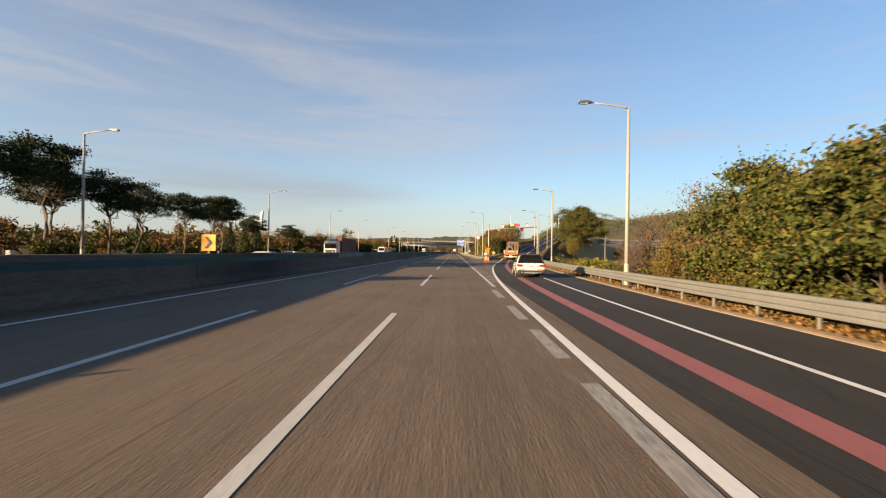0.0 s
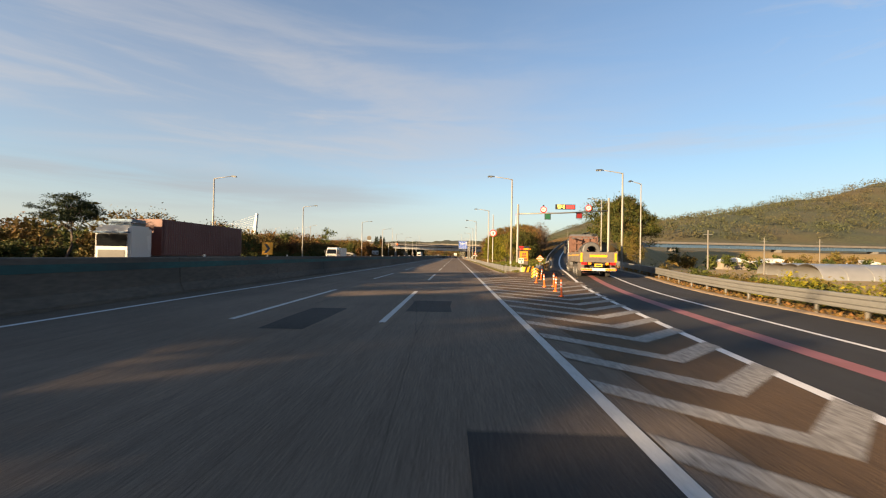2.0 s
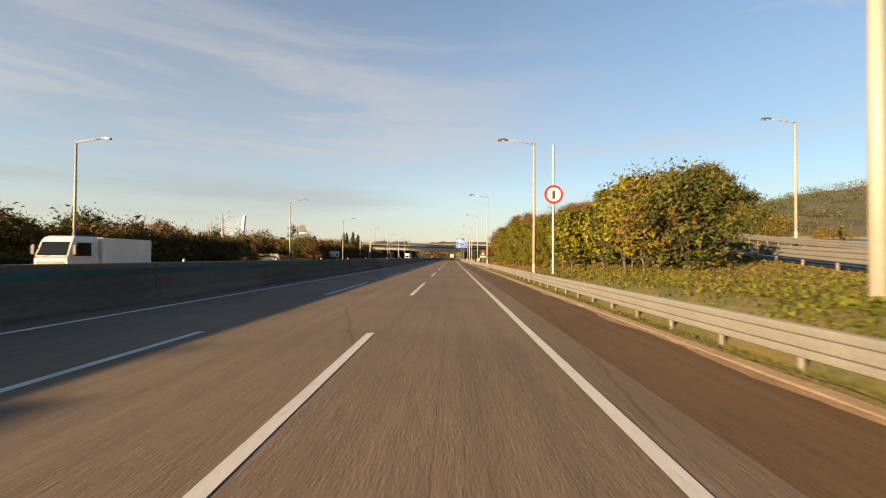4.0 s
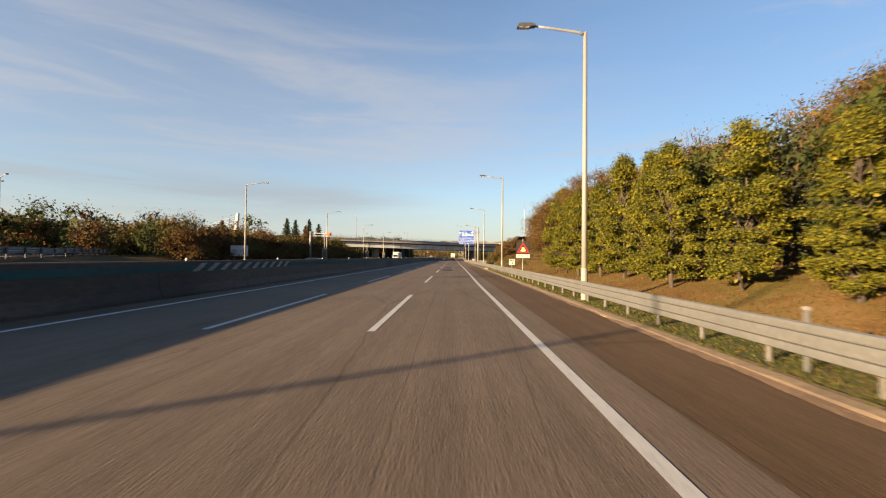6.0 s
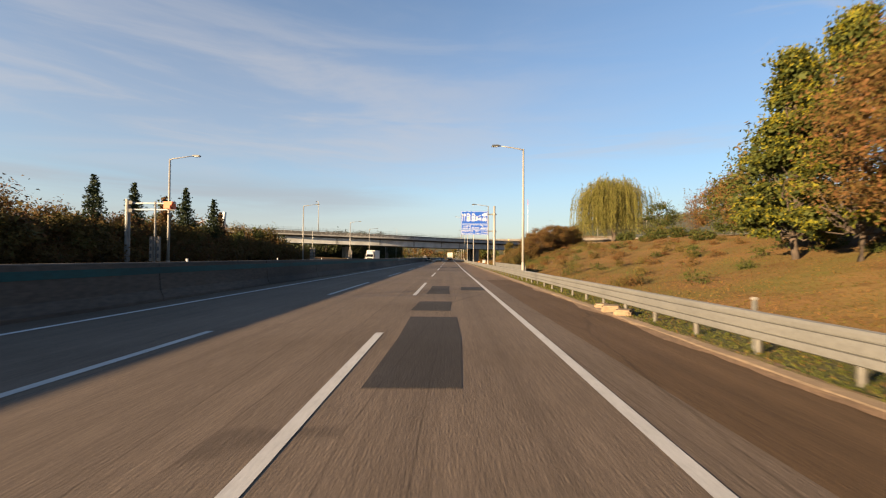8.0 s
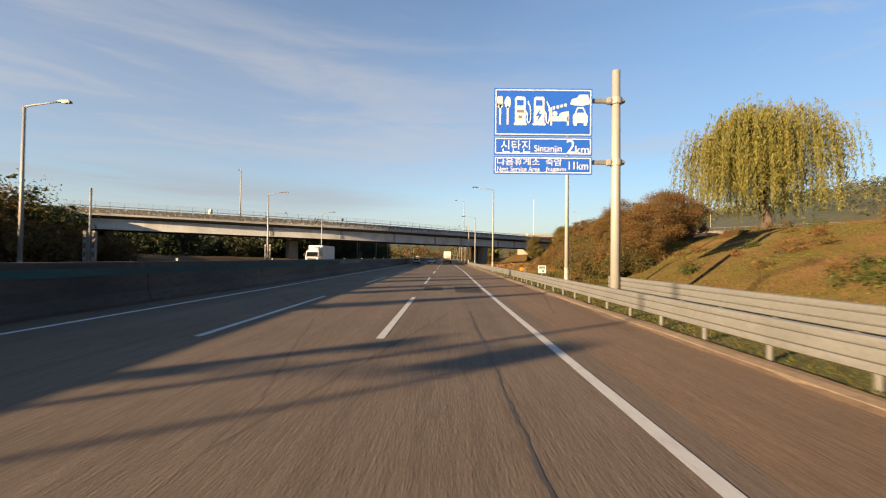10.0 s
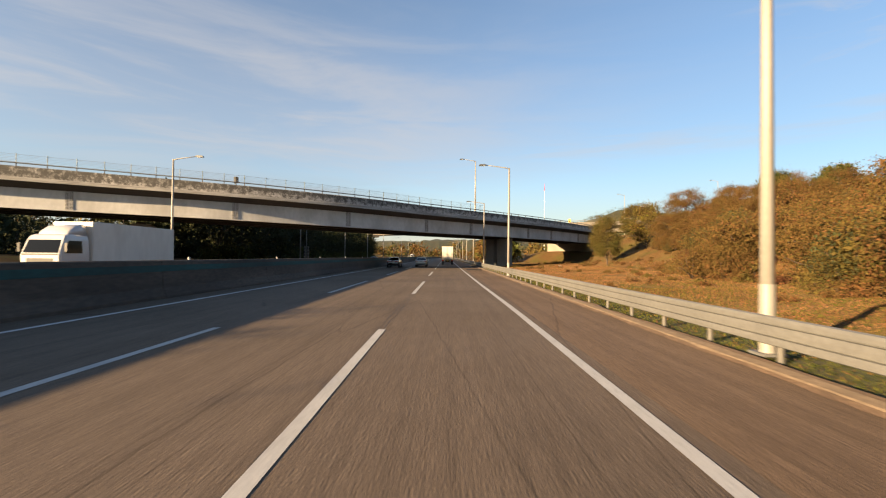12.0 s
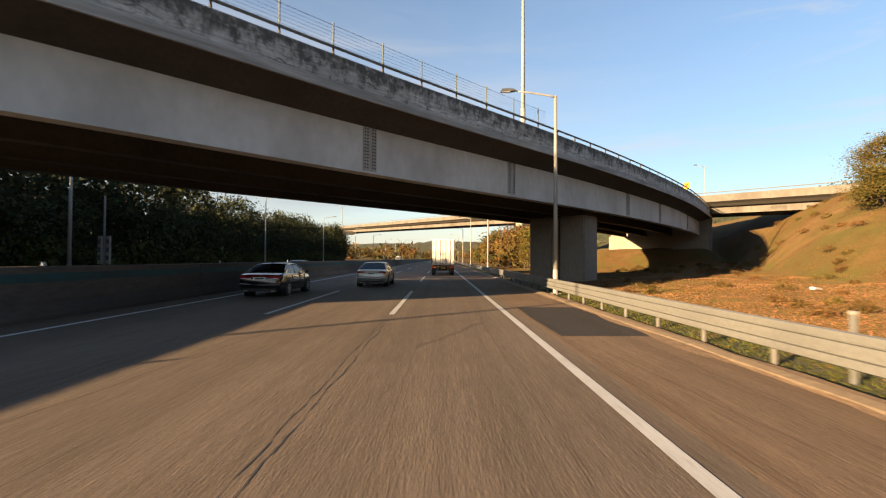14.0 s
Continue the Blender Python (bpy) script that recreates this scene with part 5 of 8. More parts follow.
def conifer(seed, h=9.0, spread=2.0, material="needle", label="dark conical conifer in the roadside scrub"):
    rng = np.random.default_rng(seed)
    top = thing("conifer", Matrix.Identity(4), label, "tree", group="conifers beyond the oncoming carriageway")
    bm = bmesh.new()
    limb(bm, (0, 0, -0.3), (0, 0, h), 0.16, 0.02, rng, 0.01, 6, 7)
    cs = []
    for k in range(60):
        u = (k + rng.uniform()) / 60
        r = spread * (1 - u) ** 0.85 * rng.uniform(0.75, 1.15) + 0.08
        t = k * 2.4 + rng.uniform(-0.3, 0.3)
        z = h * (0.08 + 0.92 * u)
        e = np.array([r * math.cos(t), r * math.sin(t), z - 0.25 * r])
        limb(bm, (0, 0, z), e, 0.03, 0.008, rng, 0.1, 2, 4)
        m = int(20 + 90 * (1 - u))
        f = rng.uniform(0.1, 1.05, m)[:, None]
        cs.append(np.array([0, 0, z]) * (1 - f) + e * f + rng.normal(size=(m, 3)) * np.array([0.16, 0.16, 0.09]) * (0.5 + r))
    part("trunk", bm, M["bark"], top, smooth=True)
    leaf_mesh("crown", np.concatenate(cs), 0.2, M[material], top, 2.4, seed)
    return top


def willow(seed, h=9.0, spread=4.4):
    rng = np.random.default_rng(seed)
    top = thing("willow_tree", Matrix.Identity(4), "weeping willow with long drooping yellow-green strands", "tree")
    bm = bmesh.new()
    limb(bm, (0, 0, -0.3), (0.3, 0, h * 0.55), 0.38, 0.22, rng, 0.05, 4, 10)
    cs = []
    for k in range(70):
        t = rng.uniform(0, 2 * math.pi)
        r = spread * rng.uniform(0.15, 0.9)
        z = h * (0.97 - 0.28 * (r / spread) ** 2) * rng.uniform(0.9, 1.03)
        e = Vector((r * math.cos(t), r * math.sin(t), z))
        limb(bm, (0.3, 0, h * rng.uniform(0.4, 0.55)), e, 0.09, 0.025, rng, 0.15, 4, 5)
        for s in range(16):
            o = np.array(e) + rng.normal(size=3) * np.array([0.55, 0.55, 0.3])
            L = (z - h * 0.10) * rng.uniform(0.35, 0.95)
            m = int(L * 24)
            f = rng.uniform(0, 1, m)
            out = np.array([math.cos(t), math.sin(t)]) * 0.5
            p = np.stack([o[0] + out[0] * np.sqrt(f) + 0.05 * rng.normal(size=m), o[1] + out[1] * np.sqrt(f) + 0.05 * rng.normal(size=m), o[2] - L * f], 1)
            cs.append(p)
    part("trunk", bm, M["bark"], top, smooth=True)
    leaf_mesh("crown", np.concatenate(cs), 0.036, M["leaf_willow"], top, 10.0, seed, droop=6.0)
    return top


def thicket(name, spots, label, per=700, leaf=0.3, mix=("leaf_green",), seed=3, high=5.0, wide=2.6, low=0.1):
    """One mass of far or crowded foliage: clumped leaves and stems over many spots of (x, y, scale)."""
    rng = np.random.default_rng(seed)
    top = thing(name, Matrix.Identity(4), label, "thicket", kind="stuff")
    groups = {m: [] for m in mix}
    bm = bmesh.new()
    for x, y, s in spots:
        g = ground_z(x, y)
        m = mix[rng.integers(len(mix))]
        h, w = high * s, wide * s
        tube(bm, (x, y, g - 0.2), (x + rng.normal() * 0.2, y, g + h * 0.6), 0.11 * s, 0.04 * s, 5)
        for c in range(9):
            u, t = rng.uniform(low, 1), rng.uniform(0, 6.28)
            r = w * math.sqrt(max(0.08, 1 - (1.7 * u - 0.7) ** 2)) * rng.uniform(0.3, 1)
            o = np.array([x + r * math.cos(t), y + r * math.sin(t), g + u * h])
            groups[m].append((o + rng.normal(size=(per // 9, 3)) * np.array([1, 1, 0.75]) * 0.27 * w, o * np.array([1, 1, 0.0]) + np.array([0, 0, g + u * h * 0.9]) + rng.normal(size=(max(5, per // 75), 3)) * 0.22 * w))
    part("woody_base", bm, M["bark"], top)
    for m, cs in groups.items():
        if cs:
            cs, size = dense(np.concatenate([a for a, b in cs]), np.concatenate([b for a, b in cs]), leaf, -50)
            leaf_mesh("foliage", cs, size, M[m], top, 1.4, seed)
    return top


def plant(ob, x, y, s=1.0, rz=0.0, dz=0.0, label=""):
    o = copy_thing(ob, Matrix.Translation((x, y, ground_z(x, y) + dz)) @ Matrix.Rotation(rz, 4, "Z"))
    o.scale = (s, s, s * random.uniform(0.92, 1.08))
    if label:
        o["label"] = label
    return o


def drop(ob):
    """Takes a pattern tree away once its copies stand."""
    for o in (*ob.children_recursive, ob):
        bpy.data.objects.remove(o)


LIME = [broad_tree(11 + i, 8.9, 2.0, 0.08, 30000, 0.085, "leaf_lime", 0, "column", 74, "young tree with dense yellow-green leaves on the bank", ("leaf_green", 0.45), tier=0.45, limbs=3) for i in range(3)]
LIME_F = [broad_tree(15 + i, 8.2, 2.0, 0.2, 3200, 0.27, "leaf_lime", 0, "column", 34, "young yellow-green tree standing behind others on the bank", ("leaf_green", 0.3), tier=0.5) for i in range(2)]
CONIC = [broad_tree(18 + i, 10.5, 2.6, 0.10, 14000, 0.14, "leaf_green", 0, "cone", 90, "tall conical tree with olive yellow-green leaves", ("leaf_lime", 0.8), tier=0.4) for i in range(2)]
RUST = [broad_tree(31 + i, 7.6, 3.5, 0.26, 24000, 0.08, "leaf_brown", 0.3, "round", 70, "bushy tree with olive-brown autumn leaves and bare lower branches", ("leaf_olive", 0.5), tier=0.5, limbs=1) for i in range(2)]
RUST_F = [broad_tree(35 + i, 7.6, 3.4, 0.22, 3600, 0.20, "leaf_brown", 0.3, "round", 44, "bushy tree with thinning rust-brown autumn leaves", ("leaf_olive", 0.35)) for i in range(2)]
GREEN = [broad_tree(51 + i, 8.0, 3.4, 0.12, 9000, 0.17, "leaf_green", 0.2, "round", 60, "leafy roadside tree with dull green foliage", ("leaf_olive", 0.3), tier=0.55) for i in range(2)]
GREEN_F = [broad_tree(55 + i, 8.0, 3.4, 0.12, 3400, 0.26, "leaf_green", 0.2, "round", 50, "leafy tree with dull green foliage", ("leaf_olive", 0.25)) for i in range(2)]
DARK = [broad_tree(61 + i, 8.0, 3.4, 0.10, 3600, 0.24, "leaf_dark_shade", 0.2, "round", 50, "tall green tree with leaves darkened for shade") for i in range(2)]
OLIVE = [broad_tree(71 + i, 7.5, 3.0, 0.16, 4200, 0.18, "leaf_olive", 0.2, "round", 40, "tree with olive and yellowing leaves", ("leaf_lime", 0.2)) for i in range(2)]
SMALL = broad_tree(76, 7.6, 3.3, 0.24, 30000, 0.085, "leaf_olive", 0.3, "round", 90, "small olive-brown tree on the grass bank", ("leaf_green", 0.55), tier=0.6, limbs=3)
BARE = [broad_tree(91 + i, 8.6, 3.0, 0.3, 500, 0.07, "leaf_brown", 0.2, "round", 110, "nearly bare tree with thin twigs and few leaves", limbs=1) for i in range(2)]
BUSH = [shrub(111 + i, 2.8, 2.6, 11000, 0.075, "leaf_brown", "dense rust-coloured shrub on the roadside bank", ("leaf_olive", 0.4)) for i in range(2)]
BUSHO = [shrub(121 + i, 2.8, 2.6, 10000, 0.08, "leaf_olive", "dense olive and dark green shrub among rusty ones", ("leaf_dark_shade", 0.6)) for i in range(2)]
BUSH_F = [shrub(115 + i, 2.8, 2.6, 3200, 0.13, "leaf_brown", "rust-coloured shrub beyond the oncoming carriageway", ("leaf_olive", 0.4)) for i in range(2)]
BUSHG = [shrub(131 + i, 2.6, 2.6, 1500, 0.21, "leaf_green", "dense green shrub beside the road", ("leaf_olive", 0.3)) for i in range(2)]
PINES = [pine(151 + i) for i in range(3)]
CONE = [conifer(171 + i) for i in range(2)]
RCONE = conifer(181, 7.5, 2.0, "leaf_brown", "conical larch turned rust-brown")


def spread_plants():
    rng = random.Random(5)
    R = lambda: rng.uniform(0, 6.28)
    # thick trees behind the ramp's outer rail, first stretch
    for y in range(-6, 22, 3):
        x = ramp_line(y) + 9.6 + rng.uniform(0, 1.4)
        plant(rng.choice(GREEN), x + 0.8, y + rng.uniform(-1, 1), rng.uniform(0.66, 0.84), R())
        plant(rng.choice(GREEN_F), x + 4.5, y + rng.uniform(-1, 1), rng.uniform(0.7, 0.9), R())
    for y in range(20, 38, 3):
        x = ramp_line(y) + 9.4 + rng.uniform(0, 1.6)
        plant(rng.choice(OLIVE + BARE), x, y, rng.uniform(0.36, 0.46), R())
        plant(rng.choice(BARE + OLIVE), x + 4.0, y + 1, rng.uniform(0.36, 0.5), R())
    for y in (23, 26, 29, 32, 35, 37):
        plant(rng.choice(BARE), ramp_line(y) + 11 + rng.uniform(0, 3), y, rng.uniform(0.6, 0.8), R())
        plant(rng.choice(BUSH + BUSHG), ramp_line(y) + 9.8, y + 1, rng.uniform(0.45, 0.7), R())
    for y in range(42, 92, 4):
        plant(rng.choice(BUSHG), ramp_line(y) + 11 + rng.uniform(0, 5), y, rng.uniform(0.35, 0.6), R())
    # thicket on the wedge between road and ramp
    for y in range(124, 147, 4):
        s = ramp_line(y)
        for k in range(3):
            x = lerp(9.2, s - 5.5, (k + rng.uniform(0.1, 0.8)) / 3)
            if s - 5.5 > 9.5:
                kind = rng.choice(LIME_F if k == 0 else RUST_F + OLIVE + GREEN_F)
                plant(kind, x, y + rng.uniform(-1.5, 1.5), rng.uniform(0.48, 0.66), R())
    # the row of yellow-green trees close to the rail
    for k in range(14):
        y = 146 + 3.9 * k
        f = table(y, [(146, 0.66), (160, 0.80), (171, 0.86), (184, 0.97), (208, 1.08)])
        plant(rng.choice(LIME), 10.3 + rng.uniform(-0.5, 0.5), y + rng.uniform(-0.6, 0.6), f * rng.uniform(0.68, 0.88), R())
        plant(rng.choice(LIME_F + DARK + GREEN_F), 14.4 + rng.uniform(-0.8, 0.8), y + 2.1, f * rng.uniform(0.68, 0.86), R())
        plant(rng.choice(RUST + BARE), 18.6 + rng.uniform(-1, 1), y + rng.uniform(-1, 1), f * rng.uniform(0.82, 1.0), R())
    # brown trees after them, then conical yellow-green ones
    for x, y, s, k in ((12.0, 203, 0.9, RUST), (12.6, 207.6, 0.95, RUST), (17, 205.5, 1.15, RUST), (13.2, 212.2, 1.0, RUST), (17.6, 212.5, 1.2, RUST), (15.8, 217.3, 1.0, RUST), (17.0, 222.3, 0.92, CONIC), (17.4, 226.2, 1.0, CONIC), (20.8, 229.5, 0.95, CONIC),
                       (24, 235, 1.0, GREEN_F), (26.5, 241, 0.9, GREEN_F), (29, 247, 0.8, RUST_F), (31, 253, 0.8, GREEN_F), (33, 260, 0.8, RUST_F), (35, 268, 0.7, BARE), (33, 275, 0.7, GREEN_F)):
        plant(rng.choice(k), x, y, s, R())
    for x, y, s in ((26, 250, 0.6), (29, 262, 0.7), (30, 270, 0.8), (27, 266, 0.5), (28, 276, 0.7)):
        plant(rng.choice(BUSHG), x, y, s, R())
    # close-grown rust scrub and small trees on the bank towards the overpass
    for k in range(105):
        y = 283 + 66 * (k + rng.uniform(0, 1)) / 105
        x = table(y, [(283, 13.2), (299, 13.6), (305, 15.5), (320, 18.5), (332, 21), (348, 25.5)]) + rng.choice((0.3, 2.6, 5.4, 8.6, 12.0)) + rng.uniform(-0.8, 0.8)
        size = rng.uniform(0.8, 1.25)
        if y < 312 and x > 0.66 * (y - 266):
            continue
        plant(rng.choice(BUSH + BUSH + BUSHO), x, y, size * table(y, [(283, 1.0), (305, 1.2), (330, 1.3), (348, 0.95)]), R())
    for x, y, s in ((15.2, 290, 0.46), (15.5, 295, 0.50), (17.5, 302, 0.66), (18.5, 295, 0.66), (19.5, 304, 0.76), (21.5, 299, 0.74), (19.8, 308.5, 0.66), (22, 309, 0.56), (24.5, 303, 0.64),
                    (22.2, 314, 0.46), (26, 312, 0.55), (24.0, 318, 0.46), (28.5, 322, 0.46)):
        if x < 0.68 * (y - 266):
            plant(rng.choice(RUST), x, y, s, R())
    for k in range(26):
        plant(rng.choice(BUSH + BUSHO), rng.uniform(17.5, 26), rng.uniform(308, 334), rng.uniform(0.8, 1.2), R())
    for x, y, s in ((28, 306, 0.6), (29, 316, 0.6), (30, 326, 0.6), (27, 330, 0.55), (26.5, 322, 0.5)):
        plant(rng.choice(BARE + RUST_F), x, y, s, R())
    plant(SMALL, 21.3, 363.2, 0.60, 2.2, label="small olive-brown tree with a forked trunk on the grass bank").scale = (0.60, 0.60, 0.80)
    plant(OLIVE[0], 28.8, 368.4, 0.7, 0.6, label="round yellow-green tree with a clear trunk on the bank").scale = (0.74, 0.74, 0.80)
    for x, y, s in ((34, 357, 0.6), (33.5, 366, 0.8), (38, 363, 0.75), (43, 360, 0.8), (37, 354, 0.72), (40, 349, 0.75), (36, 344, 0.68)):
        plant(rng.choice(RUST + GREEN), x, y, s, R())
    for x, y, s in ((26.8, 358.0, 0.55), (27.6, 353.0, 0.6), (27.0, 348.0, 0.62), (26.4, 343.0, 0.62), (30.5, 356.0, 0.66), (31.0, 349.0, 0.7), (30.2, 343.5, 0.7), (34.0, 347.0, 0.8)):
        plant(rng.choice(RUST), x, y, s, R(), dz=-0.9)
    for x, y, s in ((25.9, 356.6, 0.7), (26.2, 352.4, 0.8), (25.6, 349.4, 0.8), (25.0, 346.0, 0.85), (24.4, 342.6, 0.9), (24.0, 339.0, 0.9), (23.4, 335.5, 0.9), (28.2, 360.5, 0.7), (29.5, 358.0, 0.9), (29.0, 350.5, 1.0),
                    (28.4, 345.5, 1.0), (28.0, 340.0, 1.1), (31, 361.0, 0.9), (33, 354, 1.2), (32, 347, 1.2)):
        plant(rng.choice(BUSH), x, y, s, R())
    for x, y, s in ((27.9, 363.2, 0.55), (26.9, 361.0, 0.42), (25.2, 354.0, 0.4)):
        plant(rng.choice(BUSHO), x, y, s, R())
    # beyond the overpass on the right
    for y in (418, 425, 433, 441):
        plant(rng.choice(OLIVE + RUST_F), 12.5 + rng.uniform(0, 2), y, rng.uniform(0.7, 1.0), R())
    # pines on the far side, then scrub and hedges
    # the first four stand out of view, added for their shade on the road
    for x, y, s in ((-35, 5, 0.72), (-34.5, 10, 0.64), (-34.5, 27.5, 0.92), (-34, 32, 0.95), (-34, 37.5, 1.02), (-37, 41, 0.86), (-34, 44.5, 0.88), (-35.5, 50.5, 0.80), (-34.4, 57.5, 0.76), (-34, 62.8, 0.88), (-34.6, 67.2, 0.88), (-34.5, 76.6, 0.64)):
        plant(rng.choice(PINES), x, y, s, R())
    plant(PINES[0], -33.4, 90, 0.64, 1.0)
    for y in (74, 79, 84):
        plant(rng.choice(CONE), -37, y, rng.uniform(0.55, 0.8), R())
    for y in range(8, 122, 5):
        plant(rng.choice(BUSHG), -36.5 + rng.uniform(-3, 3), y, rng.uniform(0.4, 0.8) * (1 if y < 70 else 1.25), R())
    for y in [k for k in range(95, 296, 4) if not 172 < k < 204]:
        plant(rng.choice(BUSHG if y < 165 else BUSH_F), -31.5 + rng.uniform(-1, 1.2), y + rng.uniform(-1, 1), rng.uniform(0.55, 0.8) if y < 205 else rng.uniform(0.7, 1.0) if y < 240 else rng.uniform(0.9, 1.4), R())
    for y in (225, 246, 252, 256, 262, 268, 274):
        plant(rng.choice(CONE + [RCONE]), -36 + rng.uniform(-2, 2), y, rng.uniform(0.75, 1.0), R())
    # tall trees past the overpass, their shade put into the leaf colour
    for y in range(366, 520, 6):
        plant(rng.choice(DARK), -33 + rng.uniform(-1, 2) - (max(0, y - 440) * 0.06), y, rng.uniform(1.05, 1.3), R())
    for y in range(362, 480, 4):
        plant(rng.choice(BUSHG), -30.5 + rng.uniform(-1, 1), y, rng.uniform(0.9, 1.4), R())
    # large dark tree and others by the climbing ramp
    for x, y, s in ((52, 214, 1.6), (49, 196, 0.9), (46, 186, 0.8), (42, 176, 0.8), (44, 168, 0.7)):
        plant(rng.choice(GREEN_F), x, y, s, R())
    for x, y, s in ((57, 206, 1.9), (61, 203, 1.6), (54.5, 209, 1.4)):
        plant(rng.choice(GREEN), x, y, s, R(), label="large dense dark tree beside the climbing ramp")
    for x, y, s in ((38, 162, 0.7), (35, 150, 0.6), (41, 170, 0.7), (48, 188, 0.9)):
        plant(rng.choice(OLIVE), x + 4, y, s, R())


spread_plants()


def far_plants():
    rng = random.Random(9)
    U = rng.uniform
    thicket("scrub", [(-48 + U(-9, 4), y + U(-2, 2), U(0.45, 0.9)) for y in range(-10, 122, 3)], "low scrub beyond the row of pines", 420, 0.3, ("leaf_green", "leaf_olive", "leaf_brown"), 3)
    thicket("scrub", [(-37.5 + U(-3, 2.5), y + U(-1, 1), U(0.6, 1.05)) for y in range(98, 296, 2) if not 170 < y < 205], "dark mixed scrub behind the oncoming carriageway", 1700, 0.19, ("leaf_green", "leaf_brown", "leaf_olive"), 4)
    thicket("woodland", [(-52 + U(-10, 6), y + U(-2, 2), U(0.6, 0.9) if y < 215 else U(0.9, 1.5)) for y in range(120, 298, 3)], "autumn woodland behind the roadside scrub", 900, 0.27, ("leaf_brown", "leaf_olive", "leaf_green"), 5)
    thicket("woodland", [(-40 + U(-6, 2) - max(0, y - 430) * 0.12, y, U(1.5, 1.95)) for y in range(364, 540, 3)], "tall trees past the overpass, leaf colour darkened for shade", 1900, 0.42, ("leaf_dark_shade",), 6, wide=2.2, low=0.0)
    thicket("woodland", [(U(-150, -50), U(356, 440), U(1.1, 1.7)) for k in range(120)], "woodland beyond the overpass approach, leaf colour darkened for shade", 900, 0.40, ("leaf_dark_shade",), 20, wide=3.0, low=0.0)
    thicket("woodland", [(15 + U(-3, 3) + max(0, y - 470) * 0.06, y, U(0.9, 1.5)) for y in range(418, 620, 4)], "yellowing trees past the overpass", 700, 0.4, ("leaf_olive", "leaf_brown", "leaf_green"), 7)
    thicket("woodland", [(U(-260, 160), U(620, 980), U(1.6, 2.6)) for k in range(150) if True], "distant trees along the horizon", 260, 0.8, ("leaf_olive", "leaf_green", "leaf_brown"), 8, wide=3.4)
    thicket("woodland", [(U(-190, -60), U(120, 620), U(1.0, 1.7)) for k in range(150)], "far trees across the lowland", 260, 0.6, ("leaf_brown", "leaf_green", "leaf_olive"), 9, wide=3.2)
    # canopy over the wooded hills
    spots = []
    while len(spots) < 8500:
        x, y = U(130, 1000), U(380, 1400)
        if hills(x, y) > 1.2 and x / y < 1.4:
            spots.append((x, y))
    r = np.random.default_rng(12)
    pts = np.array([(x, y, ground_z(x, y) + 3.0) for x, y in spots])
    cl = (pts[:, None, :] + r.normal(size=(len(pts), 26, 3)) * np.array([2.6, 2.6, 1.7])).reshape(-1, 3)
    top = thing("hill_forest", Matrix.Identity(4), "mixed autumn forest covering the far hillside", "forest", kind="stuff")
    leaf_mesh("canopy", cl, 1.25, M["hill"], top, 1.2, 12)
    thicket("scrub", [(-33.2 + U(-1.2, 1.6), 206 + 1.15 * k, U(0.6, 0.82) * (1.0 if 206 + 1.15 * k < 262 else 0.75)) for k in range(72)], "dense dark brown scrub along the oncoming carriageway", 1500, 0.18, ("leaf_brown", "leaf_brown", "leaf_olive"), 14, high=4.6, low=0.0)
    thicket("weeds", [(U(8.5, 25), U(222, 300), U(0.10, 0.22)) for k in range(150)], "low dry weeds scattered on the bank", 620, 0.045, ("leaf_brown", "leaf_olive", "leaf_green"), 15, high=3.0, wide=4.0)
    thicket("weeds", [(U(8.5, 21), U(300, 380), U(0.05, 0.10)) for k in range(60)], "cut straw and weeds on the bank by the overpass", 480, 0.045, ("leaf_brown", "leaf_olive", "leaf_brown"), 16, high=2.6, wide=4.5)
    thicket("brush", [(U(-1.6, 4.4) + table(y, [(318, 16.5), (340, 20.2), (360, 23.0)]), y, U(0.14, 0.26)) for y in [318 + 31 * k / 110 for k in range(110)]], "low reddish brown brush at the foot of the shrubs", 700, 0.05, ("leaf_brown", "leaf_brown", "leaf_red", "leaf_olive"), 29, high=3.4, wide=4.2, low=0.0)
    thicket("weeds", [(U(20, 44), U(352, 408), U(0.05, 0.13)) for k in range(170)], "low dry weeds and stubble on the high bank", 480, 0.045, ("leaf_brown", "leaf_brown", "leaf_olive"), 19, high=2.8, wide=4.5)
    plant(SMALL, 33.0, 381.6, 0.86, 0.4, dz=-1.2, label="dense dull green tree on the high bank")
    thicket("woodland", [(-60 + U(-14, 8), 168 + 1.1 * k + U(-2, 2), U(0.75, 1.05)) for k in range(70)], "brown autumn woodland behind the slip road", 900, 0.25, ("leaf_brown", "leaf_brown", "leaf_olive", "leaf_green"), 17, high=5.2, low=0.0)
    thicket("scrub", [(-33.5 + U(-1.5, 1), 140 + 0.9 * k, U(0.5, 0.75)) for k in range(34)], "low brown scrub beside the slip road", 1000, 0.18, ("leaf_olive", "leaf_brown"), 18, high=4.6, low=0.0)
    # hedges along the far side of the fields
    thicket("hedge", [(U(70, 230), 205 + U(-8, 25), U(0.5, 1.1)) for k in range(70)], "green hedges along the fields", 300, 0.45, ("leaf_green", "leaf_olive"), 10)
    thicket("weeds", [(ramp_line(y) + 12.5 + U(-2, 6), y, U(0.16, 0.34)) for y in [44 + 0.55 * k for k in range(110)]], "tall weeds and vines behind the ramp's rail", 420, 0.16, ("leaf_green", "leaf_olive", "leaf_lime"), 13, wide=4.2)


far_plants()
big_willow = willow(201)
big_willow.matrix_basis = pose(37.5, 308.0, ground_z(37.5, 308) - 0.1)
big_willow.scale = (1.85, 1.85, 1.72)
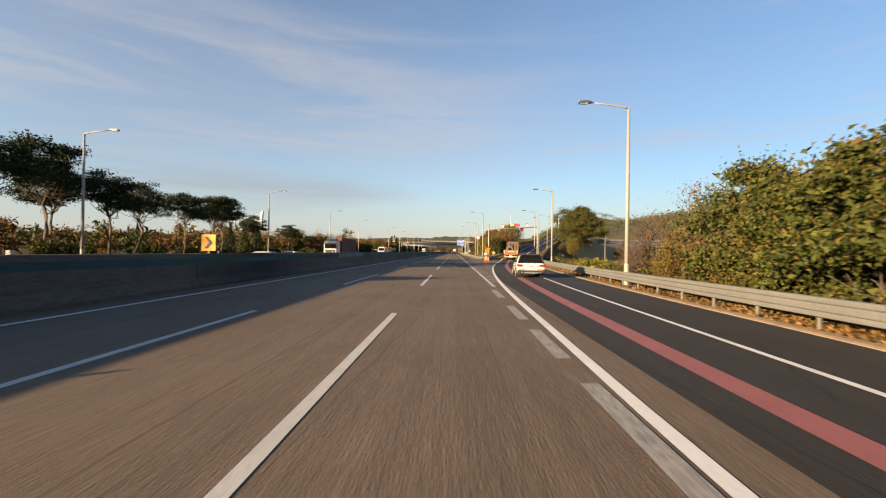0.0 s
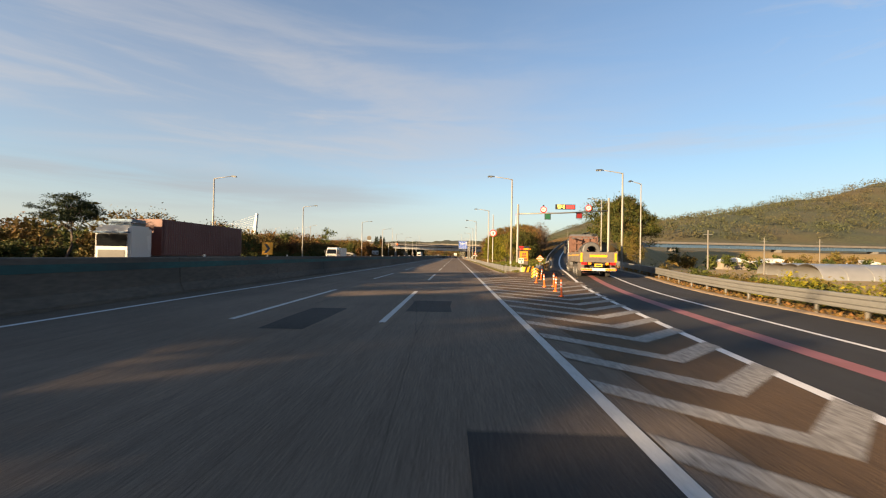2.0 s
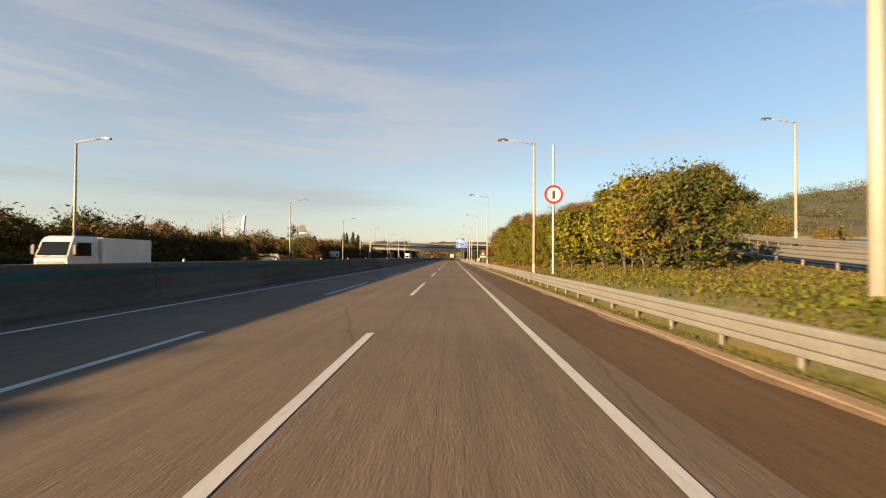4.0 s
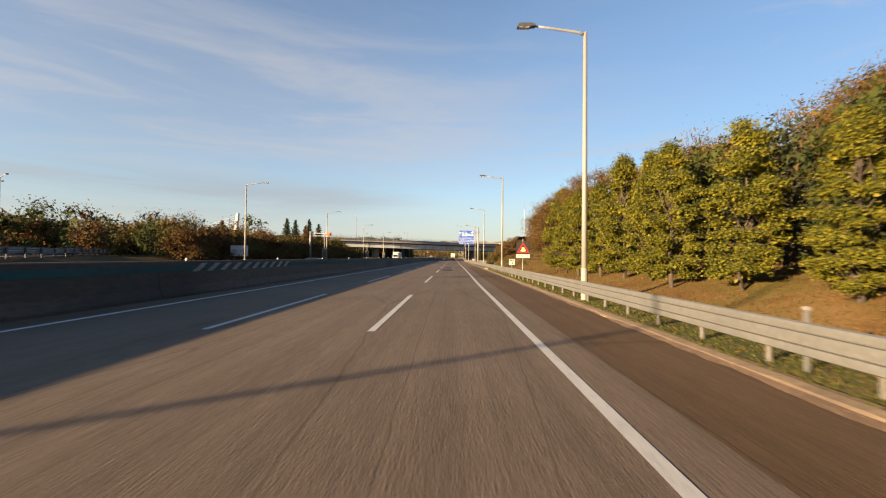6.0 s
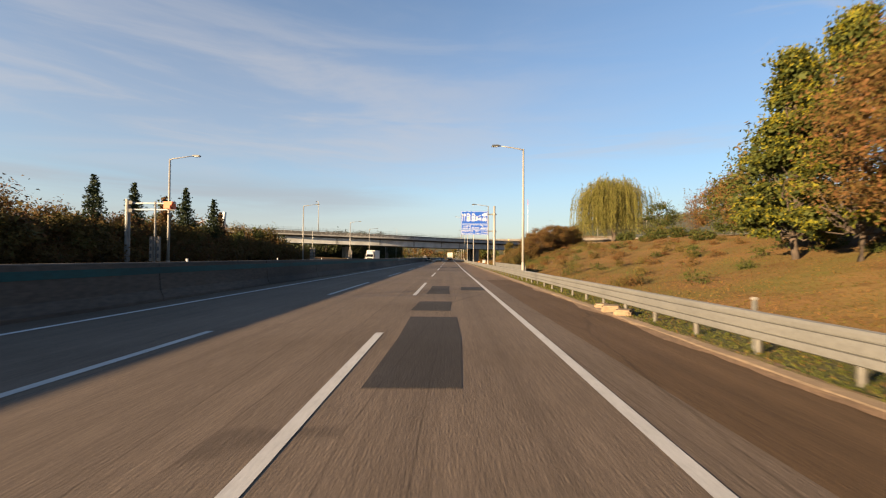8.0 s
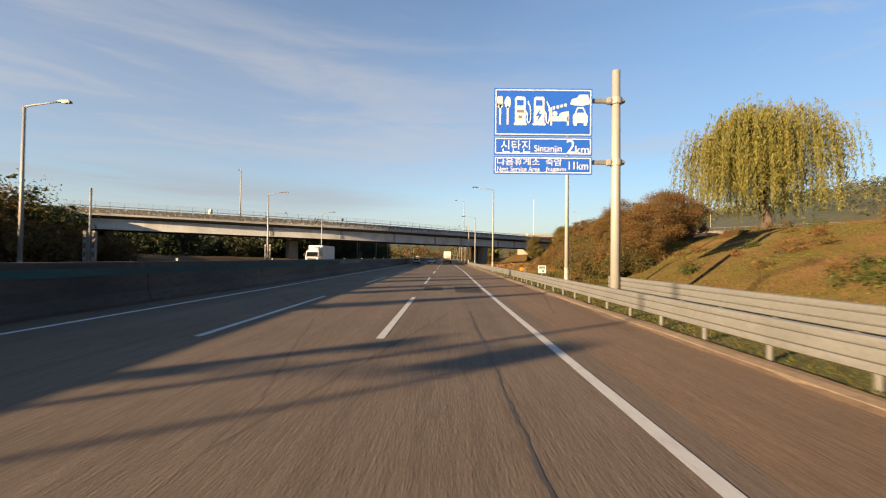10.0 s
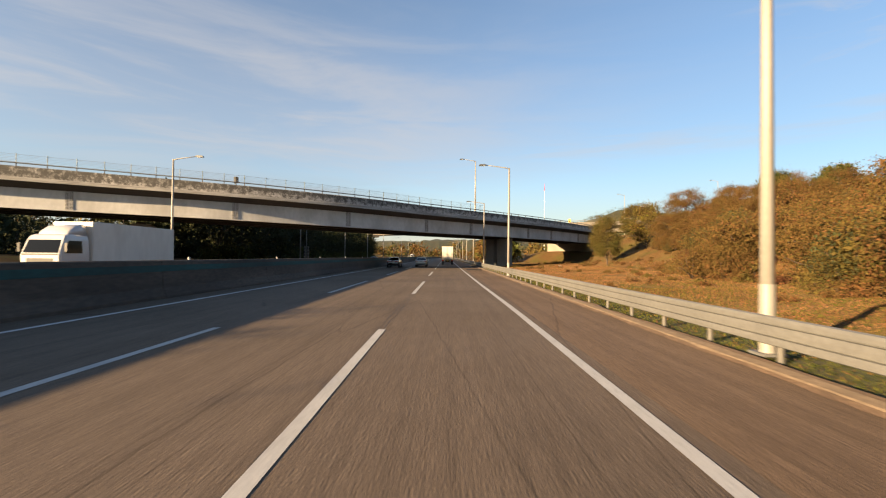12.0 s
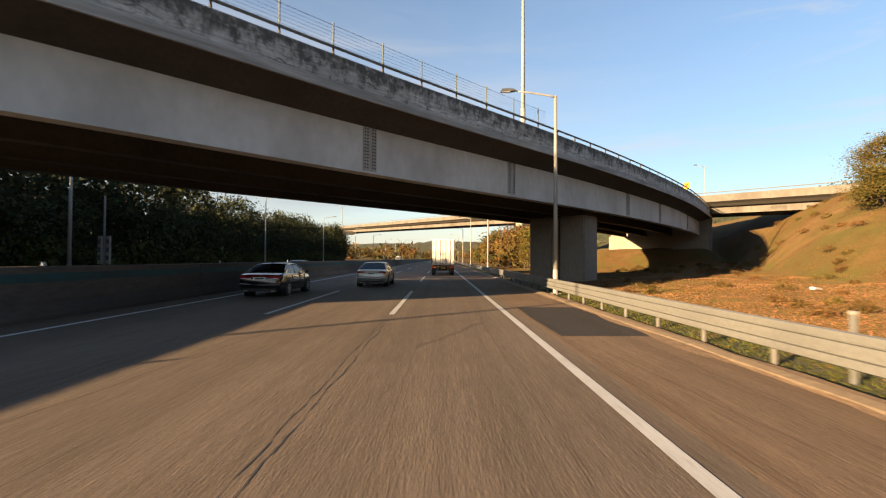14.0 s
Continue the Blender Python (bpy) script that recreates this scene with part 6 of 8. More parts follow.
for t in LIME + LIME_F + CONIC + RUST + RUST_F + GREEN + GREEN_F + DARK + BUSH_F + OLIVE + BARE + BUSH + BUSHO + BUSHG + PINES + CONE + [RCONE, SMALL]:
    drop(t)

# ---- signs and road furniture ----
def words(text, size, material, parent, m, name="lettering", stretch=1.0):
    """Flat lettering in the built-in font."""
    cu = bpy.data.curves.new("text", "FONT")
    cu.body, cu.size, cu.align_x, cu.align_y, cu.extrude = text, size, "CENTER", "CENTER", 0.003
    tmp = new("text", cu)
    dg = bpy.context.evaluated_depsgraph_get()
    me = bpy.data.meshes.new_from_object(tmp.evaluated_get(dg))
    bpy.data.objects.remove(tmp)
    me.name = name
    me.materials.clear()
    me.materials.append(material)
    ob = new(name, me)
    ob.parent = parent
    ob.matrix_basis = m @ Matrix.Rotation(radians(90), 4, "X") @ Matrix.Diagonal((stretch, 1, 1, 1))
    return ob


def plate(name, x0, x1, z0, z1, y, material, parent, label="", thick=0.03, bevel=0.0):
    """A flat panel facing back along the road, its face at y."""
    return part(name, boxed(x0, x1, y, y + thick, z0, z1, bevel=bevel), material, parent, label)


def disc(name, x, z, r, y, material, parent, label="", thick=0.03, sides=28):
    return part(name, tubed((x, y + thick, z), (x, y, z), r, sides=sides), material, parent, label)


def service_sign():
    t = thing("road_sign", pose(6.66, 272.7, -0.29), "large blue service-area sign on a thick cantilever post", "road sign")
    bm = bmesh.new()
    pipe(bm, [(0, 0, -0.1), (0, 0, 5), (0, 0, 10)], [0.20, 0.19, 0.16], 14)
    part("post", bm, M["lamp"], t, smooth=True)
    for z in (6.1, 8.7):
        part("bracket_arm", boxed(-1.4, 0.35, -0.06, 0.06, z - 0.09, z + 0.09, bevel=0.02), M["galv"], t)
        cl = part("clamp", tubed((0, 0, z - 0.13), (0, 0, z + 0.13), 0.235, sides=14), M["lamp"], t)
        part("clamp_bolt", tubed((-0.34, -0.1, z), (0.34, -0.1, z), 0.05, sides=8), M["galv"], cl)
        part("clamp_plate", boxed(-0.42, -0.22, -0.16, 0.1, z - 0.13, z + 0.13, bevel=0.03), M["lamp"], cl)
    x0, x1 = -5.15, -1.05
    for z0, z1 in ((7.15, 9.15), (6.35, 7.1), (5.55, 6.30)):
        b = plate("panel", x0, x1, z0, z1, -0.16, M["blue"], t)
        for a in ((x0 + .05, x1 - .05, z1 - .09, z1 - .05), (x0 + .05, x1 - .05, z0 + .05, z0 + .09), (x0 + .05, x0 + .09, z0 + .09, z1 - .09), (x1 - .09, x1 - .05, z0 + .09, z1 - .09)):
            plate("border", *a, -0.166, M["sign_white"], b, thick=0.005)
    y = -0.168
    for text, a, b, lo, hi in (("신탄진", -4.85, -3.63, 6.45, 6.96), ("Sintanjin", -3.46, -2.32, 6.41, 6.77), ("2", -2.12, -1.77, 6.43, 7.01), ("km", -1.75, -1.18, 6.44, 6.76),
                               ("다음휴게소", -5.0, -3.23, 5.91, 6.22), ("죽암", -2.98, -2.31, 5.91, 6.22), ("11km", -2.02, -1.22, 5.76, 6.08), ("Next Service Area", -5.0, -3.23, 5.66, 5.86), ("Jugam", -3.0, -2.14, 5.64, 5.86)):
        word = words(text, 0.4, M["sign_white"], t, Matrix.Identity(4))
        xs, ys = [v.co.x for v in word.data.vertices], [v.co.y for v in word.data.vertices]
        kx, kz = (b - a) / (max(xs) - min(xs)), (hi - lo) / (max(ys) - min(ys))
        word.matrix_basis = Matrix.Translation((a - min(xs) * kx, y, lo - min(ys) * kz)) @ Matrix.Rotation(radians(90), 4, "X") @ Matrix.Diagonal((kx, kz, 1, 1))
    # pictograms: cutlery, pump, charging pump, bed, car
    W = M["sign_white"]
    bm = bmesh.new()
    box(bm, -4.94, -4.86, y, y + 0.006, 7.62, 8.45)
    for u in (-5.0, -4.92, -4.84):
        box(bm, u - 0.02, u + 0.035, y, y + 0.006, 8.4, 8.8)
    prism(bm, [(-5.02, 8.5), (-5.02, 8.4), (-4.95, 8.3), (-4.85, 8.3), (-4.78, 8.4), (-4.78, 8.5)], y, y + 0.006)
    part("fork_symbol", bm, W, t)
    bm = bmesh.new()
    box(bm, -4.62, -4.55, y, y + 0.006, 7.62, 8.4)
    prism(bm, [(-4.585 + 0.13 * math.sin(a), 8.55 + 0.25 * math.cos(a)) for a in [2 * math.pi * i / 16 for i in range(16)]], y, y + 0.006)
    part("spoon_symbol", bm, W, t)
    for ux, nm in ((-4.06, "pump_symbol"), (-3.27, "charger_symbol")):
        bm = bmesh.new()
        prism(bm, [(ux - 0.27, 7.6), (ux + 0.27, 7.6), (ux + 0.27, 7.68), (ux + 0.22, 7.70), (ux + 0.22, 8.72), (ux + 0.16, 8.8), (ux - 0.16, 8.8), (ux - 0.22, 8.72), (ux - 0.22, 7.70), (ux - 0.27, 7.68)], y, y + 0.006)
        pipe(bm, [(ux + 0.22, y, 8.2), (ux + 0.30, y, 8.1), (ux + 0.31, y, 7.75), (ux + 0.38, y, 7.68), (ux + 0.43, y, 7.8), (ux + 0.43, y, 8.35), (ux + 0.33, y, 8.6)], 0.028, 4)
        pp = part(nm, bm, W, t)
        plate("pump_window", ux - 0.14, ux + 0.14, 8.42, 8.66, y - 0.004, M["blue"], pp, thick=0.003)
        if nm == "charger_symbol":
            bm = bmesh.new()
            prism(bm, [(ux + 0.05, 8.30), (ux - 0.15, 7.98), (ux - 0.02, 7.98), (ux - 0.10, 7.72), (ux + 0.13, 8.08), (ux + 0.0, 8.08)], y - 0.004, y - 0.001)
            part("flash", bm, M["blue"], pp)
        else:
            for z, w in ((8.12, 0.15), (7.88, 0.08)):
                plate("text_bar", ux - w, ux + w, z, z + 0.13, y - 0.004, M["galv"], pp, thick=0.003)
    bm = bmesh.new()
    box(bm, -2.80, -2.73, y, y + 0.006, 7.6, 8.35)
    box(bm, -2.73, -2.05, y, y + 0.006, 7.78, 7.98)
    box(bm, -2.10, -2.03, y, y + 0.006, 7.6, 8.2)
    prism(bm, [(-2.45, 7.98), (-2.40, 8.12), (-2.12, 8.2), (-2.10, 7.98)], y, y + 0.006)
    prism(bm, [(-2.60 + 0.10 * math.sin(a), 8.10 + 0.10 * math.cos(a)) for a in [2 * math.pi * i / 14 for i in range(14)]], y, y + 0.006)
    for i in range(4):
        box(bm, -2.70 + 0.16 * i, -2.60 + 0.16 * i, y, y + 0.006, 8.28 + 0.04 * i, 8.40 + 0.04 * i)
    part("bed_symbol", bm, W, t)
    bm = bmesh.new()
    prism(bm, [(-1.86, 7.72), (-1.86, 8.02), (-1.78, 8.12), (-1.68, 8.38), (-1.42, 8.38), (-1.32, 8.12), (-1.24, 8.02), (-1.24, 7.72)], y, y + 0.006)
    box(bm, -1.82, -1.70, y, y + 0.006, 7.6, 7.72)
    box(bm, -1.40, -1.28, y, y + 0.006, 7.6, 7.72)
    cs = part("car_symbol", bm, W, t)
    bm = bmesh.new()
    prism(bm, [(-1.72, 8.14), (-1.65, 8.32), (-1.45, 8.32), (-1.38, 8.14)], y - 0.004, y - 0.001)
    part("windscreen", bm, M["blue"], cs)
    bm = bmesh.new()
    prism(bm, [(-1.98, 8.5), (-1.90, 8.72), (-1.70, 8.76), (-1.6, 8.9), (-1.25, 8.9), (-1.18, 8.72), (-1.16, 8.52), (-1.4, 8.45), (-1.8, 8.45)], y, y + 0.006)
    part("tow_symbol", bm, W, t)
    return t


service_sign()


def lane_gantry():
    t = thing("sign_gantry", pose(0, 112.0, 0), "slim steel sign gantry across the exit ramp", "gantry")
    for x, z, base in ((8.25, 8.7, 0.2), (20.2, 9.7, 0.3)):
        bm = bmesh.new()
        pipe(bm, [(x, 0, base - 0.4), (x, 0, z)], [0.17, 0.13], 12)
        part("post", bm, M["lamp"], t, smooth=True)
    bm = bmesh.new()
    pipe(bm, [(8.25, 0, 7.45), (14, 0, 7.65), (20.2, 0, 8.05)], 0.09, 8)
    part("beam", bm, M["galv"], t, smooth=True)
    for x, z in ((11.6, 8.05), (17.5, 8.35)):
        s = disc("speed_sign", x, z, 0.43, -0.14, M["red"], t, "round speed limit sign with a red ring")
        disc("speed_face", x, z, 0.32, -0.146, M["sign_white"], s, thick=0.01)
        words("80" if x < 14 else "50", 0.34, M["bar"], s, pose(x, -0.152, z))
        plate("flasher", x - 0.09, x + 0.09, z + 0.46, z + 0.62, -0.1, M["black"], s, thick=0.1)
    d = plate("display", 13.15, 15.75, 8.12, 8.78, -0.20, M["black"], t, "black message display with amber and red characters", thick=0.18, bevel=0.02)
    words("절대", 0.56, M["vms_amber"], d, pose(13.85, -0.206, 8.44))
    bm = bmesh.new()
    for i in range(4):
        box(bm, 14.55 + i * 0.28, 14.55 + i * 0.28 + 0.20, -0.207, -0.203, 8.22, 8.68)
    part("display_block", bm, M["vms_red"], d)
    for x, mm, z in ((12.15, "green", 6.75), (16.3, "red", 6.95)):
        q = plate("lane_signal", x - 0.40, x + 0.40, z, z + 0.78, -0.16, M["black"], t, "square lane signal", thick=0.14, bevel=0.02)
        plate("signal_face", x - 0.32, x + 0.32, z + 0.07, z + 0.71, -0.166, M["signal_" + mm], q, thick=0.004)
        part("hanger", tubed((x, 0, z + 0.7), (x, 0, 7.75), 0.04, sides=6), M["galv"], q)
    return t


lane_gantry()


def small_sign(x, y, z, label, w=0.5, h=0.5):
    t = thing("distance_sign", pose(x, y, ground_z(x, y)), label, "road sign", group="distance signs")
    g = ground_z(x, y)
    part("post", tubed((0, 0, -0.2), (0, 0, z - g + h / 2), 0.035, sides=8), M["galv"], t)
    p = plate("panel", -w / 2, w / 2, z - g - h / 2, z - g + h / 2, -0.06, M["sign_white"], t, thick=0.02)
    for i in range(3):
        plate("digit_bar", -0.20 + 0.135 * i, -0.10 + 0.135 * i, z - g + 0.04, z - g + h / 2 - 0.05, -0.064, M["green"], p, thick=0.004)
    plate("rule_line", -0.20, 0.20, z - g - 0.005, z - g + 0.01, -0.064, M["green"], p, thick=0.004)
    plate("digit_bar", 0.0, 0.11, z - g - h / 2 + 0.05, z - g - 0.04, -0.064, M["green"], p, thick=0.004)
    return t


for x, y in ((6.35, 95.6), (5.25, 192.9), (5.9, 283.5)):
    small_sign(x, y, 1.35 if y < 250 else 1.05, "white and green distance sign on a thin post")


def warning_sign():
    g = ground_z(6.15, 192.5)
    t = thing("warning_sign", pose(6.15, 192.5, 0), "black illuminated fog warning triangle with a solar panel", "warning sign")
    part("post", tubed((0, 0, g - 0.2), (0, 0, 3.4), 0.05, sides=10), M["galv"], t)
    b = plate("panel", -0.56, 0.56, 2.05, 3.12, -0.14, M["black"], t, thick=0.1, bevel=0.015)
    for r, mm, off in ((0.56, "red", 0.146), (0.42, "black", 0.150)):
        bm = bmesh.new()
        prism(bm, [(-r * 0.95, 2.5 - r * 0.58), (r * 0.95, 2.5 - r * 0.58), (0, 2.5 + r * 1.02)], -off, -off + 0.004)
        part("triangle", bm, M[mm], b)
    plate("display_block", -0.20, 0.20, 2.30, 2.42, -0.154, M["vms_amber"], b, thick=0.003)
    plate("display_block", -0.10, 0.10, 2.48, 2.60, -0.154, M["vms_amber"], b, thick=0.003)
    p = plate("text_plate", -0.58, 0.58, 1.73, 2.03, -0.11, M["sign_white"], t, "white plate with dark lettering", thick=0.02)
    words("안개지역", 0.24, M["bar"], p, pose(0, -0.114, 1.88))
    part("solar_panel", boxed(-0.28, 0.28, -0.2, 0.2, -0.015, 0.015), M["glass"], t, where=pose(-0.15, -0.05, 3.42, -35, 0, 0))
    return t


warning_sign()


def round_sign():
    t = thing("round_sign", pose(6.7, 133.0, 0), "round red-ringed prohibition sign on a tall post", "road sign")
    part("post", tubed((0, 0, -0.2), (0, 0, 9.2), 0.09, 0.07, sides=10), M["lamp"], t)
    s = disc("sign_face", 0, 5.9, 0.62, -0.14, M["red"], t)
    disc("sign_white", 0, 5.9, 0.46, -0.146, M["sign_white"], s, thick=0.008)
    plate("symbol_bar", -0.10, 0.10, 5.6, 6.15, -0.152, M["bar"], s, thick=0.004)
    return t


round_sign()


def chevron_board(y):
    t = thing("chevron_board", pose(-11.4, y, 1.46), "yellow board with a black arrowhead on the barrier", "road sign", group="chevron boards on the barrier")
    part("bracket", boxed(-0.04, 0.04, -0.03, 0.03, 0, 0.35), M["galv"], t)
    b = plate("panel", -0.33, 0.33, 0.12, 0.86, -0.06, M["yellow"], t, thick=0.025, bevel=0.01)
    bm = bmesh.new()
    prism(bm, [(-0.20, 0.22), (-0.02, 0.22), (0.20, 0.49), (-0.02, 0.76), (-0.20, 0.76), (0.02, 0.49)], -0.066, -0.061)
    part("arrow", bm, M["bar"], b)
    return t


for y in (21.3, 79.0):
    chevron_board(y)


def gore_works():
    # crash cushion
    t = thing("crash_cushion", pose(5.80, 84.45, 0.17, 0, 0, -12.2), "ribbed steel crash cushion with a yellow and black nose", "crash cushion")
    prof = [(-0.39, 0.03), (-0.39, 0.17), (-0.33, 0.19), (-0.33, 0.21), (-0.39, 0.23), (-0.39, 0.36), (-0.33, 0.38), (-0.33, 0.40), (-0.39, 0.42), (-0.39, 0.52), (-0.355, 0.63), (-0.27, 0.71), (-0.14, 0.755), (0.14, 0.755), (0.27, 0.71),
            (0.355, 0.63), (0.39, 0.52), (0.39, 0.42), (0.33, 0.40), (0.33, 0.38), (0.39, 0.36), (0.39, 0.23), (0.33, 0.21), (0.33, 0.19), (0.39, 0.17), (0.39, 0.03)]
    for k in range(4):
        part("cushion_panel", swept([(0, 0.35 + 2.55 * k, 0), (0, 0.35 + 2.55 * k + 2.57, 0)], [(a * (0.78 + 0.03 * k), b * (1 + 0.012 * k)) for a, b in prof]), M["galv"], t)
    bm = bmesh.new()
    pipe(bm, [(0, 0.33, z) for z in (0.02, 0.55, 0.68, 0.76, 0.79)], [0.31, 0.31, 0.29, 0.22, 0.10], 24)
    n = part("nose", bm, M["black"], t, "rounded nose with chevrons")
    for k in range(3):
        bm = bmesh.new()
        for side in (-1, 1):
            for i in range(6):
                a0, a1 = side * i * 0.22, side * (i + 1) * 0.22
                z0, z1 = 0.33 + 0.235 * k - 0.042 * i, 0.33 + 0.235 * k - 0.042 * (i + 1)
                P = lambda a, z: ((0.318 - 0.26 * max(0, z - 0.56)) * math.sin(a), 0.33 - (0.318 - 0.2 * max(0, z - 0.56)) * math.cos(a), z)
                cut = lambda z: max(0.03, min(0.74, z))
                q = [P(a0, cut(z0 - 0.075)), P(a1, cut(z1 - 0.075)), P(a1, cut(z1 + 0.06)), P(a0, cut(z0 + 0.06))]
                if q[3][2] - q[0][2] < 0.005 or q[2][2] - q[1][2] < 0.005:
                    continue
                f = [bm.verts.new(p) for p in q]
                bm.faces.new(f if side > 0 else f[::-1])
        part("chevron", bm, M["yellow"], n)
    # striped end of the rail, bent round the nose of the verge
    t = thing("rail_end", Matrix.Identity(4), "guard rail end bent round the verge with yellow and black stripes", "guard rail")
    path = curve_through([(10.4, 101.0, 0.62), (9.7, 98.6, 0.52), (9.0, 96.7, 0.40), (8.2, 95.6, 0.22), (7.1, 94.9, 0.03), (6.15, 95.2, -0.04), (5.6, 97.3, 0.0), (5.28, 100.2, 0)], 6)
    part("rail_beam", swept(path, WBEAM), M["galv"], t)
    def on_rail(u, z):
        i = max(0, min(len(path) - 2, int(u)))
        d = (path[i + 1] - path[i]).normalized()
        p = path[i].lerp(path[i + 1], u - i)
        return (p.x - d.y * 0.088, p.y + d.x * 0.088, p.z + z)
    panel = bmesh.new()
    strip(panel, [on_rail(8 + 0.5 * i, 0.25) for i in range(42)], [on_rail(8 + 0.5 * i, 0.78) for i in range(42)])
    board = part("stripe_board", panel, M["yellow"], t, "yellow board with black slanting stripes")
    for k in range(9):
        u0, lean = 8.4 + 2.2 * k, (1.1 if k < 5 else -0.8)
        if k == 5:
            bm = bmesh.new()
            strip(bm, [(x, y - 0.004, z) for x, y, z in [on_rail(u0 + 0.4 * i, 0.25) for i in range(6)]], [(x, y - 0.004, z) for x, y, z in [on_rail(u0 + 0.4 * i, 0.78) for i in range(6)]])
            part("reflector_patch", bm, M["sign_white"], board)
            continue
        bm = bmesh.new()
        strip(bm, [(x, y - 0.006, z) for x, y, z in [on_rail(u0 + 0.38 * i, 0.255) for i in range(4)]], [(x, y - 0.006, z) for x, y, z in [on_rail(u0 + lean + 0.38 * i, 0.775) for i in range(4)]])
        part("stripe", bm, M["black"], board)
    for p in path[::4]:
        part("rail_post", tubed((p.x + 0.02, p.y + 0.14, p.z - 0.1), (p.x + 0.02, p.y + 0.14, p.z + 0.9), 0.06, sides=8), M["galv"], t)
    # small control booth with an orange face and a lamp bar on its roof
    g = ground_z(6.85, 97.2)
    t = thing("control_booth", pose(6.84, 97.0, 0), "brown metal booth with an orange face and coloured roof lamps", "booth")
    body = part("body", boxed(-0.43, 0.43, 0, 0.68, g - 0.1, 2.36, bevel=0.02), M["booth"], t)
    part("plinth", boxed(-0.52, 0.5, -0.06, 0.74, g - 0.25, g + 0.06, bevel=0.02), M["kerb"], t)
    face = plate("face", -0.41, 0.41, 1.34, 2.31, -0.02, M["orange"], body, "orange face sheet", thick=0.018, bevel=0.006)
    for x in (-0.085, 0.12):
        plate("face_window", x - 0.075, x + 0.075, 1.93, 2.13, -0.026, M["bar"], face, thick=0.004)
    plate("face_label", 0.03, 0.22, 1.72, 1.85, -0.026, M["red"], face, thick=0.004)
    for i in range(5):
        plate("text_bar", -0.26 + 0.12 * i, -0.17 + 0.12 * i, 1.44, 1.60, -0.026, M["bar"], face, thick=0.004)
    for i in range(2):
        plate("text_bar", -0.22 + 0.12 * i, -0.13 + 0.12 * i, 1.71, 1.84, -0.026, M["bar"], face, thick=0.004)
    roof = part("roof", boxed(-0.55, 0.55, -0.14, 0.82, 2.36, 2.42, bevel=0.015), M["black"], t)
    part("roof_box", boxed(-0.5, 0.42, 0.1, 0.7, 2.42, 2.62, bevel=0.02), M["booth"], roof)
    plate("amber_panel", -0.06, 0.46, 2.43, 2.61, -0.08, M["orange"], roof, "amber lettered panel", thick=0.06, bevel=0.01)
    for i in range(4):
        plate("text_bar", 0.0 + 0.11 * i, 0.08 + 0.11 * i, 2.48, 2.57, -0.084, M["yellow"], roof, thick=0.003)
    plate("side_lamp", -0.34, -0.1, 2.44, 2.6, -0.06, M["red"], roof, thick=0.05, bevel=0.02)
    plate("side_lamp", 0.48, 0.68, 2.45, 2.58, -0.02, M["orange"], roof, thick=0.05, bevel=0.02)
    bar = part("lamp_bar", boxed(-0.52, 0.55, 0.02, 0.3, 2.62, 2.67, bevel=0.01), M["black"], roof)
    part("red_lamp", boxed(-0.5, 0.0, 0.0, 0.3, 2.67, 2.80, bevel=0.03), M["red"], bar, "red lamp cover")
    part("blue_lamp", boxed(0.03, 0.53, 0.0, 0.3, 2.67, 2.79, bevel=0.03), M["navy"], bar, "dark blue lamp cover")
    # diamond board of small reflectors on the tail of the cushion
    t = thing("reflector_board", pose(7.95, 94.35, 0.25), "diamond board of orange and white reflectors on a short post", "road sign")
    part("post", tubed((0, 0, -0.3), (0, 0, 1.1), 0.035, sides=8), M["galv"], t)
    part("backing", boxed(-0.25, 0.25, -0.012, 0.012, -0.25, 0.25), M["orange"], t, where=pose(0, 0, 1.35, 0, 45, 0))
    for i in range(4):
        for j in range(4):
            u, v = (i - 1.5) * 0.125, (j - 1.5) * 0.125
            x, z = (u - v) * 0.707, (u + v) * 0.707 + 1.35
            if (i + j) % 2:
                part("reflector", tubed((x, -0.013, z), (x, -0.035, z), 0.055, sides=10), M["sign_white"], t)
            else:
                part("reflector", tubed((x, -0.013, z), (x, -0.035, z), 0.05, sides=10), M["orange_pvc"], t)
    # orange delineator posts
    first = None
    for x, y, lean in ((5.22, 80.9, 5), (5.1, 77.6, -4), (5.68, 77.9, 0), (5.05, 74.6, 3), (4.72, 71.9, -2), (6.0, 83.5, 6)):
        m = pose(x, y, deck_z(x, y), 0, lean, 0)
        if first is None:
            first = thing("delineator_post", m, "orange plastic delineator post with pale bands", "delineator", group="delineator posts on the painted island")
            bm = bmesh.new()
            pipe(bm, [(0, 0, 0), (0, 0, 0.05), (0, 0, 0.06), (0, 0, 0.72), (0, 0, 0.75)], [0.12, 0.11, 0.045, 0.04, 0.02], 10)
            b = part("post", bm, M["orange_pvc"], first, smooth=True)
            for z in (0.42, 0.58):
                part("band", tubed((0, 0, z), (0, 0, z + 0.07), 0.0455, sides=10), M["sign_white"], b)
        else:
            copy_thing(first, m)
    # dirt swept together at the foot of the cushion and the striped rail
    rd = random.Random(14)
    bm = bmesh.new()
    for cx, cy, rx, ry in ((6.1, 83.6, 0.8, 1.0), (6.9, 84.6, 0.9, 1.6), (6.6, 92.6, 1.1, 1.3), (7.4, 93.6, 0.7, 0.9), (5.9, 94.2, 0.8, 0.7), (5.7, 89.5, 0.4, 2.2), (6.2, 87.3, 0.35, 1.8), (7.3, 80.2, 0.7, 1.9), (5.35, 96.8, 0.25, 1.4)):
        rings = []
        wob = [rd.uniform(0.55, 1.15) for i in range(22)]
        for k in (0.0, 0.35, 0.7, 1.0):
            row = []
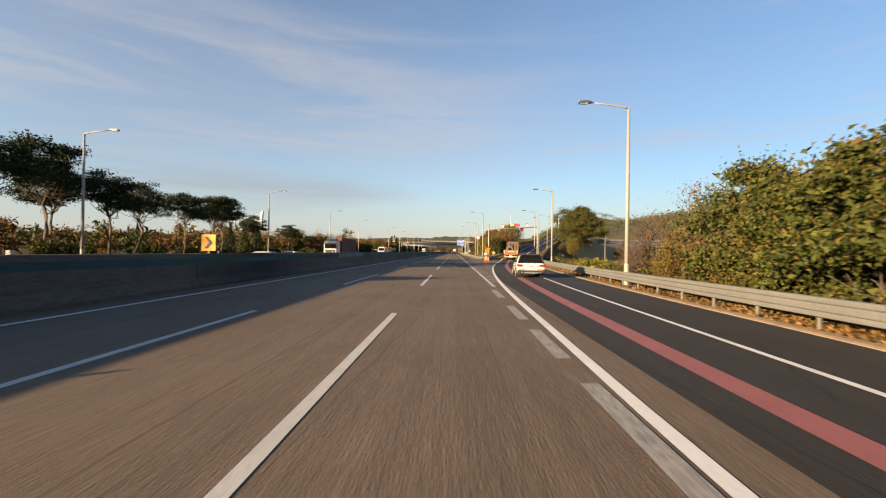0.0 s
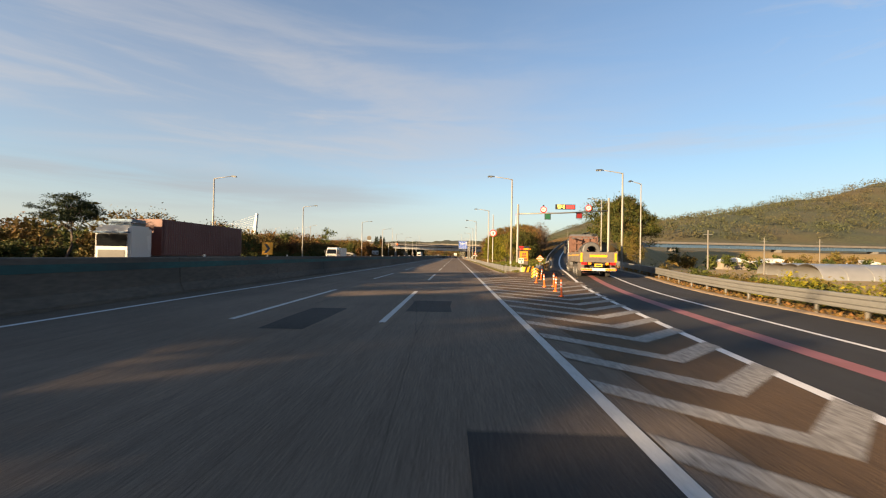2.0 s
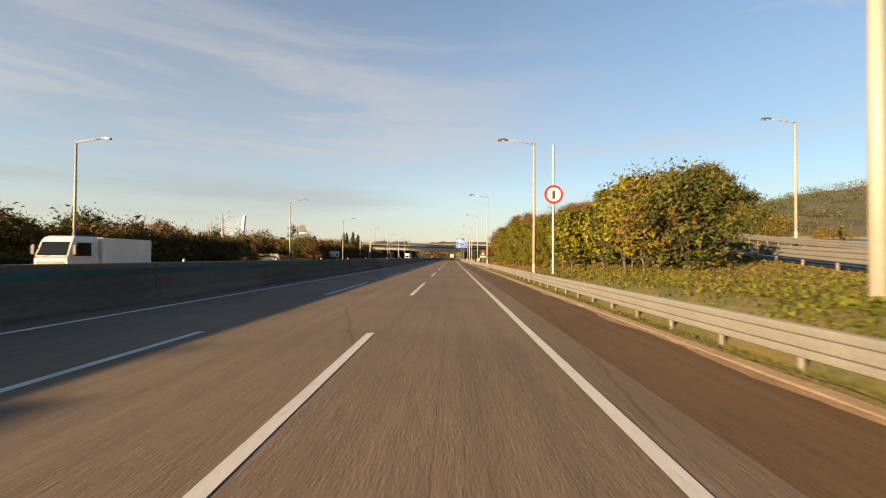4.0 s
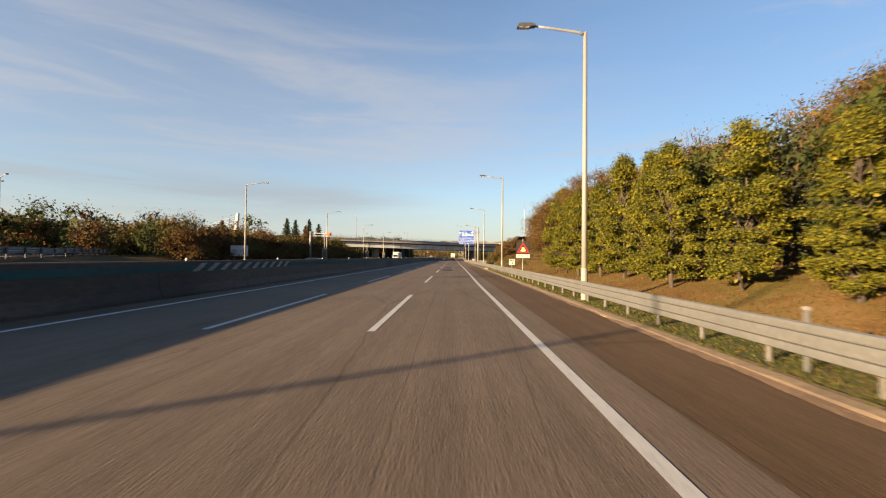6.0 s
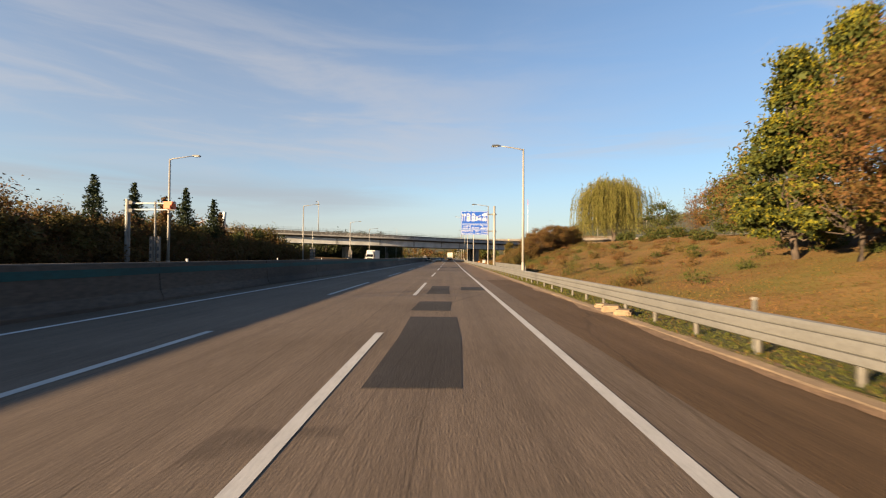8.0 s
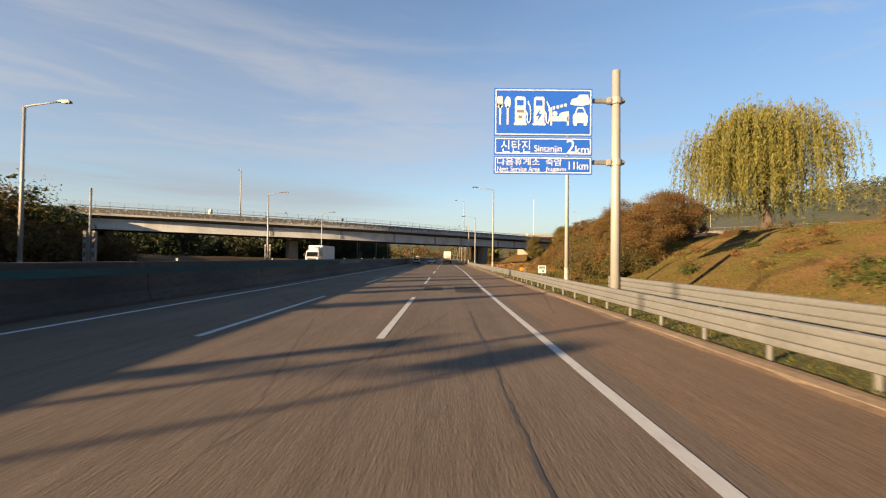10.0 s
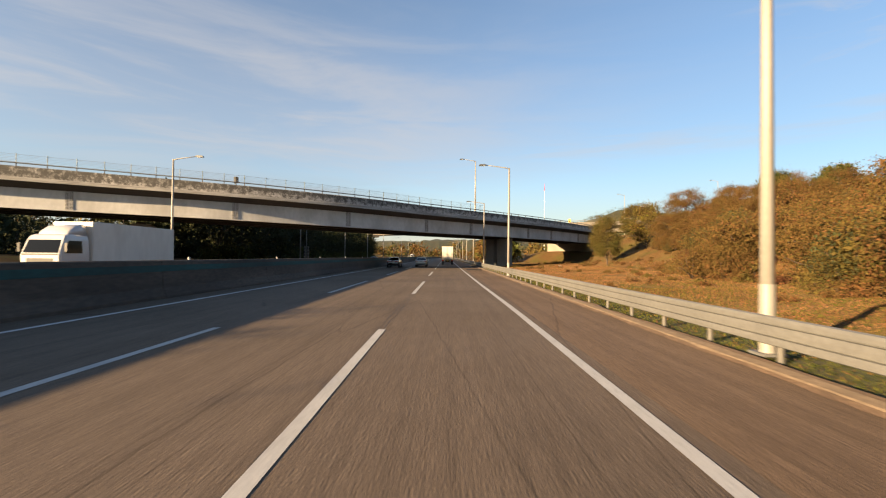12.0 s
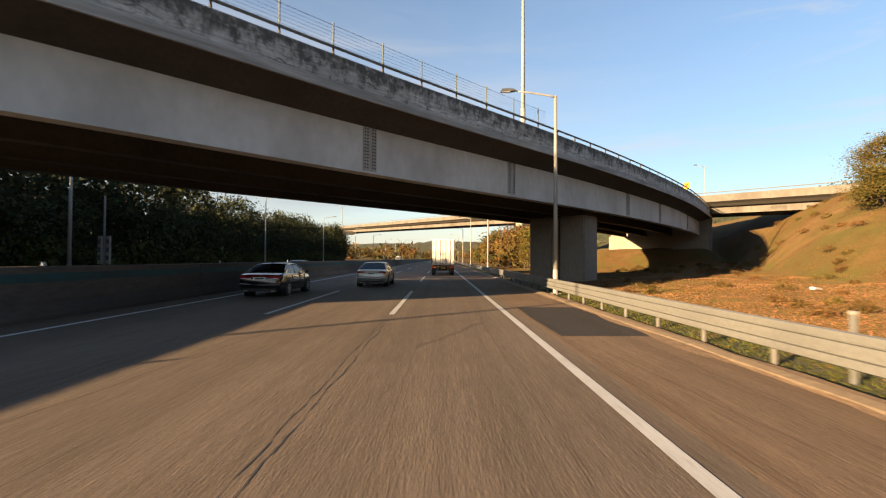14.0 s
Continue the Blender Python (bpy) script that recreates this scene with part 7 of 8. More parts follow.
            for i in range(22):
                a = 2 * math.pi * i / 22
                w = 1 + (wob[i] - 1) * k
                x, y = cx + rx * k * w * math.cos(a), cy + ry * k * w * math.sin(a)
                row.append((x, y, deck_z(x, y) + 0.012 + 0.02 * (1 - k)))
            rings.append(row)
        centre = bm.verts.new((cx, cy, deck_z(cx, cy) + 0.034))
        vs = [[bm.verts.new(p) for p in row] for row in rings[1:]]
        for i in range(22):
            j = (i + 1) % 22
            bm.faces.new((centre, vs[0][i], vs[0][j]))
            for a, b in zip(vs, vs[1:]):
                bm.faces.new((a[i], b[i], b[j], a[j]))
    tagged(part("dirt", bm, M["dirt"]), "brown dirt swept together round the crash cushion", "dirt", kind="stuff")
    # rubble at the foot of the cushion
    rng = random.Random(4)
    bm = bmesh.new()
    for k in range(60):
        x, y = rng.uniform(5.6, 9.0), rng.uniform(83.5, 92)
        r = rng.uniform(0.01, 0.035)
        z = deck_z(x, y)
        box(bm, x - r, x + r, y - r, y + r * 1.3, z, z + r)
    tagged(part("rubble", bm, M["kerb"]), "scattered grit and stones at the cushion", "rubble", kind="stuff")


gore_works()


def far_side_furniture():
    t = thing("blank_sign", pose(-29.0, 213.5, ground_z(-29, 213.5)), "white sign board on two posts", "road sign")
    for x in (-0.75, 0.75):
        part("post", tubed((x, 0.05, -0.2), (x, 0.05, 3.0), 0.07, sides=8), M["galv"], t)
    b = plate("panel", -1.2, 1.2, 1.5, 2.95, -0.05, M["sign_white"], t, thick=0.04)
    plate("symbol_bar", 0.55, 0.95, 1.7, 2.5, -0.056, M["bar"], b, thick=0.004)
    t = thing("camera_gantry", pose(-28.4, 242.0, 0), "grey post with a cantilever camera arm", "gantry")
    part("post", tubed((0, 0, -0.2), (0, 0, 6.6), 0.22, 0.2, sides=12), M["galv"], t)
    for z in (5.7, 6.25):
        part("arm", tubed((0, 0, z), (4.2, 0, z), 0.06, sides=8), M["sign_white"], t)
    part("camera_box", boxed(3.3, 4.1, -0.3, 0.3, 5.75, 6.4, bevel=0.04), M["orange_pvc"], t, "yellowish camera housing")
    for z in (5.6, 6.3):
        part("clamp", boxed(0.2, 0.5, -0.2, 0.2, z - 0.15, z + 0.15), M["black"], t)
    t = thing("round_sign", pose(-25.4, 172.9, 0), "round sign seen from behind on a lamp post arm", "road sign")
    part("arm", tubed((0.1, 0, 6.1), (2.1, 0, 6.1), 0.04, sides=6), M["galv"], t)
    disc("sign_back", 2.0, 6.1, 0.6, 0, M["sign_back"], t)
    plate("sub_plate", 1.55, 2.45, 5.25, 5.45, 0, M["sign_white"], t)
    for y in (241.0, 285, 316.3, 383.0):
        t = thing("signal_cabinet", pose(-25.3, y, 0), "slim grey post with ladder-like side frames", "cabinet", group="posts beyond the barrier")
        part("post", tubed((0, 0, -0.1), (0, 0, 6.3), 0.07, sides=8), M["galv"], t)
        for x in (-0.42, 0.2):
            f = part("frame_panel", boxed(x, x + 0.26, -0.1, 0.1, 1.2, 3.3, bevel=0.02), M["pier"], t)
            for z in (1.5, 2.1, 2.7):
                plate("slot", x + 0.05, x + 0.21, z, z + 0.35, -0.104, M["bar"], f, thick=0.004)
    t = thing("radio_mast", pose(85, 695, 0), "slender white radio mast far beyond the overpass", "mast")
    part("mast_tube", tubed((0, 0, -1), (0, 0, 60), 0.32, 0.18, sides=8), M["sign_white"], t)
    part("mast_top", tubed((0, 0, 60), (0, 0, 66), 0.2, 0.08, sides=6), M["red"], t)
    # cable-stayed bridge pylon far off
    t = thing("bridge_pylon", Matrix.Translation((-619, 1400, 0)) @ Matrix.Scale(4.25, 4), "white leaning pylon of a cable-stayed bridge", "pylon")
    bm = bmesh.new()
    prism(bm, [(-1.8, 0), (1.8, 0), (4.0, 28), (2.8, 28)], -1.2, 1.2)
    part("mast", bm, M["sign_white"], t)
    for k in range(9):
        part("cable", tubed((3.2 - k * 0.12, 0, 27 - k * 1.5), (-34 + k * 2.6, 0, 14), 0.09, sides=4), M["sign_white"], t)
    part("deck", boxed(-60, 30, -5, 5, 12, 13.4), M["concrete"], t)


far_side_furniture()


def rail_fittings():
    t = thing("marker_box", pose(RAIL_X + 0.1, 288.2, 0.8), "small orange reflector box on the guard rail", "reflector")
    part("box", boxed(-0.13, 0.13, -0.1, 0.1, 0.02, 0.26, bevel=0.02), M["orange"], t)
    part("foot", boxed(-0.03, 0.03, -0.03, 0.03, -0.02, 0.05), M["galv"], t)
    first = None
    for y in (160.0, 211.6, 287.5, 305.0, 355.7):
        m = pose(RAIL_X + 0.20, y, 0.0)
        if first is None:
            first = thing("marker_post", m, "short pale marker post behind the guard rail", "marker post", group="marker posts along the rail")
            part("post", boxed(-0.04, 0.04, -0.035, 0.035, 0, 0.96, bevel=0.015), M["galv"], first)
            part("cap", boxed(-0.05, 0.05, -0.045, 0.045, 0.96, 1.02, bevel=0.015), M["lamp"], first)
        else:
            copy_thing(first, m)
    # broken kerb stones and a scrap of paper on the bank
    for x, y, s in ((4.95, 216.6, 0.3), (4.9, 217.5, 0.34), (5.0, 218.6, 0.26)):
        tagged(part("loose_stone", boxed(-s, s, -s * 0.8, s * 0.8, 0, s * 0.7, bevel=0.05), M["kerb"], where=pose(x, y, 0, 0, 0, 20 * s * 10)), "broken tan kerb stone lying beside the rail", "stone", "loose kerb stones")
    tagged(part("litter", boxed(-0.35, 0.35, -0.1, 0.1, 0, 0.12, bevel=0.03), M["sign_white"], where=pose(16.5, 369.5, ground_z(16.5, 369.5), 0, 6, 25)), "scrap of white plastic lying on the bank", "litter")


rail_fittings()


def field_side():
    ys = spaced([62, (200, 6)])
    bm = bmesh.new()
    strip(bm, [(max(30, ramp_line(y) + 19), y, -1.1) for y in ys], [(190, y, -1.1) for y in ys])
    tagged(part("field", bm, M["field"]), "golden stubble field below the ramp", "field", kind="structure")
    bm = bmesh.new()
    for k in range(4):
        y0 = 128 + 9 * k
        prof = [(3.4 * math.cos(a), 2.6 * math.sin(a)) for a in [math.pi * i / 12 for i in range(13)]]
        g = thing("greenhouse", pose(0, y0, -1.15), "long tunnel greenhouse covered in grey film", "greenhouse", group="tunnel greenhouses in the field")
        bm2 = bmesh.new()
        sweep(bm2, [(58 + 4 * k, 0, 0), (175, 0, 0)], prof, closed=False)
        part("film", bm2, M["film"], g, smooth=True)
        for i in range(0, 30):
            x = 58 + 4 * k + i * 4
            if x < 175:
                bm3 = bmesh.new()
                pipe(bm3, [(x, p * 1.005, q * 1.005) for p, q in prof], 0.03, 4)
                part("hoop", bm3, M["galv"], g)
    bm.free()
    # sheds and a pale blue viaduct beyond
    for x, y, w in ((92, 205, 9), (112, 214, 12), (150, 222, 10), (66, 214, 6)):
        h = thing("farm_shed", pose(x, y, -1.2), "low farm building with a pale pitched roof", "shed", group="farm buildings")
        part("wall", boxed(-w / 2, w / 2, -3, 3, 0, 2.6), M["pier"], h)
        bm = bmesh.new()
        prism(bm, [(-w / 2 - 0.4, 2.55), (w / 2 + 0.4, 2.55), (0, 4.0)], -3.4, 3.4)
        part("roof", bm, M["sign_white"], h)
    v = thing("viaduct", Matrix.Identity(4), "long viaduct with pale blue girders beyond the fields", "viaduct", kind="structure")
    line = [Vector((75 + 14 * i, 262 + 2.6 * i, 9.5 + 0.02 * i)) for i in range(22)]
    part("girder", swept(line, [(0, -2.0), (0, -0.3), (-6, -0.3), (-6, -2.0)]), M["car_blue"], v)
    part("deck", swept(line, [(0.8, -0.3), (0.8, 0.7), (-7, 0.7), (-7, -0.3)]), M["concrete"], v)
    for p in line[2::4]:
        part("pier", boxed(p.x - 1.2, p.x + 1.2, p.y, p.y + 4, -1.5, p.z - 2), M["concrete"], v)
    for x, y, h in ((42, 128, 8), (66, 150, 8), (95, 172, 9)):
        t = thing("utility_pole", pose(x, y, -1.2), "grey concrete utility pole in the field", "utility pole", group="utility poles")
        part("pole", tubed((0, 0, 0), (0, 0, h), 0.16, 0.1, sides=8), M["concrete"], t)
        part("crossarm", boxed(-0.8, 0.8, -0.05, 0.05, h - 0.8, h - 0.7), M["galv"], t)


field_side()


def grasses():
    """Blades and tufts on verge and bank."""
    r = np.random.default_rng(21)
    def tufts(name, n, fx, y0, y1, size, material, label, long=4.0, zlift=1.2, lean=-1.6):
        y = r.uniform(y0, y1, n)
        x = np.array([fx(v) for v in y])
        pts = np.array([(a, b, ground_z(a, b) + size * zlift) for a, b in zip(x, y)])
        top = thing(name, Matrix.Identity(4), label, "grass", kind="stuff")
        leaf_mesh("blade_layer", pts, size, M[material], top, long, 23, droop=lean)
    tufts("verge_grass", 150000, lambda y: 4.84 + 1.85 * r.uniform(0, 1) ** 1.15, 95, 376, 0.013, "blade_green", "green grass along the guard rail", 10.0)
    tufts("verge_grass", 45000, lambda y: r.uniform(4.93, 8.4), 95, 376, 0.013, "blade", "dry grass along the guard rail", 10.0)
    tufts("bank_grass", 170000, lambda y: 6.7 + 26 * r.uniform(0, 1) ** 1.4, 150, 300, 0.014, "blade", "dry straw-coloured grass on the bank", 16.0, 1.8, -0.5)
    tufts("bank_grass", 60000, lambda y: 6.6 + 18 * r.uniform(0, 1) ** 1.8, 146, 340, 0.014, "blade_green", "patches of green grass on the bank", 12.0)
    tufts("bank_grass", 130000, lambda y: 6.7 + 36 * r.uniform(0, 1) ** 1.3, 300, 408, 0.014, "blade", "cut straw and dry grass on the bank by the overpass", 18.0, 1.2, -0.2)
    tufts("bank_grass", 50000, lambda y: 6.6 + 9 * r.uniform(0, 1) ** 1.3, 262, 330, 0.014, "blade_green", "olive green grass between rail and shrubs", 11.0)
    tufts("bank_grass", 150000, lambda y: 6.5 + 16 * r.uniform(0, 1) ** 1.2, 308, 384, 0.012, "straw", "pale cut straw lying on the flat of the bank", 15.0, 1.2, -0.5)
    tufts("bank_grass", 26000, lambda y: 8.0 + 15 * r.uniform(0, 1), 312, 384, 0.012, "blade_green", "green tufts among the straw", 12.0, 1.2, -0.5)
    tufts("bank_grass", 80000, lambda y: 7.5 + 17 * r.uniform(0, 1), 268, 302, 0.014, "blade_green", "green grass on the slope below the willow", 11.0, 1.2, -0.5)
    tufts("wedge_grass", 14000, lambda y: r.uniform(5.6, max(5.8, ramp_line(y) - 1.8)), 95, 150, 0.06, "blade_green", "grass on the verge between road and ramp")
    tufts("wedge_grass", 42000, lambda y: r.uniform(5.4, max(6.5, ramp_line(y) - 2.0)), 95, 112, 0.035, "blade_green", "short green grass on the mound behind the striped rail", 3.0, 0.6)
    tufts("ramp_grass", 14000, lambda y: ramp_line(y) + r.uniform(6.3, 10.5), -5, 110, 0.06, "blade", "dry grass behind the ramp kerb")


grasses()

# ---- vehicles ----
def loft(bm, rings, close=True):
    vs = [[bm.verts.new(p) for p in ring] for ring in rings]
    n = len(vs[0])
    for a, b in zip(vs, vs[1:]):
        for i in range(n):
            j = (i + 1) % n
            bm.faces.new((a[i], a[j], b[j], b[i]))
    if close:
        bm.faces.new(vs[0][::-1])
        bm.faces.new(vs[-1])
    bmesh.ops.recalc_face_normals(bm, faces=bm.faces)


def wheel(parent, x, y, r=0.34, w=0.22, side=-1, rim=0.66, spokes=5, name="wheel"):
    """A tyre with a spoked rim; side -1 faces left."""
    def lathe(prof, sides=24):
        bm = bmesh.new()
        loft(bm, [[(px, q * math.cos(2 * math.pi * i / sides), q * math.sin(2 * math.pi * i / sides)) for i in range(sides)] for px, q in prof])
        return bm
    o = side
    t = part(name, lathe([(-w / 2 * o, r * 0.60), (-w / 2 * o, r * 0.93), (-w * 0.38 * o, r), (w * 0.38 * o, r), (w / 2 * o, r * 0.93), (w / 2 * o, r * rim), (w * 0.36 * o, r * rim * 0.97)]),
             M["rubber"], parent, where=pose(x, y, r), smooth=False)
    k = part("rim", lathe([(w * 0.30 * o, r * rim), (w * 0.49 * o, r * rim), (w * 0.49 * o, r * rim * 0.88), (w * 0.30 * o, r * rim * 0.84)]), M["rim"], t)
    bm = bmesh.new()
    for i in range(spokes):
        a = 2 * math.pi * i / spokes
        m = Matrix.Rotation(a, 4, "X")
        box(bm, *sorted((w * 0.36 * o, w * 0.46 * o)), -r * 0.08, r * 0.08, r * 0.05, r * rim * 0.9, turn=None)
        bmesh.ops.transform(bm, matrix=m, verts=list(bm.verts)[-8:])
    tube(bm, (w * 0.30 * o, 0, 0), (w * 0.47 * o, 0, 0), r * 0.16, sides=10)
    part("spoke_star", bm, M["rim"], t)
    return t


def car(name, m, label, paint, L, W, body, cabin, roof, wheels, r, belt, cabin_paint="glass", group="", clad=False, category="car"):
    """body: rows of (y, underside, top, half width); cabin: rows of (y, top). y runs from the tail to the nose."""
    t = thing(name, m, label, category, group)
    bm = bmesh.new()
    rings = []
    for y, lo, hi, hw in body:
        mid = lerp(lo, hi, 0.55)
        half = [(hw * 0.80, lo), (hw * 0.955, lo + 0.06), (hw, lerp(lo, mid, 0.6)), (hw, mid), (hw * 0.975, lerp(mid, hi, 0.6)), (hw * 0.93, hi - 0.015), (hw * 0.84, hi + 0.008), (hw * 0.45, hi + 0.022)]
        rings.append([(x, y, z) for x, z in half] + [(-x, y, z) for x, z in half[::-1]])
    loft(bm, rings)
    b = part("body", bm, M[paint], t, smooth=True)
    edge = b.modifiers.new("edge", "EDGE_SPLIT")
    edge.split_angle = radians(38)
    # glasshouse
    bw, rw, top = W * 0.445, W * 0.325, max(z for _, z in cabin)
    rings = []
    for y, z in cabin:
        k = (z - belt) / (top - belt)
        w = lerp(bw, rw, max(0, k) ** 1.2)
        rings.append([(bw, y, belt - 0.06), (lerp(bw, w, 0.5) + 0.01, y, lerp(belt, z, 0.55)), (w + 0.015, y, z - 0.045 * k), (w * 0.86, y, z), (-w * 0.86, y, z), (-w - 0.015, y, z - 0.045 * k),
                      (-lerp(bw, w, 0.5) - 0.01, y, lerp(belt, z, 0.55)), (-bw, y, belt - 0.06)])
    bm = bmesh.new()
    loft(bm, rings)
    part("glasshouse", bm, M["glass"], t, "dark tinted glass", smooth=False)
    # roof skin
    y0, y1 = roof
    rows = [(y, z) for y, z in cabin if y0 <= y <= y1]
    bm = bmesh.new()
    rings = []
    for y, z in rows:
        k = (z - belt) / (top - belt)
        w = lerp(bw, rw, max(0, k) ** 1.2)
        rings.append([(w + 0.022, y, z - 0.075 * k), (w * 0.87, y, z + 0.012), (w * 0.4, y, z + 0.022), (-w * 0.4, y, z + 0.022), (-w * 0.87, y, z + 0.012), (-w - 0.022, y, z - 0.075 * k)])
    loft(bm, rings)
    part("roof", bm, M[cabin_paint if cabin_paint != "glass" else paint], t, smooth=True)
    # pillars along the window edges
    for s in (-1, 1):
        bm = bmesh.new()
        pts = []
        for y, z in cabin:
            k = (z - belt) / (top - belt)
            w = lerp(bw, rw, max(0, k) ** 1.2)
            pts.append((s * (w + 0.012), y, max(belt - 0.02, z - 0.03 * k)))
        pipe(bm, pts, 0.032, 6)
        ym = lerp(cabin[0][0], cabin[-1][0], 0.52)
        part("window_frame", bm, M[paint if not clad else "black"], t, smooth=True)
        bm = bmesh.new()
        pipe(bm, [(s * (bw + 0.004), ym, belt - 0.03), (s * (rw + 0.02), ym - 0.05, top - 0.06)], 0.03, 5)
        part("pillar", bm, M["black"], t, smooth=True)
    # wheel arches and wheels
    for y in wheels:
        for s in (-1, 1):
            hw = W / 2
            bm = bmesh.new()
            tube(bm, (s * (hw - 0.25), y, r + 0.01), (s * (hw + 0.004), y, r + 0.01), r + 0.075, sides=26)
            part("wheel_arch", bm, M["black"], t)
            wheel(t, s * (hw - 0.085), y, r, 0.22, s)
    # door seams and handles
    for s in (-1, 1):
        for y in (wheels[0] + 0.55, lerp(wheels[0], wheels[1], 0.56), wheels[1] - 0.48):
            part("door_seam", boxed(*sorted((s * (W / 2 - 0.05), s * (W / 2 + 0.002))), y - 0.006, y + 0.006, 0.36, belt - 0.08), M["black"], t)
        for y in (wheels[0] + 0.75, lerp(wheels[0], wheels[1], 0.56) + 0.18):
            part("door_handle", boxed(*sorted((s * (W / 2 - 0.04), s * (W / 2 + 0.03))), y, y + 0.2, belt - 0.17, belt - 0.13, bevel=0.01), M[paint] if paint != "car_silver" else M["rim"], t)
    for s in (-1, 1):
        part("mirror", boxed(s * (W / 2 + 0.12) - 0.10, s * (W / 2 + 0.12) + 0.10, cabin[-1][0] - 0.50, cabin[-1][0] - 0.34, belt - 0.02, belt + 0.13, bevel=0.03), M[paint if not clad else "black"], t)
    return t


def on_ramp(x_off, y, rise=0.0):
    k = 2 * 0.00105 * max(0, y - 6)
    return Matrix.Translation((ramp_line(y) + x_off, y, ramp_z(y) + rise)) @ Matrix.Rotation(-math.atan(k), 4, "Z")


def white_suv():
    body = [(0.0, 0.55, 0.98, 0.80), (0.06, 0.42, 1.06, 0.90), (0.25, 0.34, 1.08, 0.945), (0.9, 0.30, 1.09, 0.955), (2.2, 0.28, 1.08, 0.955), (3.3, 0.28, 1.07, 0.955), (3.75, 0.29, 1.04, 0.945), (4.25, 0.32, 0.98, 0.91),
            (4.48, 0.40, 0.90, 0.82), (4.58, 0.52, 0.78, 0.66)]
    cabin = [(0.08, 1.07), (0.22, 1.40), (0.42, 1.64), (0.8, 1.69), (1.6, 1.72), (2.3, 1.70), (2.75, 1.60), (3.2, 1.32), (3.55, 1.06)]
    t = car("suv", on_ramp(2.35, 31.6) @ Matrix.Diagonal((1, 1, 0.94, 1)), "white sport utility vehicle with a black roof and dark windows", "car_white", 4.6, 1.91, body, cabin, (0.42, 2.75), (0.92, 3.62), 0.37, 1.07, "black", "", True)
    part("lower_trim", boxed(-0.92, 0.92, -0.03, 0.12, 0.36, 0.62, bevel=0.05), M["black"], t)
    part("skid_plate", boxed(-0.5, 0.5, -0.045, 0.02, 0.34, 0.46, bevel=0.03), M["rim"], t)
    for s in (-1, 1):
        part("sill", boxed(min(s * 0.90, s * 0.965), max(s * 0.90, s * 0.965), 1.3, 3.2, 0.27, 0.40, bevel=0.02), M["black"], t)
        bm = bmesh.new()
        prism(bm, [(s * x, z) for x, z in ((0.44, 0.84), (0.90, 0.80), (0.945, 0.86), (0.945, 0.97), (0.86, 1.0), (0.46, 0.96))][::s], -0.012, 0.16)
        bmesh.ops.recalc_face_normals(bm, faces=bm.faces)
        lamp = part("tail_lamp", bm, M["lamp_smoke"], t, "smoked tail lamp with a red ring")
        bm = bmesh.new()
        ring = [2 * math.pi * i / 20 for i in range(21)]
        pipe(bm, [(s * 0.66 + 0.062 * math.cos(a), -0.014, 0.895 + 0.062 * math.sin(a)) for a in ring], 0.017, 6)
        part("red_ring", bm, M["tail"], lamp)
        part("clear_lens", boxed(*sorted((s * 0.76, s * 0.92)), -0.018, 0.0, 0.84, 0.94, bevel=0.01), M["tail"], lamp)
        part("lamp_strip", boxed(*sorted((s * 0.46, s * 0.57)), -0.018, 0.0, 0.86, 0.93, bevel=0.01), M["lens"], lamp)
        part("fog_lamp", boxed(min(s * 0.42, s * 0.8), max(s * 0.42, s * 0.8), -0.04, 0.01, 0.60, 0.635), M["tail"], t)
        part("exhaust", tubed((s * 0.62, -0.06, 0.40), (s * 0.62, 0.1, 0.40), 0.05, sides=12), M["rim"], t)
        # slanted white rear pillar
        bm = bmesh.new()
        v = [bm.verts.new(p) for p in ((s * 0.872, 0.74, 1.07), (s * 0.872, 1.00, 1.07), (s * 0.735, 0.86, 1.55), (s * 0.735, 0.70, 1.55))]
        bm.faces.new(v if s > 0 else v[::-1])
        r = bmesh.ops.extrude_face_region(bm, geom=list(bm.faces))
        bmesh.ops.translate(bm, verts=[q for q in r["geom"] if isinstance(q, bmesh.types.BMVert)], vec=(s * 0.045, 0, 0.01))
        bmesh.ops.recalc_face_normals(bm, faces=bm.faces)
        part("rear_pillar", bm, M["car_white"], t)
    part("brake_light", boxed(-0.28, 0.28, 0.30, 0.36, 1.635, 1.665), M["tail"], t)
    p = part("number_plate", boxed(-0.26, 0.26, -0.035, 0.01, 0.80, 0.92, bevel=0.01), M["plate"], t)
    part("plate_bar", boxed(-0.20, 0.20, -0.040, -0.034, 0.83, 0.89), M["bar"], p)
    bm = bmesh.new()
    for i in range(9):
        box(bm, -0.42 + i * 0.10, -0.36 + i * 0.10, -0.005, 0.03, 1.005, 1.04)
    part("badge_strip", bm, M["bar"], t)
    part("spoiler", boxed(-0.62, 0.62, 0.18, 0.5, 1.66, 1.70, bevel=0.015), M["black"], t)
    return t


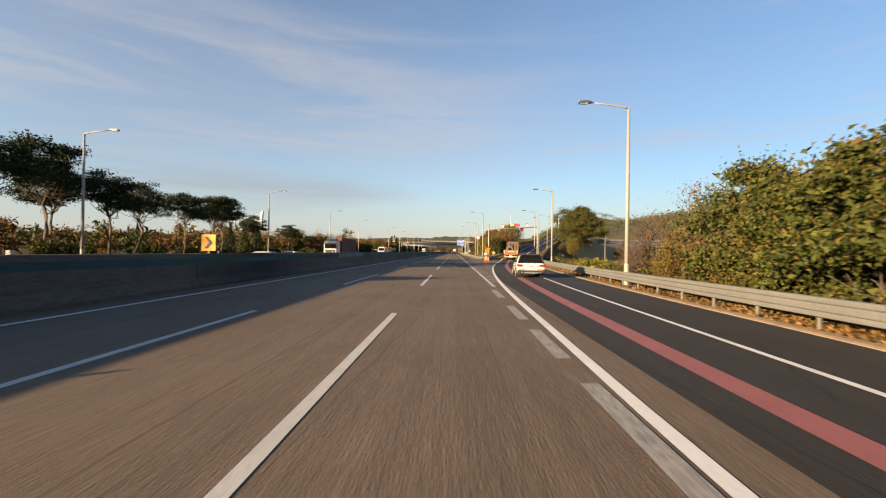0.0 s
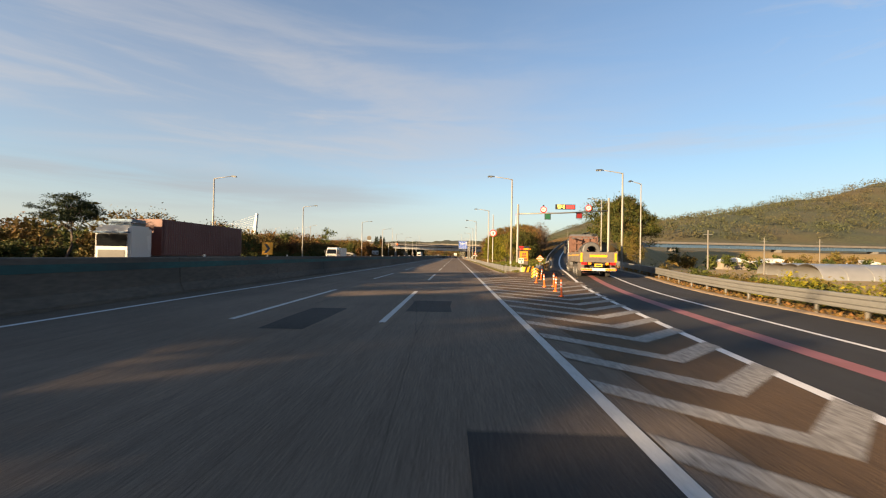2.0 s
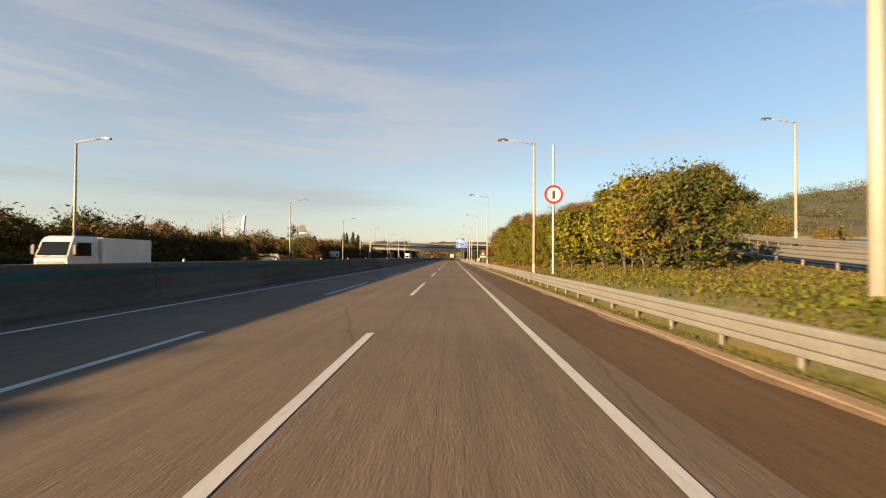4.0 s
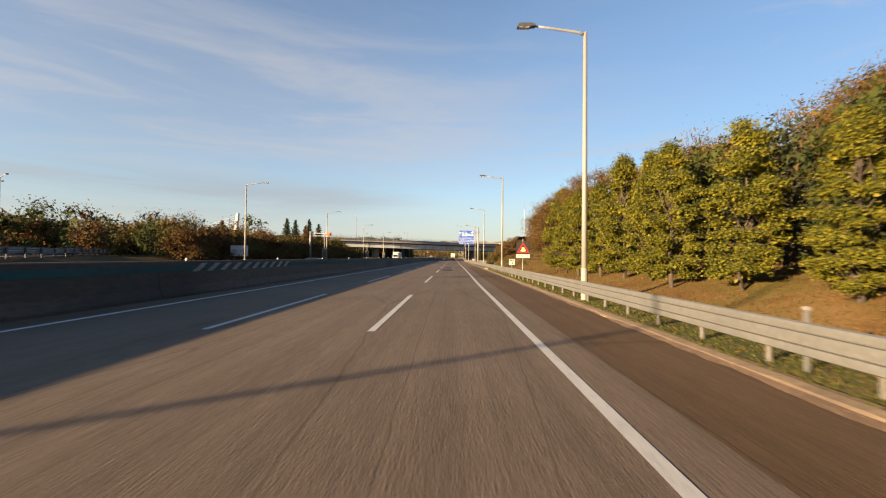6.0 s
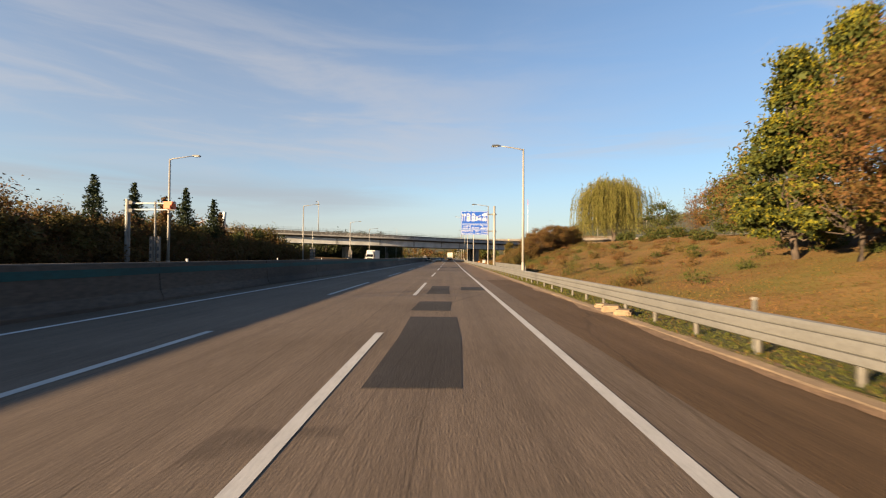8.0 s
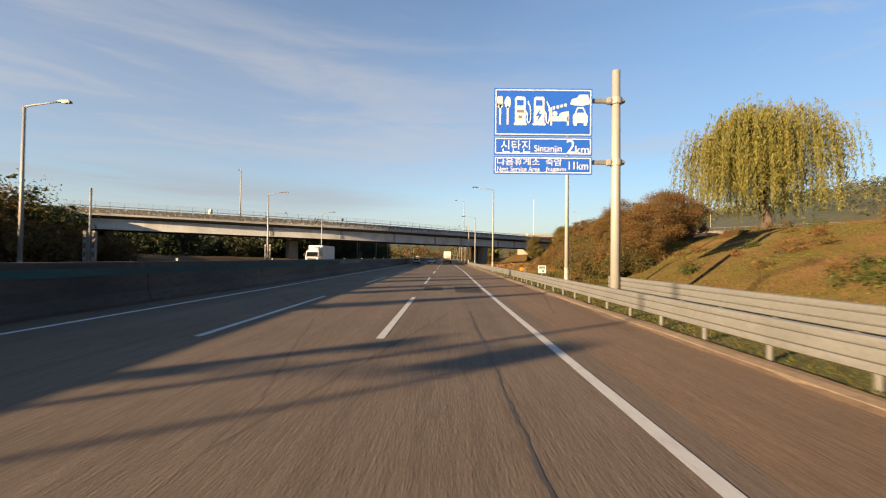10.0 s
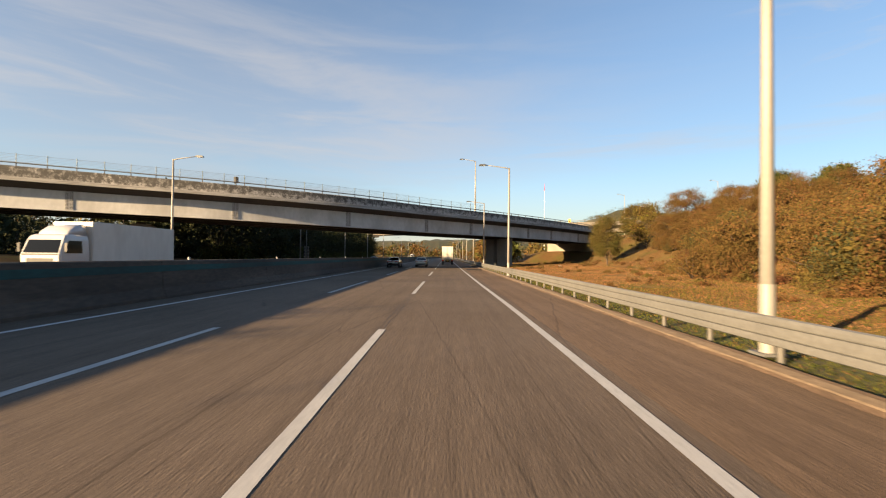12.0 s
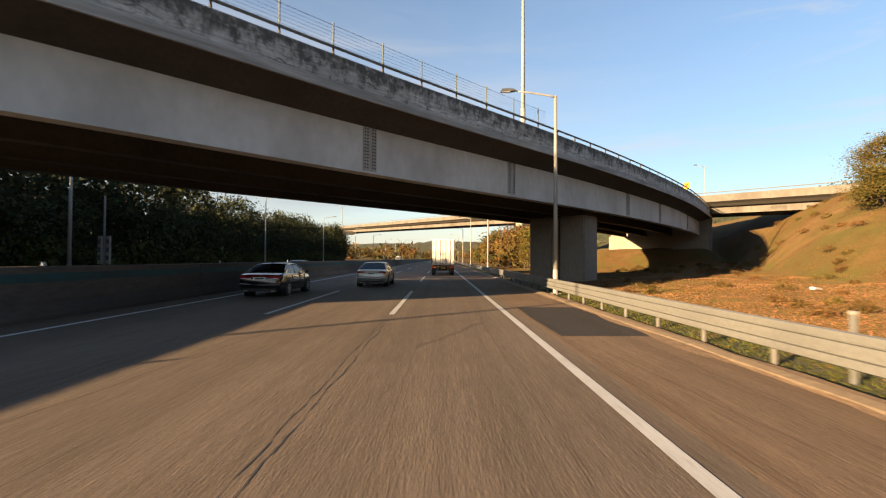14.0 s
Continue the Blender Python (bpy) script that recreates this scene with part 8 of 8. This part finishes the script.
def sedan(name, m, label, paint, lamps="full"):
    body = [(0.0, 0.42, 0.84, 0.74), (0.07, 0.30, 0.98, 0.87), (0.35, 0.24, 1.03, 0.93), (0.9, 0.22, 1.04, 0.945), (1.8, 0.20, 1.01, 0.945), (3.2, 0.20, 0.99, 0.945), (3.75, 0.20, 0.97, 0.94), (4.3, 0.21, 0.88, 0.915),
            (4.72, 0.25, 0.76, 0.84), (4.92, 0.36, 0.64, 0.66)]
    cabin = [(0.55, 1.03), (0.95, 1.20), (1.45, 1.40), (1.95, 1.465), (2.45, 1.475), (2.85, 1.42), (3.3, 1.24), (3.85, 0.98)]
    t = car(name, m, label, paint, 4.95, 1.89, body, cabin, (1.45, 2.85), (1.02, 3.92), 0.335, 1.0)
    for s in (-1, 1):
        lo, hi = (0.40, 0.88) if lamps == "full" else (0.30, 0.88)
        l = part("tail_lamp", boxed(min(s * lo, s * hi), max(s * lo, s * hi), -0.012, 0.24, 0.80, 0.95, bevel=0.05), M["tail"], t, "red tail lamp")
        part("lamp_strip", boxed(min(s * (lo + .05), s * (hi - .08)), max(s * (lo + .05), s * (hi - .08)), -0.018, 0, 0.815, 0.835), M["lens"], l)
        part("exhaust", boxed(min(s * 0.5, s * 0.68), max(s * 0.5, s * 0.68), -0.02, 0.1, 0.27, 0.33, bevel=0.02), M["rim"], t)
    part("bumper", boxed(-0.86, 0.86, -0.05, 0.18, 0.40, 0.68, bevel=0.07), M[paint], t, smooth=True)
    part("diffuser", boxed(-0.72, 0.72, -0.02, 0.2, 0.26, 0.40, bevel=0.04), M["black"], t)
    p = part("number_plate", boxed(-0.26, 0.26, -0.022, 0.02, 0.76, 0.88, bevel=0.01), M["plate"], t)
    part("plate_bar", boxed(-0.20, 0.20, -0.027, -0.021, 0.79, 0.85), M["bar"], p)
    part("lamp_bridge", boxed(-0.45, 0.45, -0.01, 0.03, 0.915, 0.94), M["rim"] if lamps == "full" else M["tail"], t)
    part("rear_shelf_light", boxed(-0.12, 0.12, 1.02, 1.06, 1.19, 1.21), M["tail"], t)
    part("antenna", boxed(-0.03, 0.03, 1.5, 1.65, 1.43, 1.50, bevel=0.01), M[paint], t)
    return t


white_suv()
sedan("sedan", pose(-4.45, 376.4, 0), "silver saloon car with red tail lamps in the middle lane", "car_silver")
sedan("sedan", pose(-8.15, 369.0, 0), "black saloon car driving in the inner lane", "car_black", "wide")


def truck_wheels(t, ys, W, r=0.48, dual=True):
    for y in ys:
        for s in (-1, 1):
            wheel(t, s * (W / 2 - 0.20), y, r, 0.34, s, 0.56, 8)


def box_truck(m, label, L=8.6, W=2.36, H=3.75, name="box_truck", cab="car_white", rear=True):
    """A lorry with a closed body; it drives towards +y of its own axes."""
    t = thing(name, m, label, "truck")
    part("chassis", boxed(-0.45, 0.45, 0.2, L - 0.6, 0.55, 0.85), M["black"], t)
    b = part("cargo_box", boxed(-W / 2, W / 2, 0, L - 2.1, 1.05, H, bevel=0.04), M["white_panel"], t)
    if rear:
        for s in (-1, 1):
            d = part("rear_door", boxed(min(s * 0.02, s * (W / 2 - 0.07)), max(s * 0.02, s * (W / 2 - 0.07)), -0.035, 0.0, 1.12, H - 0.10, bevel=0.012), M["white_panel"], t)
            for u in (0.28, 0.75):
                part("lock_bar", tubed((s * u, -0.06, 1.14), (s * u, -0.06, H - 0.12), 0.022, sides=6), M["galv"], d)
            for z in (1.4, 2.3, 3.2):
                part("hinge", boxed(min(s * (W / 2 - 0.16), s * (W / 2)), max(s * (W / 2 - 0.16), s * (W / 2)), -0.055, -0.03, z, z + 0.12), M["galv"], d)
            l = part("tail_lamp", boxed(min(s * 0.72, s * 1.14), max(s * 0.72, s * 1.14), -0.10, 0.0, 0.78, 0.95, bevel=0.015), M["tail"], t)
            part("amber_lamp", boxed(min(s * 0.72, s * 0.86), max(s * 0.72, s * 0.86), -0.106, -0.02, 0.79, 0.94), M["orange"], l)
            part("mudguard", boxed(min(s * 0.78, s * 1.16), max(s * 0.78, s * 1.16), 0.6, 0.63, 0.3, 0.95), M["black"], t)
        part("sill_frame", boxed(-W / 2, W / 2, -0.05, 0.02, 0.96, 1.06), M["rust"], t)
        part("bumper_bar", boxed(-1.08, 1.08, -0.14, -0.06, 0.50, 0.62, bevel=0.01), M["rust"], t, "red and yellow bumper bar")
        p = part("number_plate", boxed(-0.2, 0.2, -0.11, -0.08, 0.72, 0.90), M["plate_yellow"], t)
        part("plate_bar", boxed(-0.14, 0.14, -0.115, -0.109, 0.77, 0.85), M["bar"], p)
        for x in (-W / 2 + 0.03, W / 2 - 0.03, 0.0):
            part("door_edge", boxed(x - 0.03, x + 0.03, -0.045, -0.01, 1.1, H - 0.08), M["dark_steel_and_shade"] if x else M["galv"], t)
    w = W / 2 - 0.08
    bm = bmesh.new()
    loft(bm, [[(x * w * k, y, z) for x, y, z in ((-1, L - 1.95, z0), (-1, y1, z0), (-0.93, y1 + 0.10, z0), (0.93, y1 + 0.10, z0), (1, y1, z0), (1, L - 1.95, z0))]
              for z0, y1, k in ((0.72, L - 0.16, 0.97), (0.95, L - 0.08, 1.0), (1.55, L - 0.06, 1.0), (1.68, L - 0.10, 0.995), (2.45, L - 0.40, 0.95), (2.66, L - 0.55, 0.90), (2.74, L - 0.75, 0.84))])
    bmesh.ops.recalc_face_normals(bm, faces=bm.faces)
    c = part("cab", bm, M[cab], t)
    bm = bmesh.new()
    loft(bm, [[(-w * k, y - 0.02, z), (w * k, y - 0.02, z), (w * k, y + 0.012, z), (-w * k, y + 0.012, z)] for z, y, k in ((1.70, L - 0.005, 0.86), (2.42, L - 0.285, 0.80))])
    bmesh.ops.recalc_face_normals(bm, faces=bm.faces)
    part("windscreen", bm, M["glass"], c)
    part("wiper_panel", boxed(-w * 0.9, w * 0.9, L - 0.0, L + 0.035, 1.56, 1.66, bevel=0.01), M["black"], c)
    for s in (-1, 1):
        bm = bmesh.new()
        v = [bm.verts.new((s * (w * k + 0.006), y, z)) for y, z, k in ((L - 1.45, 1.68, 0.995), (L - 0.25, 1.68, 0.995), (L - 0.55, 2.38, 0.955), (L - 1.45, 2.38, 0.955))]
        bm.faces.new(v if s > 0 else v[::-1])
        r = bmesh.ops.extrude_face_region(bm, geom=list(bm.faces))
        bmesh.ops.translate(bm, verts=[q for q in r["geom"] if isinstance(q, bmesh.types.BMVert)], vec=(s * 0.008, 0, 0))
        bmesh.ops.recalc_face_normals(bm, faces=bm.faces)
        part("side_window", bm, M["glass"], c)
        part("head_lamp", boxed(*sorted((s * 0.62, s * 0.98)), L - 0.04, L + 0.03, 0.92, 1.14, bevel=0.03), M["lens"], t)
        part("mirror", boxed(*sorted((s * (W / 2), s * (W / 2 + 0.2))), L - 0.2, L - 0.1, 1.75, 2.25, bevel=0.03), M["black"], t)
        part("mirror_arm", tubed((s * w * 0.95, L - 0.3, 2.2), (s * (W / 2 + 0.1), L - 0.15, 2.2), 0.02, sides=6), M["black"], t)
        part("wheel_arch", tubed((s * (w - 0.3), L - 1.05, 0.44), (s * (w + 0.012), L - 1.05, 0.44), 0.52, sides=20), M["black"], c)
    top_z = min(H, 3.35)
    bm = bmesh.new()
    loft(bm, [[(x * w * 0.86 * k, y, z) for x, z in ((-1, 2.7), (-0.96, lerp(2.7, zt, 0.7)), (-0.8, zt), (0.8, zt), (0.96, lerp(2.7, zt, 0.7)), (1, 2.7))]
              for y, zt, k in ((L - 0.72, 2.74, 0.86), (L - 0.95, lerp(2.74, top_z, 0.45), 0.94), (L - 1.3, lerp(2.74, top_z, 0.8), 0.99), (L - 1.65, lerp(2.74, top_z, 0.97), 1.0), (L - 1.9, top_z, 1.0))])
    bmesh.ops.recalc_face_normals(bm, faces=bm.faces)
    part("wind_deflector", bm, M[cab], t, smooth=True)
    part("front_grille", boxed(-0.75, 0.75, L - 0.02, L + 0.045, 1.0, 1.42, bevel=0.02), M["black"], t)
    part("front_bumper", boxed(-w, w, L - 0.25, L + 0.06, 0.42, 0.86, bevel=0.06), M[cab], t)
    truck_wheels(t, (1.6, L - 1.05), W, 0.42)
    return t


box_truck(pose(-0.05, 395.5, 0), "white closed-body lorry seen from its double rear doors")
turned = lambda x, y: pose(x, y, 0, 0, 0, 180)
box_truck(turned(-22.3, 337.0), "white box lorry coming along the opposite carriageway", 10.0, 2.4, 3.55, rear=False)
box_truck(turned(-19.6, 560.0), "small white delivery lorry on the opposite carriageway", 6.2, 2.0, 2.75, rear=False)
box_truck(turned(-20.5, 132.0), "small white lorry on the opposite carriageway", 6.2, 2.0, 2.7, rear=False)
for x, y, paint, lab in ((-15.2, 38.5, "car_white", "white car on the opposite carriageway"), (-15.0, 203.5, "car_black", "dark grey car on the opposite carriageway"), (-15.5, 400.0, "car_silver", "silver car on the opposite carriageway"),
                         (-18.0, 52.0, "car_blue", "blue car on the opposite carriageway")):
    sedan("sedan", turned(x, y), lab + " behind the barrier", paint)


def container_truck():
    t = thing("container_truck", turned(-22.2, 95.5), "lorry with a pale cab pulling a red freight container", "truck")
    c = part("container", boxed(-1.22, 1.22, 0, 12.0, 1.35, 3.95), M["container"], t)
    for s in (-1, 1):
        bm = bmesh.new()
        strip(bm, [(s * (1.225 + 0.03 * (k // 2 % 2)), 0.1 + 0.14 * (k // 2) + 0.07 * (k % 2), 1.45) for k in range(168)], [(s * (1.225 + 0.03 * (k // 2 % 2)), 0.1 + 0.14 * (k // 2) + 0.07 * (k % 2), 3.85) for k in range(168)])
        bmesh.ops.recalc_face_normals(bm, faces=bm.faces)
        part("corrugated_side", bm, M["container"], c)
    part("label_panel", boxed(1.258, 1.266, 9.2, 10.3, 2.9, 3.5), M["sign_white"], c)
    part("trailer_frame", boxed(-1.1, 1.1, 0.1, 12.0, 1.05, 1.33), M["black"], t)
    cab = part("cab", boxed(-1.2, 1.2, 12.9, 15.1, 0.8, 3.3, bevel=0.16), M["car_white"], t)
    part("windscreen", boxed(-1.05, 1.05, 15.05, 15.115, 1.9, 2.75, bevel=0.03), M["glass"], cab)
    part("sun_visor", boxed(-1.1, 1.1, 14.9, 15.3, 2.78, 2.9, bevel=0.03), M["car_blue"], cab)
    part("front_grille", boxed(-0.9, 0.9, 15.08, 15.12, 1.0, 1.7), M["black"], cab)
    part("roof_fairing", boxed(-1.0, 1.0, 12.9, 14.6, 3.3, 3.75, bevel=0.2), M["car_blue"], cab)
    truck_wheels(t, (1.2, 2.5, 3.8, 11.6, 14.2), 2.45)
    return t


container_truck()


def flatbed_truck():
    t = thing("flatbed_truck", on_ramp(1.8, 84.5, 0.0), "grey five-axle flatbed lorry loaded with coils of steel", "truck")
    L, W = 13.0, 2.5
    part("chassis", boxed(-0.5, 0.5, 0.3, L - 1.0, 0.75, 1.15), M["black"], t)
    b = part("bed", boxed(-W / 2, W / 2, 0, 10.2, 1.18, 1.38, bevel=0.02), M["truck_grey"], t)
    for s in (-1, 1):
        for k in range(3):
            y0 = 0.05 + k * 3.38
            d = part("dropside", boxed(*sorted((s * (W / 2 - 0.03), s * (W / 2 + 0.03))), y0, y0 + 3.3, 1.36, 1.92, bevel=0.015), M["truck_grey"], t)
            part("reflective_stripe", boxed(*sorted((s * (W / 2 + 0.029), s * (W / 2 + 0.034))), y0 + 0.08, y0 + 3.2, 1.66, 1.74), M["yellow"], d)
            part("stake", boxed(*sorted((s * (W / 2 - 0.05), s * (W / 2 + 0.06))), y0 - 0.06, y0 + 0.06, 1.3, 2.0), M["truck_grey"], t)
        part("side_guard", boxed(*sorted((s * (W / 2 - 0.1), s * (W / 2 - 0.02))), 6.6, 9.0, 0.55, 0.80, bevel=0.02), M["truck_grey"], t)
        part("side_guard", boxed(*sorted((s * (W / 2 - 0.1), s * (W / 2 - 0.02))), 6.6, 9.0, 0.84, 1.12, bevel=0.02), M["galv"], t)
        part("tool_box", boxed(*sorted((s * (W / 2 - 0.35), s * (W / 2 - 0.02))), 0.55, 2.1, 0.55, 1.14, bevel=0.03), M["truck_grey"], t)
        part("mudguard", boxed(*sorted((s * 0.7, s * (W / 2))), 9.2, 9.35, 0.45, 1.15, bevel=0.03), M["black"], t)
        l = part("tail_lamp", boxed(*sorted((s * 0.78, s * 1.18)), -0.08, 0.05, 1.0, 1.18, bevel=0.02), M["tail"], t)
        part("amber_lamp", boxed(*sorted((s * 0.50, s * 0.70)), -0.06, 0.05, 1.0, 1.16), M["orange"], t)
        part("corner_reflector", boxed(*sorted((s * 1.10, s * 1.24)), -0.05, 0.02, 1.2, 1.85), M["yellow"], t)
        bar = part("bumper_reflector", boxed(*sorted((s * 0.45, s * 1.2)), -0.14, -0.10, 0.60, 0.74), M["orange_pvc"], t)
        bm = bmesh.new()
        for k in range(4):
            box(bm, s * 0.82 - 0.34 + k * 0.18, s * 0.82 - 0.28 + k * 0.18, -0.146, -0.139, 0.60, 0.74)
        part("reflector_pattern", bm, M["yellow"], bar)
    part("tailgate", boxed(-W / 2 + 0.03, W / 2 - 0.03, -0.03, 0.03, 1.36, 1.92, bevel=0.015), M["truck_grey"], t)
    part("tail_stripe", boxed(-0.6, 0.6, -0.04, -0.029, 1.55, 1.72), M["yellow"], t)
    part("bumper_bar", boxed(-1.2, 1.2, -0.10, 0.0, 0.58, 0.76), M["sign_white"], t)
    p = part("number_plate", boxed(-0.26, 0.26, -0.08, -0.04, 0.86, 1.08), M["plate_yellow"], t)
    part("plate_bar", boxed(-0.19, 0.19, -0.087, -0.079, 0.92, 1.03), M["bar"], p)
    # cab
    c = part("cab", boxed(-1.2, 1.2, 10.9, 13.0, 1.0, 3.45, bevel=0.13), M["cab_grey"], t)
    part("front_bumper", boxed(-1.22, 1.22, 12.3, 13.06, 0.35, 1.02, bevel=0.08), M["cab_grey"], c)
    part("step_panel", boxed(-1.18, 1.18, 10.55, 11.1, 0.45, 1.15, bevel=0.05), M["truck_grey"], c)
    for s in (-1, 1):
        part("side_window", boxed(*sorted((s * 1.185, s * 1.208)), 12.0, 12.75, 1.95, 2.75), M["glass"], c)
        part("quarter_window", boxed(*sorted((s * 1.185, s * 1.208)), 11.55, 11.85, 1.95, 2.72), M["glass"], c)
        part("door_stripe", boxed(*sorted((s * 1.19, s * 1.212)), 10.92, 11.2, 1.35, 3.1), M["sign_white"], c)
        part("mirror", boxed(*sorted((s * 1.25, s * 1.5)), 12.7, 12.85, 1.9, 2.6, bevel=0.03), M["black"], c)
    part("windscreen", boxed(-1.05, 1.05, 12.95, 13.012, 1.9, 2.85, bevel=0.03), M["glass"], c)
    part("roof_visor", boxed(-1.1, 1.1, 11.2, 12.9, 3.43, 3.75, bevel=0.12), M["cab_grey"], c)
    # rusty headboard rack behind the cab
    for x in (-1.15, -0.6, 0, 0.6, 1.15):
        part("rack_post", boxed(x - 0.06, x + 0.06, 10.25, 10.37, 1.38, 3.5, bevel=0.01), M["rust"], t, "rusty red steel post")
    for z in (1.5, 2.1, 2.8, 3.4):
        part("rack_bar", boxed(-1.2, 1.2, 10.19, 10.24, z, z + 0.1, bevel=0.01), M["rust"], t)
    for x in (-1.15, 1.15):
        part("rack_arm", boxed(x - 0.05, x + 0.05, 9.0, 10.18, 3.35, 3.45, bevel=0.01), M["rust"], t)
        part("rack_post", boxed(x - 0.05, x + 0.05, 8.9, 8.99, 1.38, 3.45, bevel=0.01), M["rust"], t)
    part("headboard_sheet", boxed(-1.2, 1.2, 10.38, 10.42, 1.4, 3.3), M["rust"], t)
    truck_wheels(t, (2.75, 4.1, 5.45, 9.95, 11.7), W, 0.52)
    # load, strapped down: it rides on the bed
    m = t.matrix_basis
    first = None
    for y, z, r, ln in ((2.9, 1.38, 0.66, 2.3), (4.9, 1.38, 0.60, 1.3), (6.5, 1.38, 0.42, 1.5), (8.1, 1.38, 0.36, 1.1)):
        k = thing("steel_coil", m @ Matrix.Translation((-0.25, y, z + r)) @ Matrix.Rotation(math.pi / 2, 4, "Z"), "coil of bundled grey steel wire on the flatbed", "coil", group="steel coils on the lorry")
        n = 7 if r > 0.5 else 4
        for i in range(n):
            x0 = -ln / 2 + ln * i / n
            bm = bmesh.new()
            loft(bm, [[(x, q * math.cos(a), q * math.sin(a)) for a in [2 * math.pi * j / 20 for j in range(20)]] for x, q in
                      ((x0, r * 0.55), (x0, r * 0.9), (x0 + 0.05, r), (x0 + ln / n - 0.05, r), (x0 + ln / n, r * 0.9), (x0 + ln / n, r * 0.55))], close=False)
            part("winding", bm, M["steel_coil"], k)
        bm = bmesh.new()
        for i in range(1, n):
            x0 = -ln / 2 + ln * i / n
            pipe(bm, [(x0, (r + 0.01) * math.cos(a), (r + 0.01) * math.sin(a)) for a in [2 * math.pi * j / 16 for j in range(17)]], 0.018, 4)
        part("strap", bm, M["black"], k)
    return t


flatbed_truck()


# ---- slip road on the far side ----
def far_slip_road():
    path = curve_through([(-29, 168, 0), (-42, 196, 0), (-62, 228, 0), (-88, 256, 0), (-130, 285, 0)], 6)
    path = [Vector((p.x, p.y, ground_z(p.x, p.y) + 0.12)) for p in path]
    r = tagged(part("slip_road", swept(path, [(-3.6, 0), (3.6, 0), (3.6, -0.4), (-3.6, -0.4)]), M["road"]), "narrow slip road joining the opposite carriageway", "road", kind="structure")
    band("edge_line", [tuple(p) for p in offset_path(path, 3.2)], 0.15, M["white_new"], r)
    guard_rail([tuple(p) for p in offset_path(path, 4.0)], "pale guard rail along the far slip road", step=3)
    p = path[13]
    box_truck(Matrix.Translation(p) @ Matrix.Rotation(radians(215), 4, "Z"), "small white lorry on the far slip road", 6.2, 2.0, 2.7, rear=False)


far_slip_road()
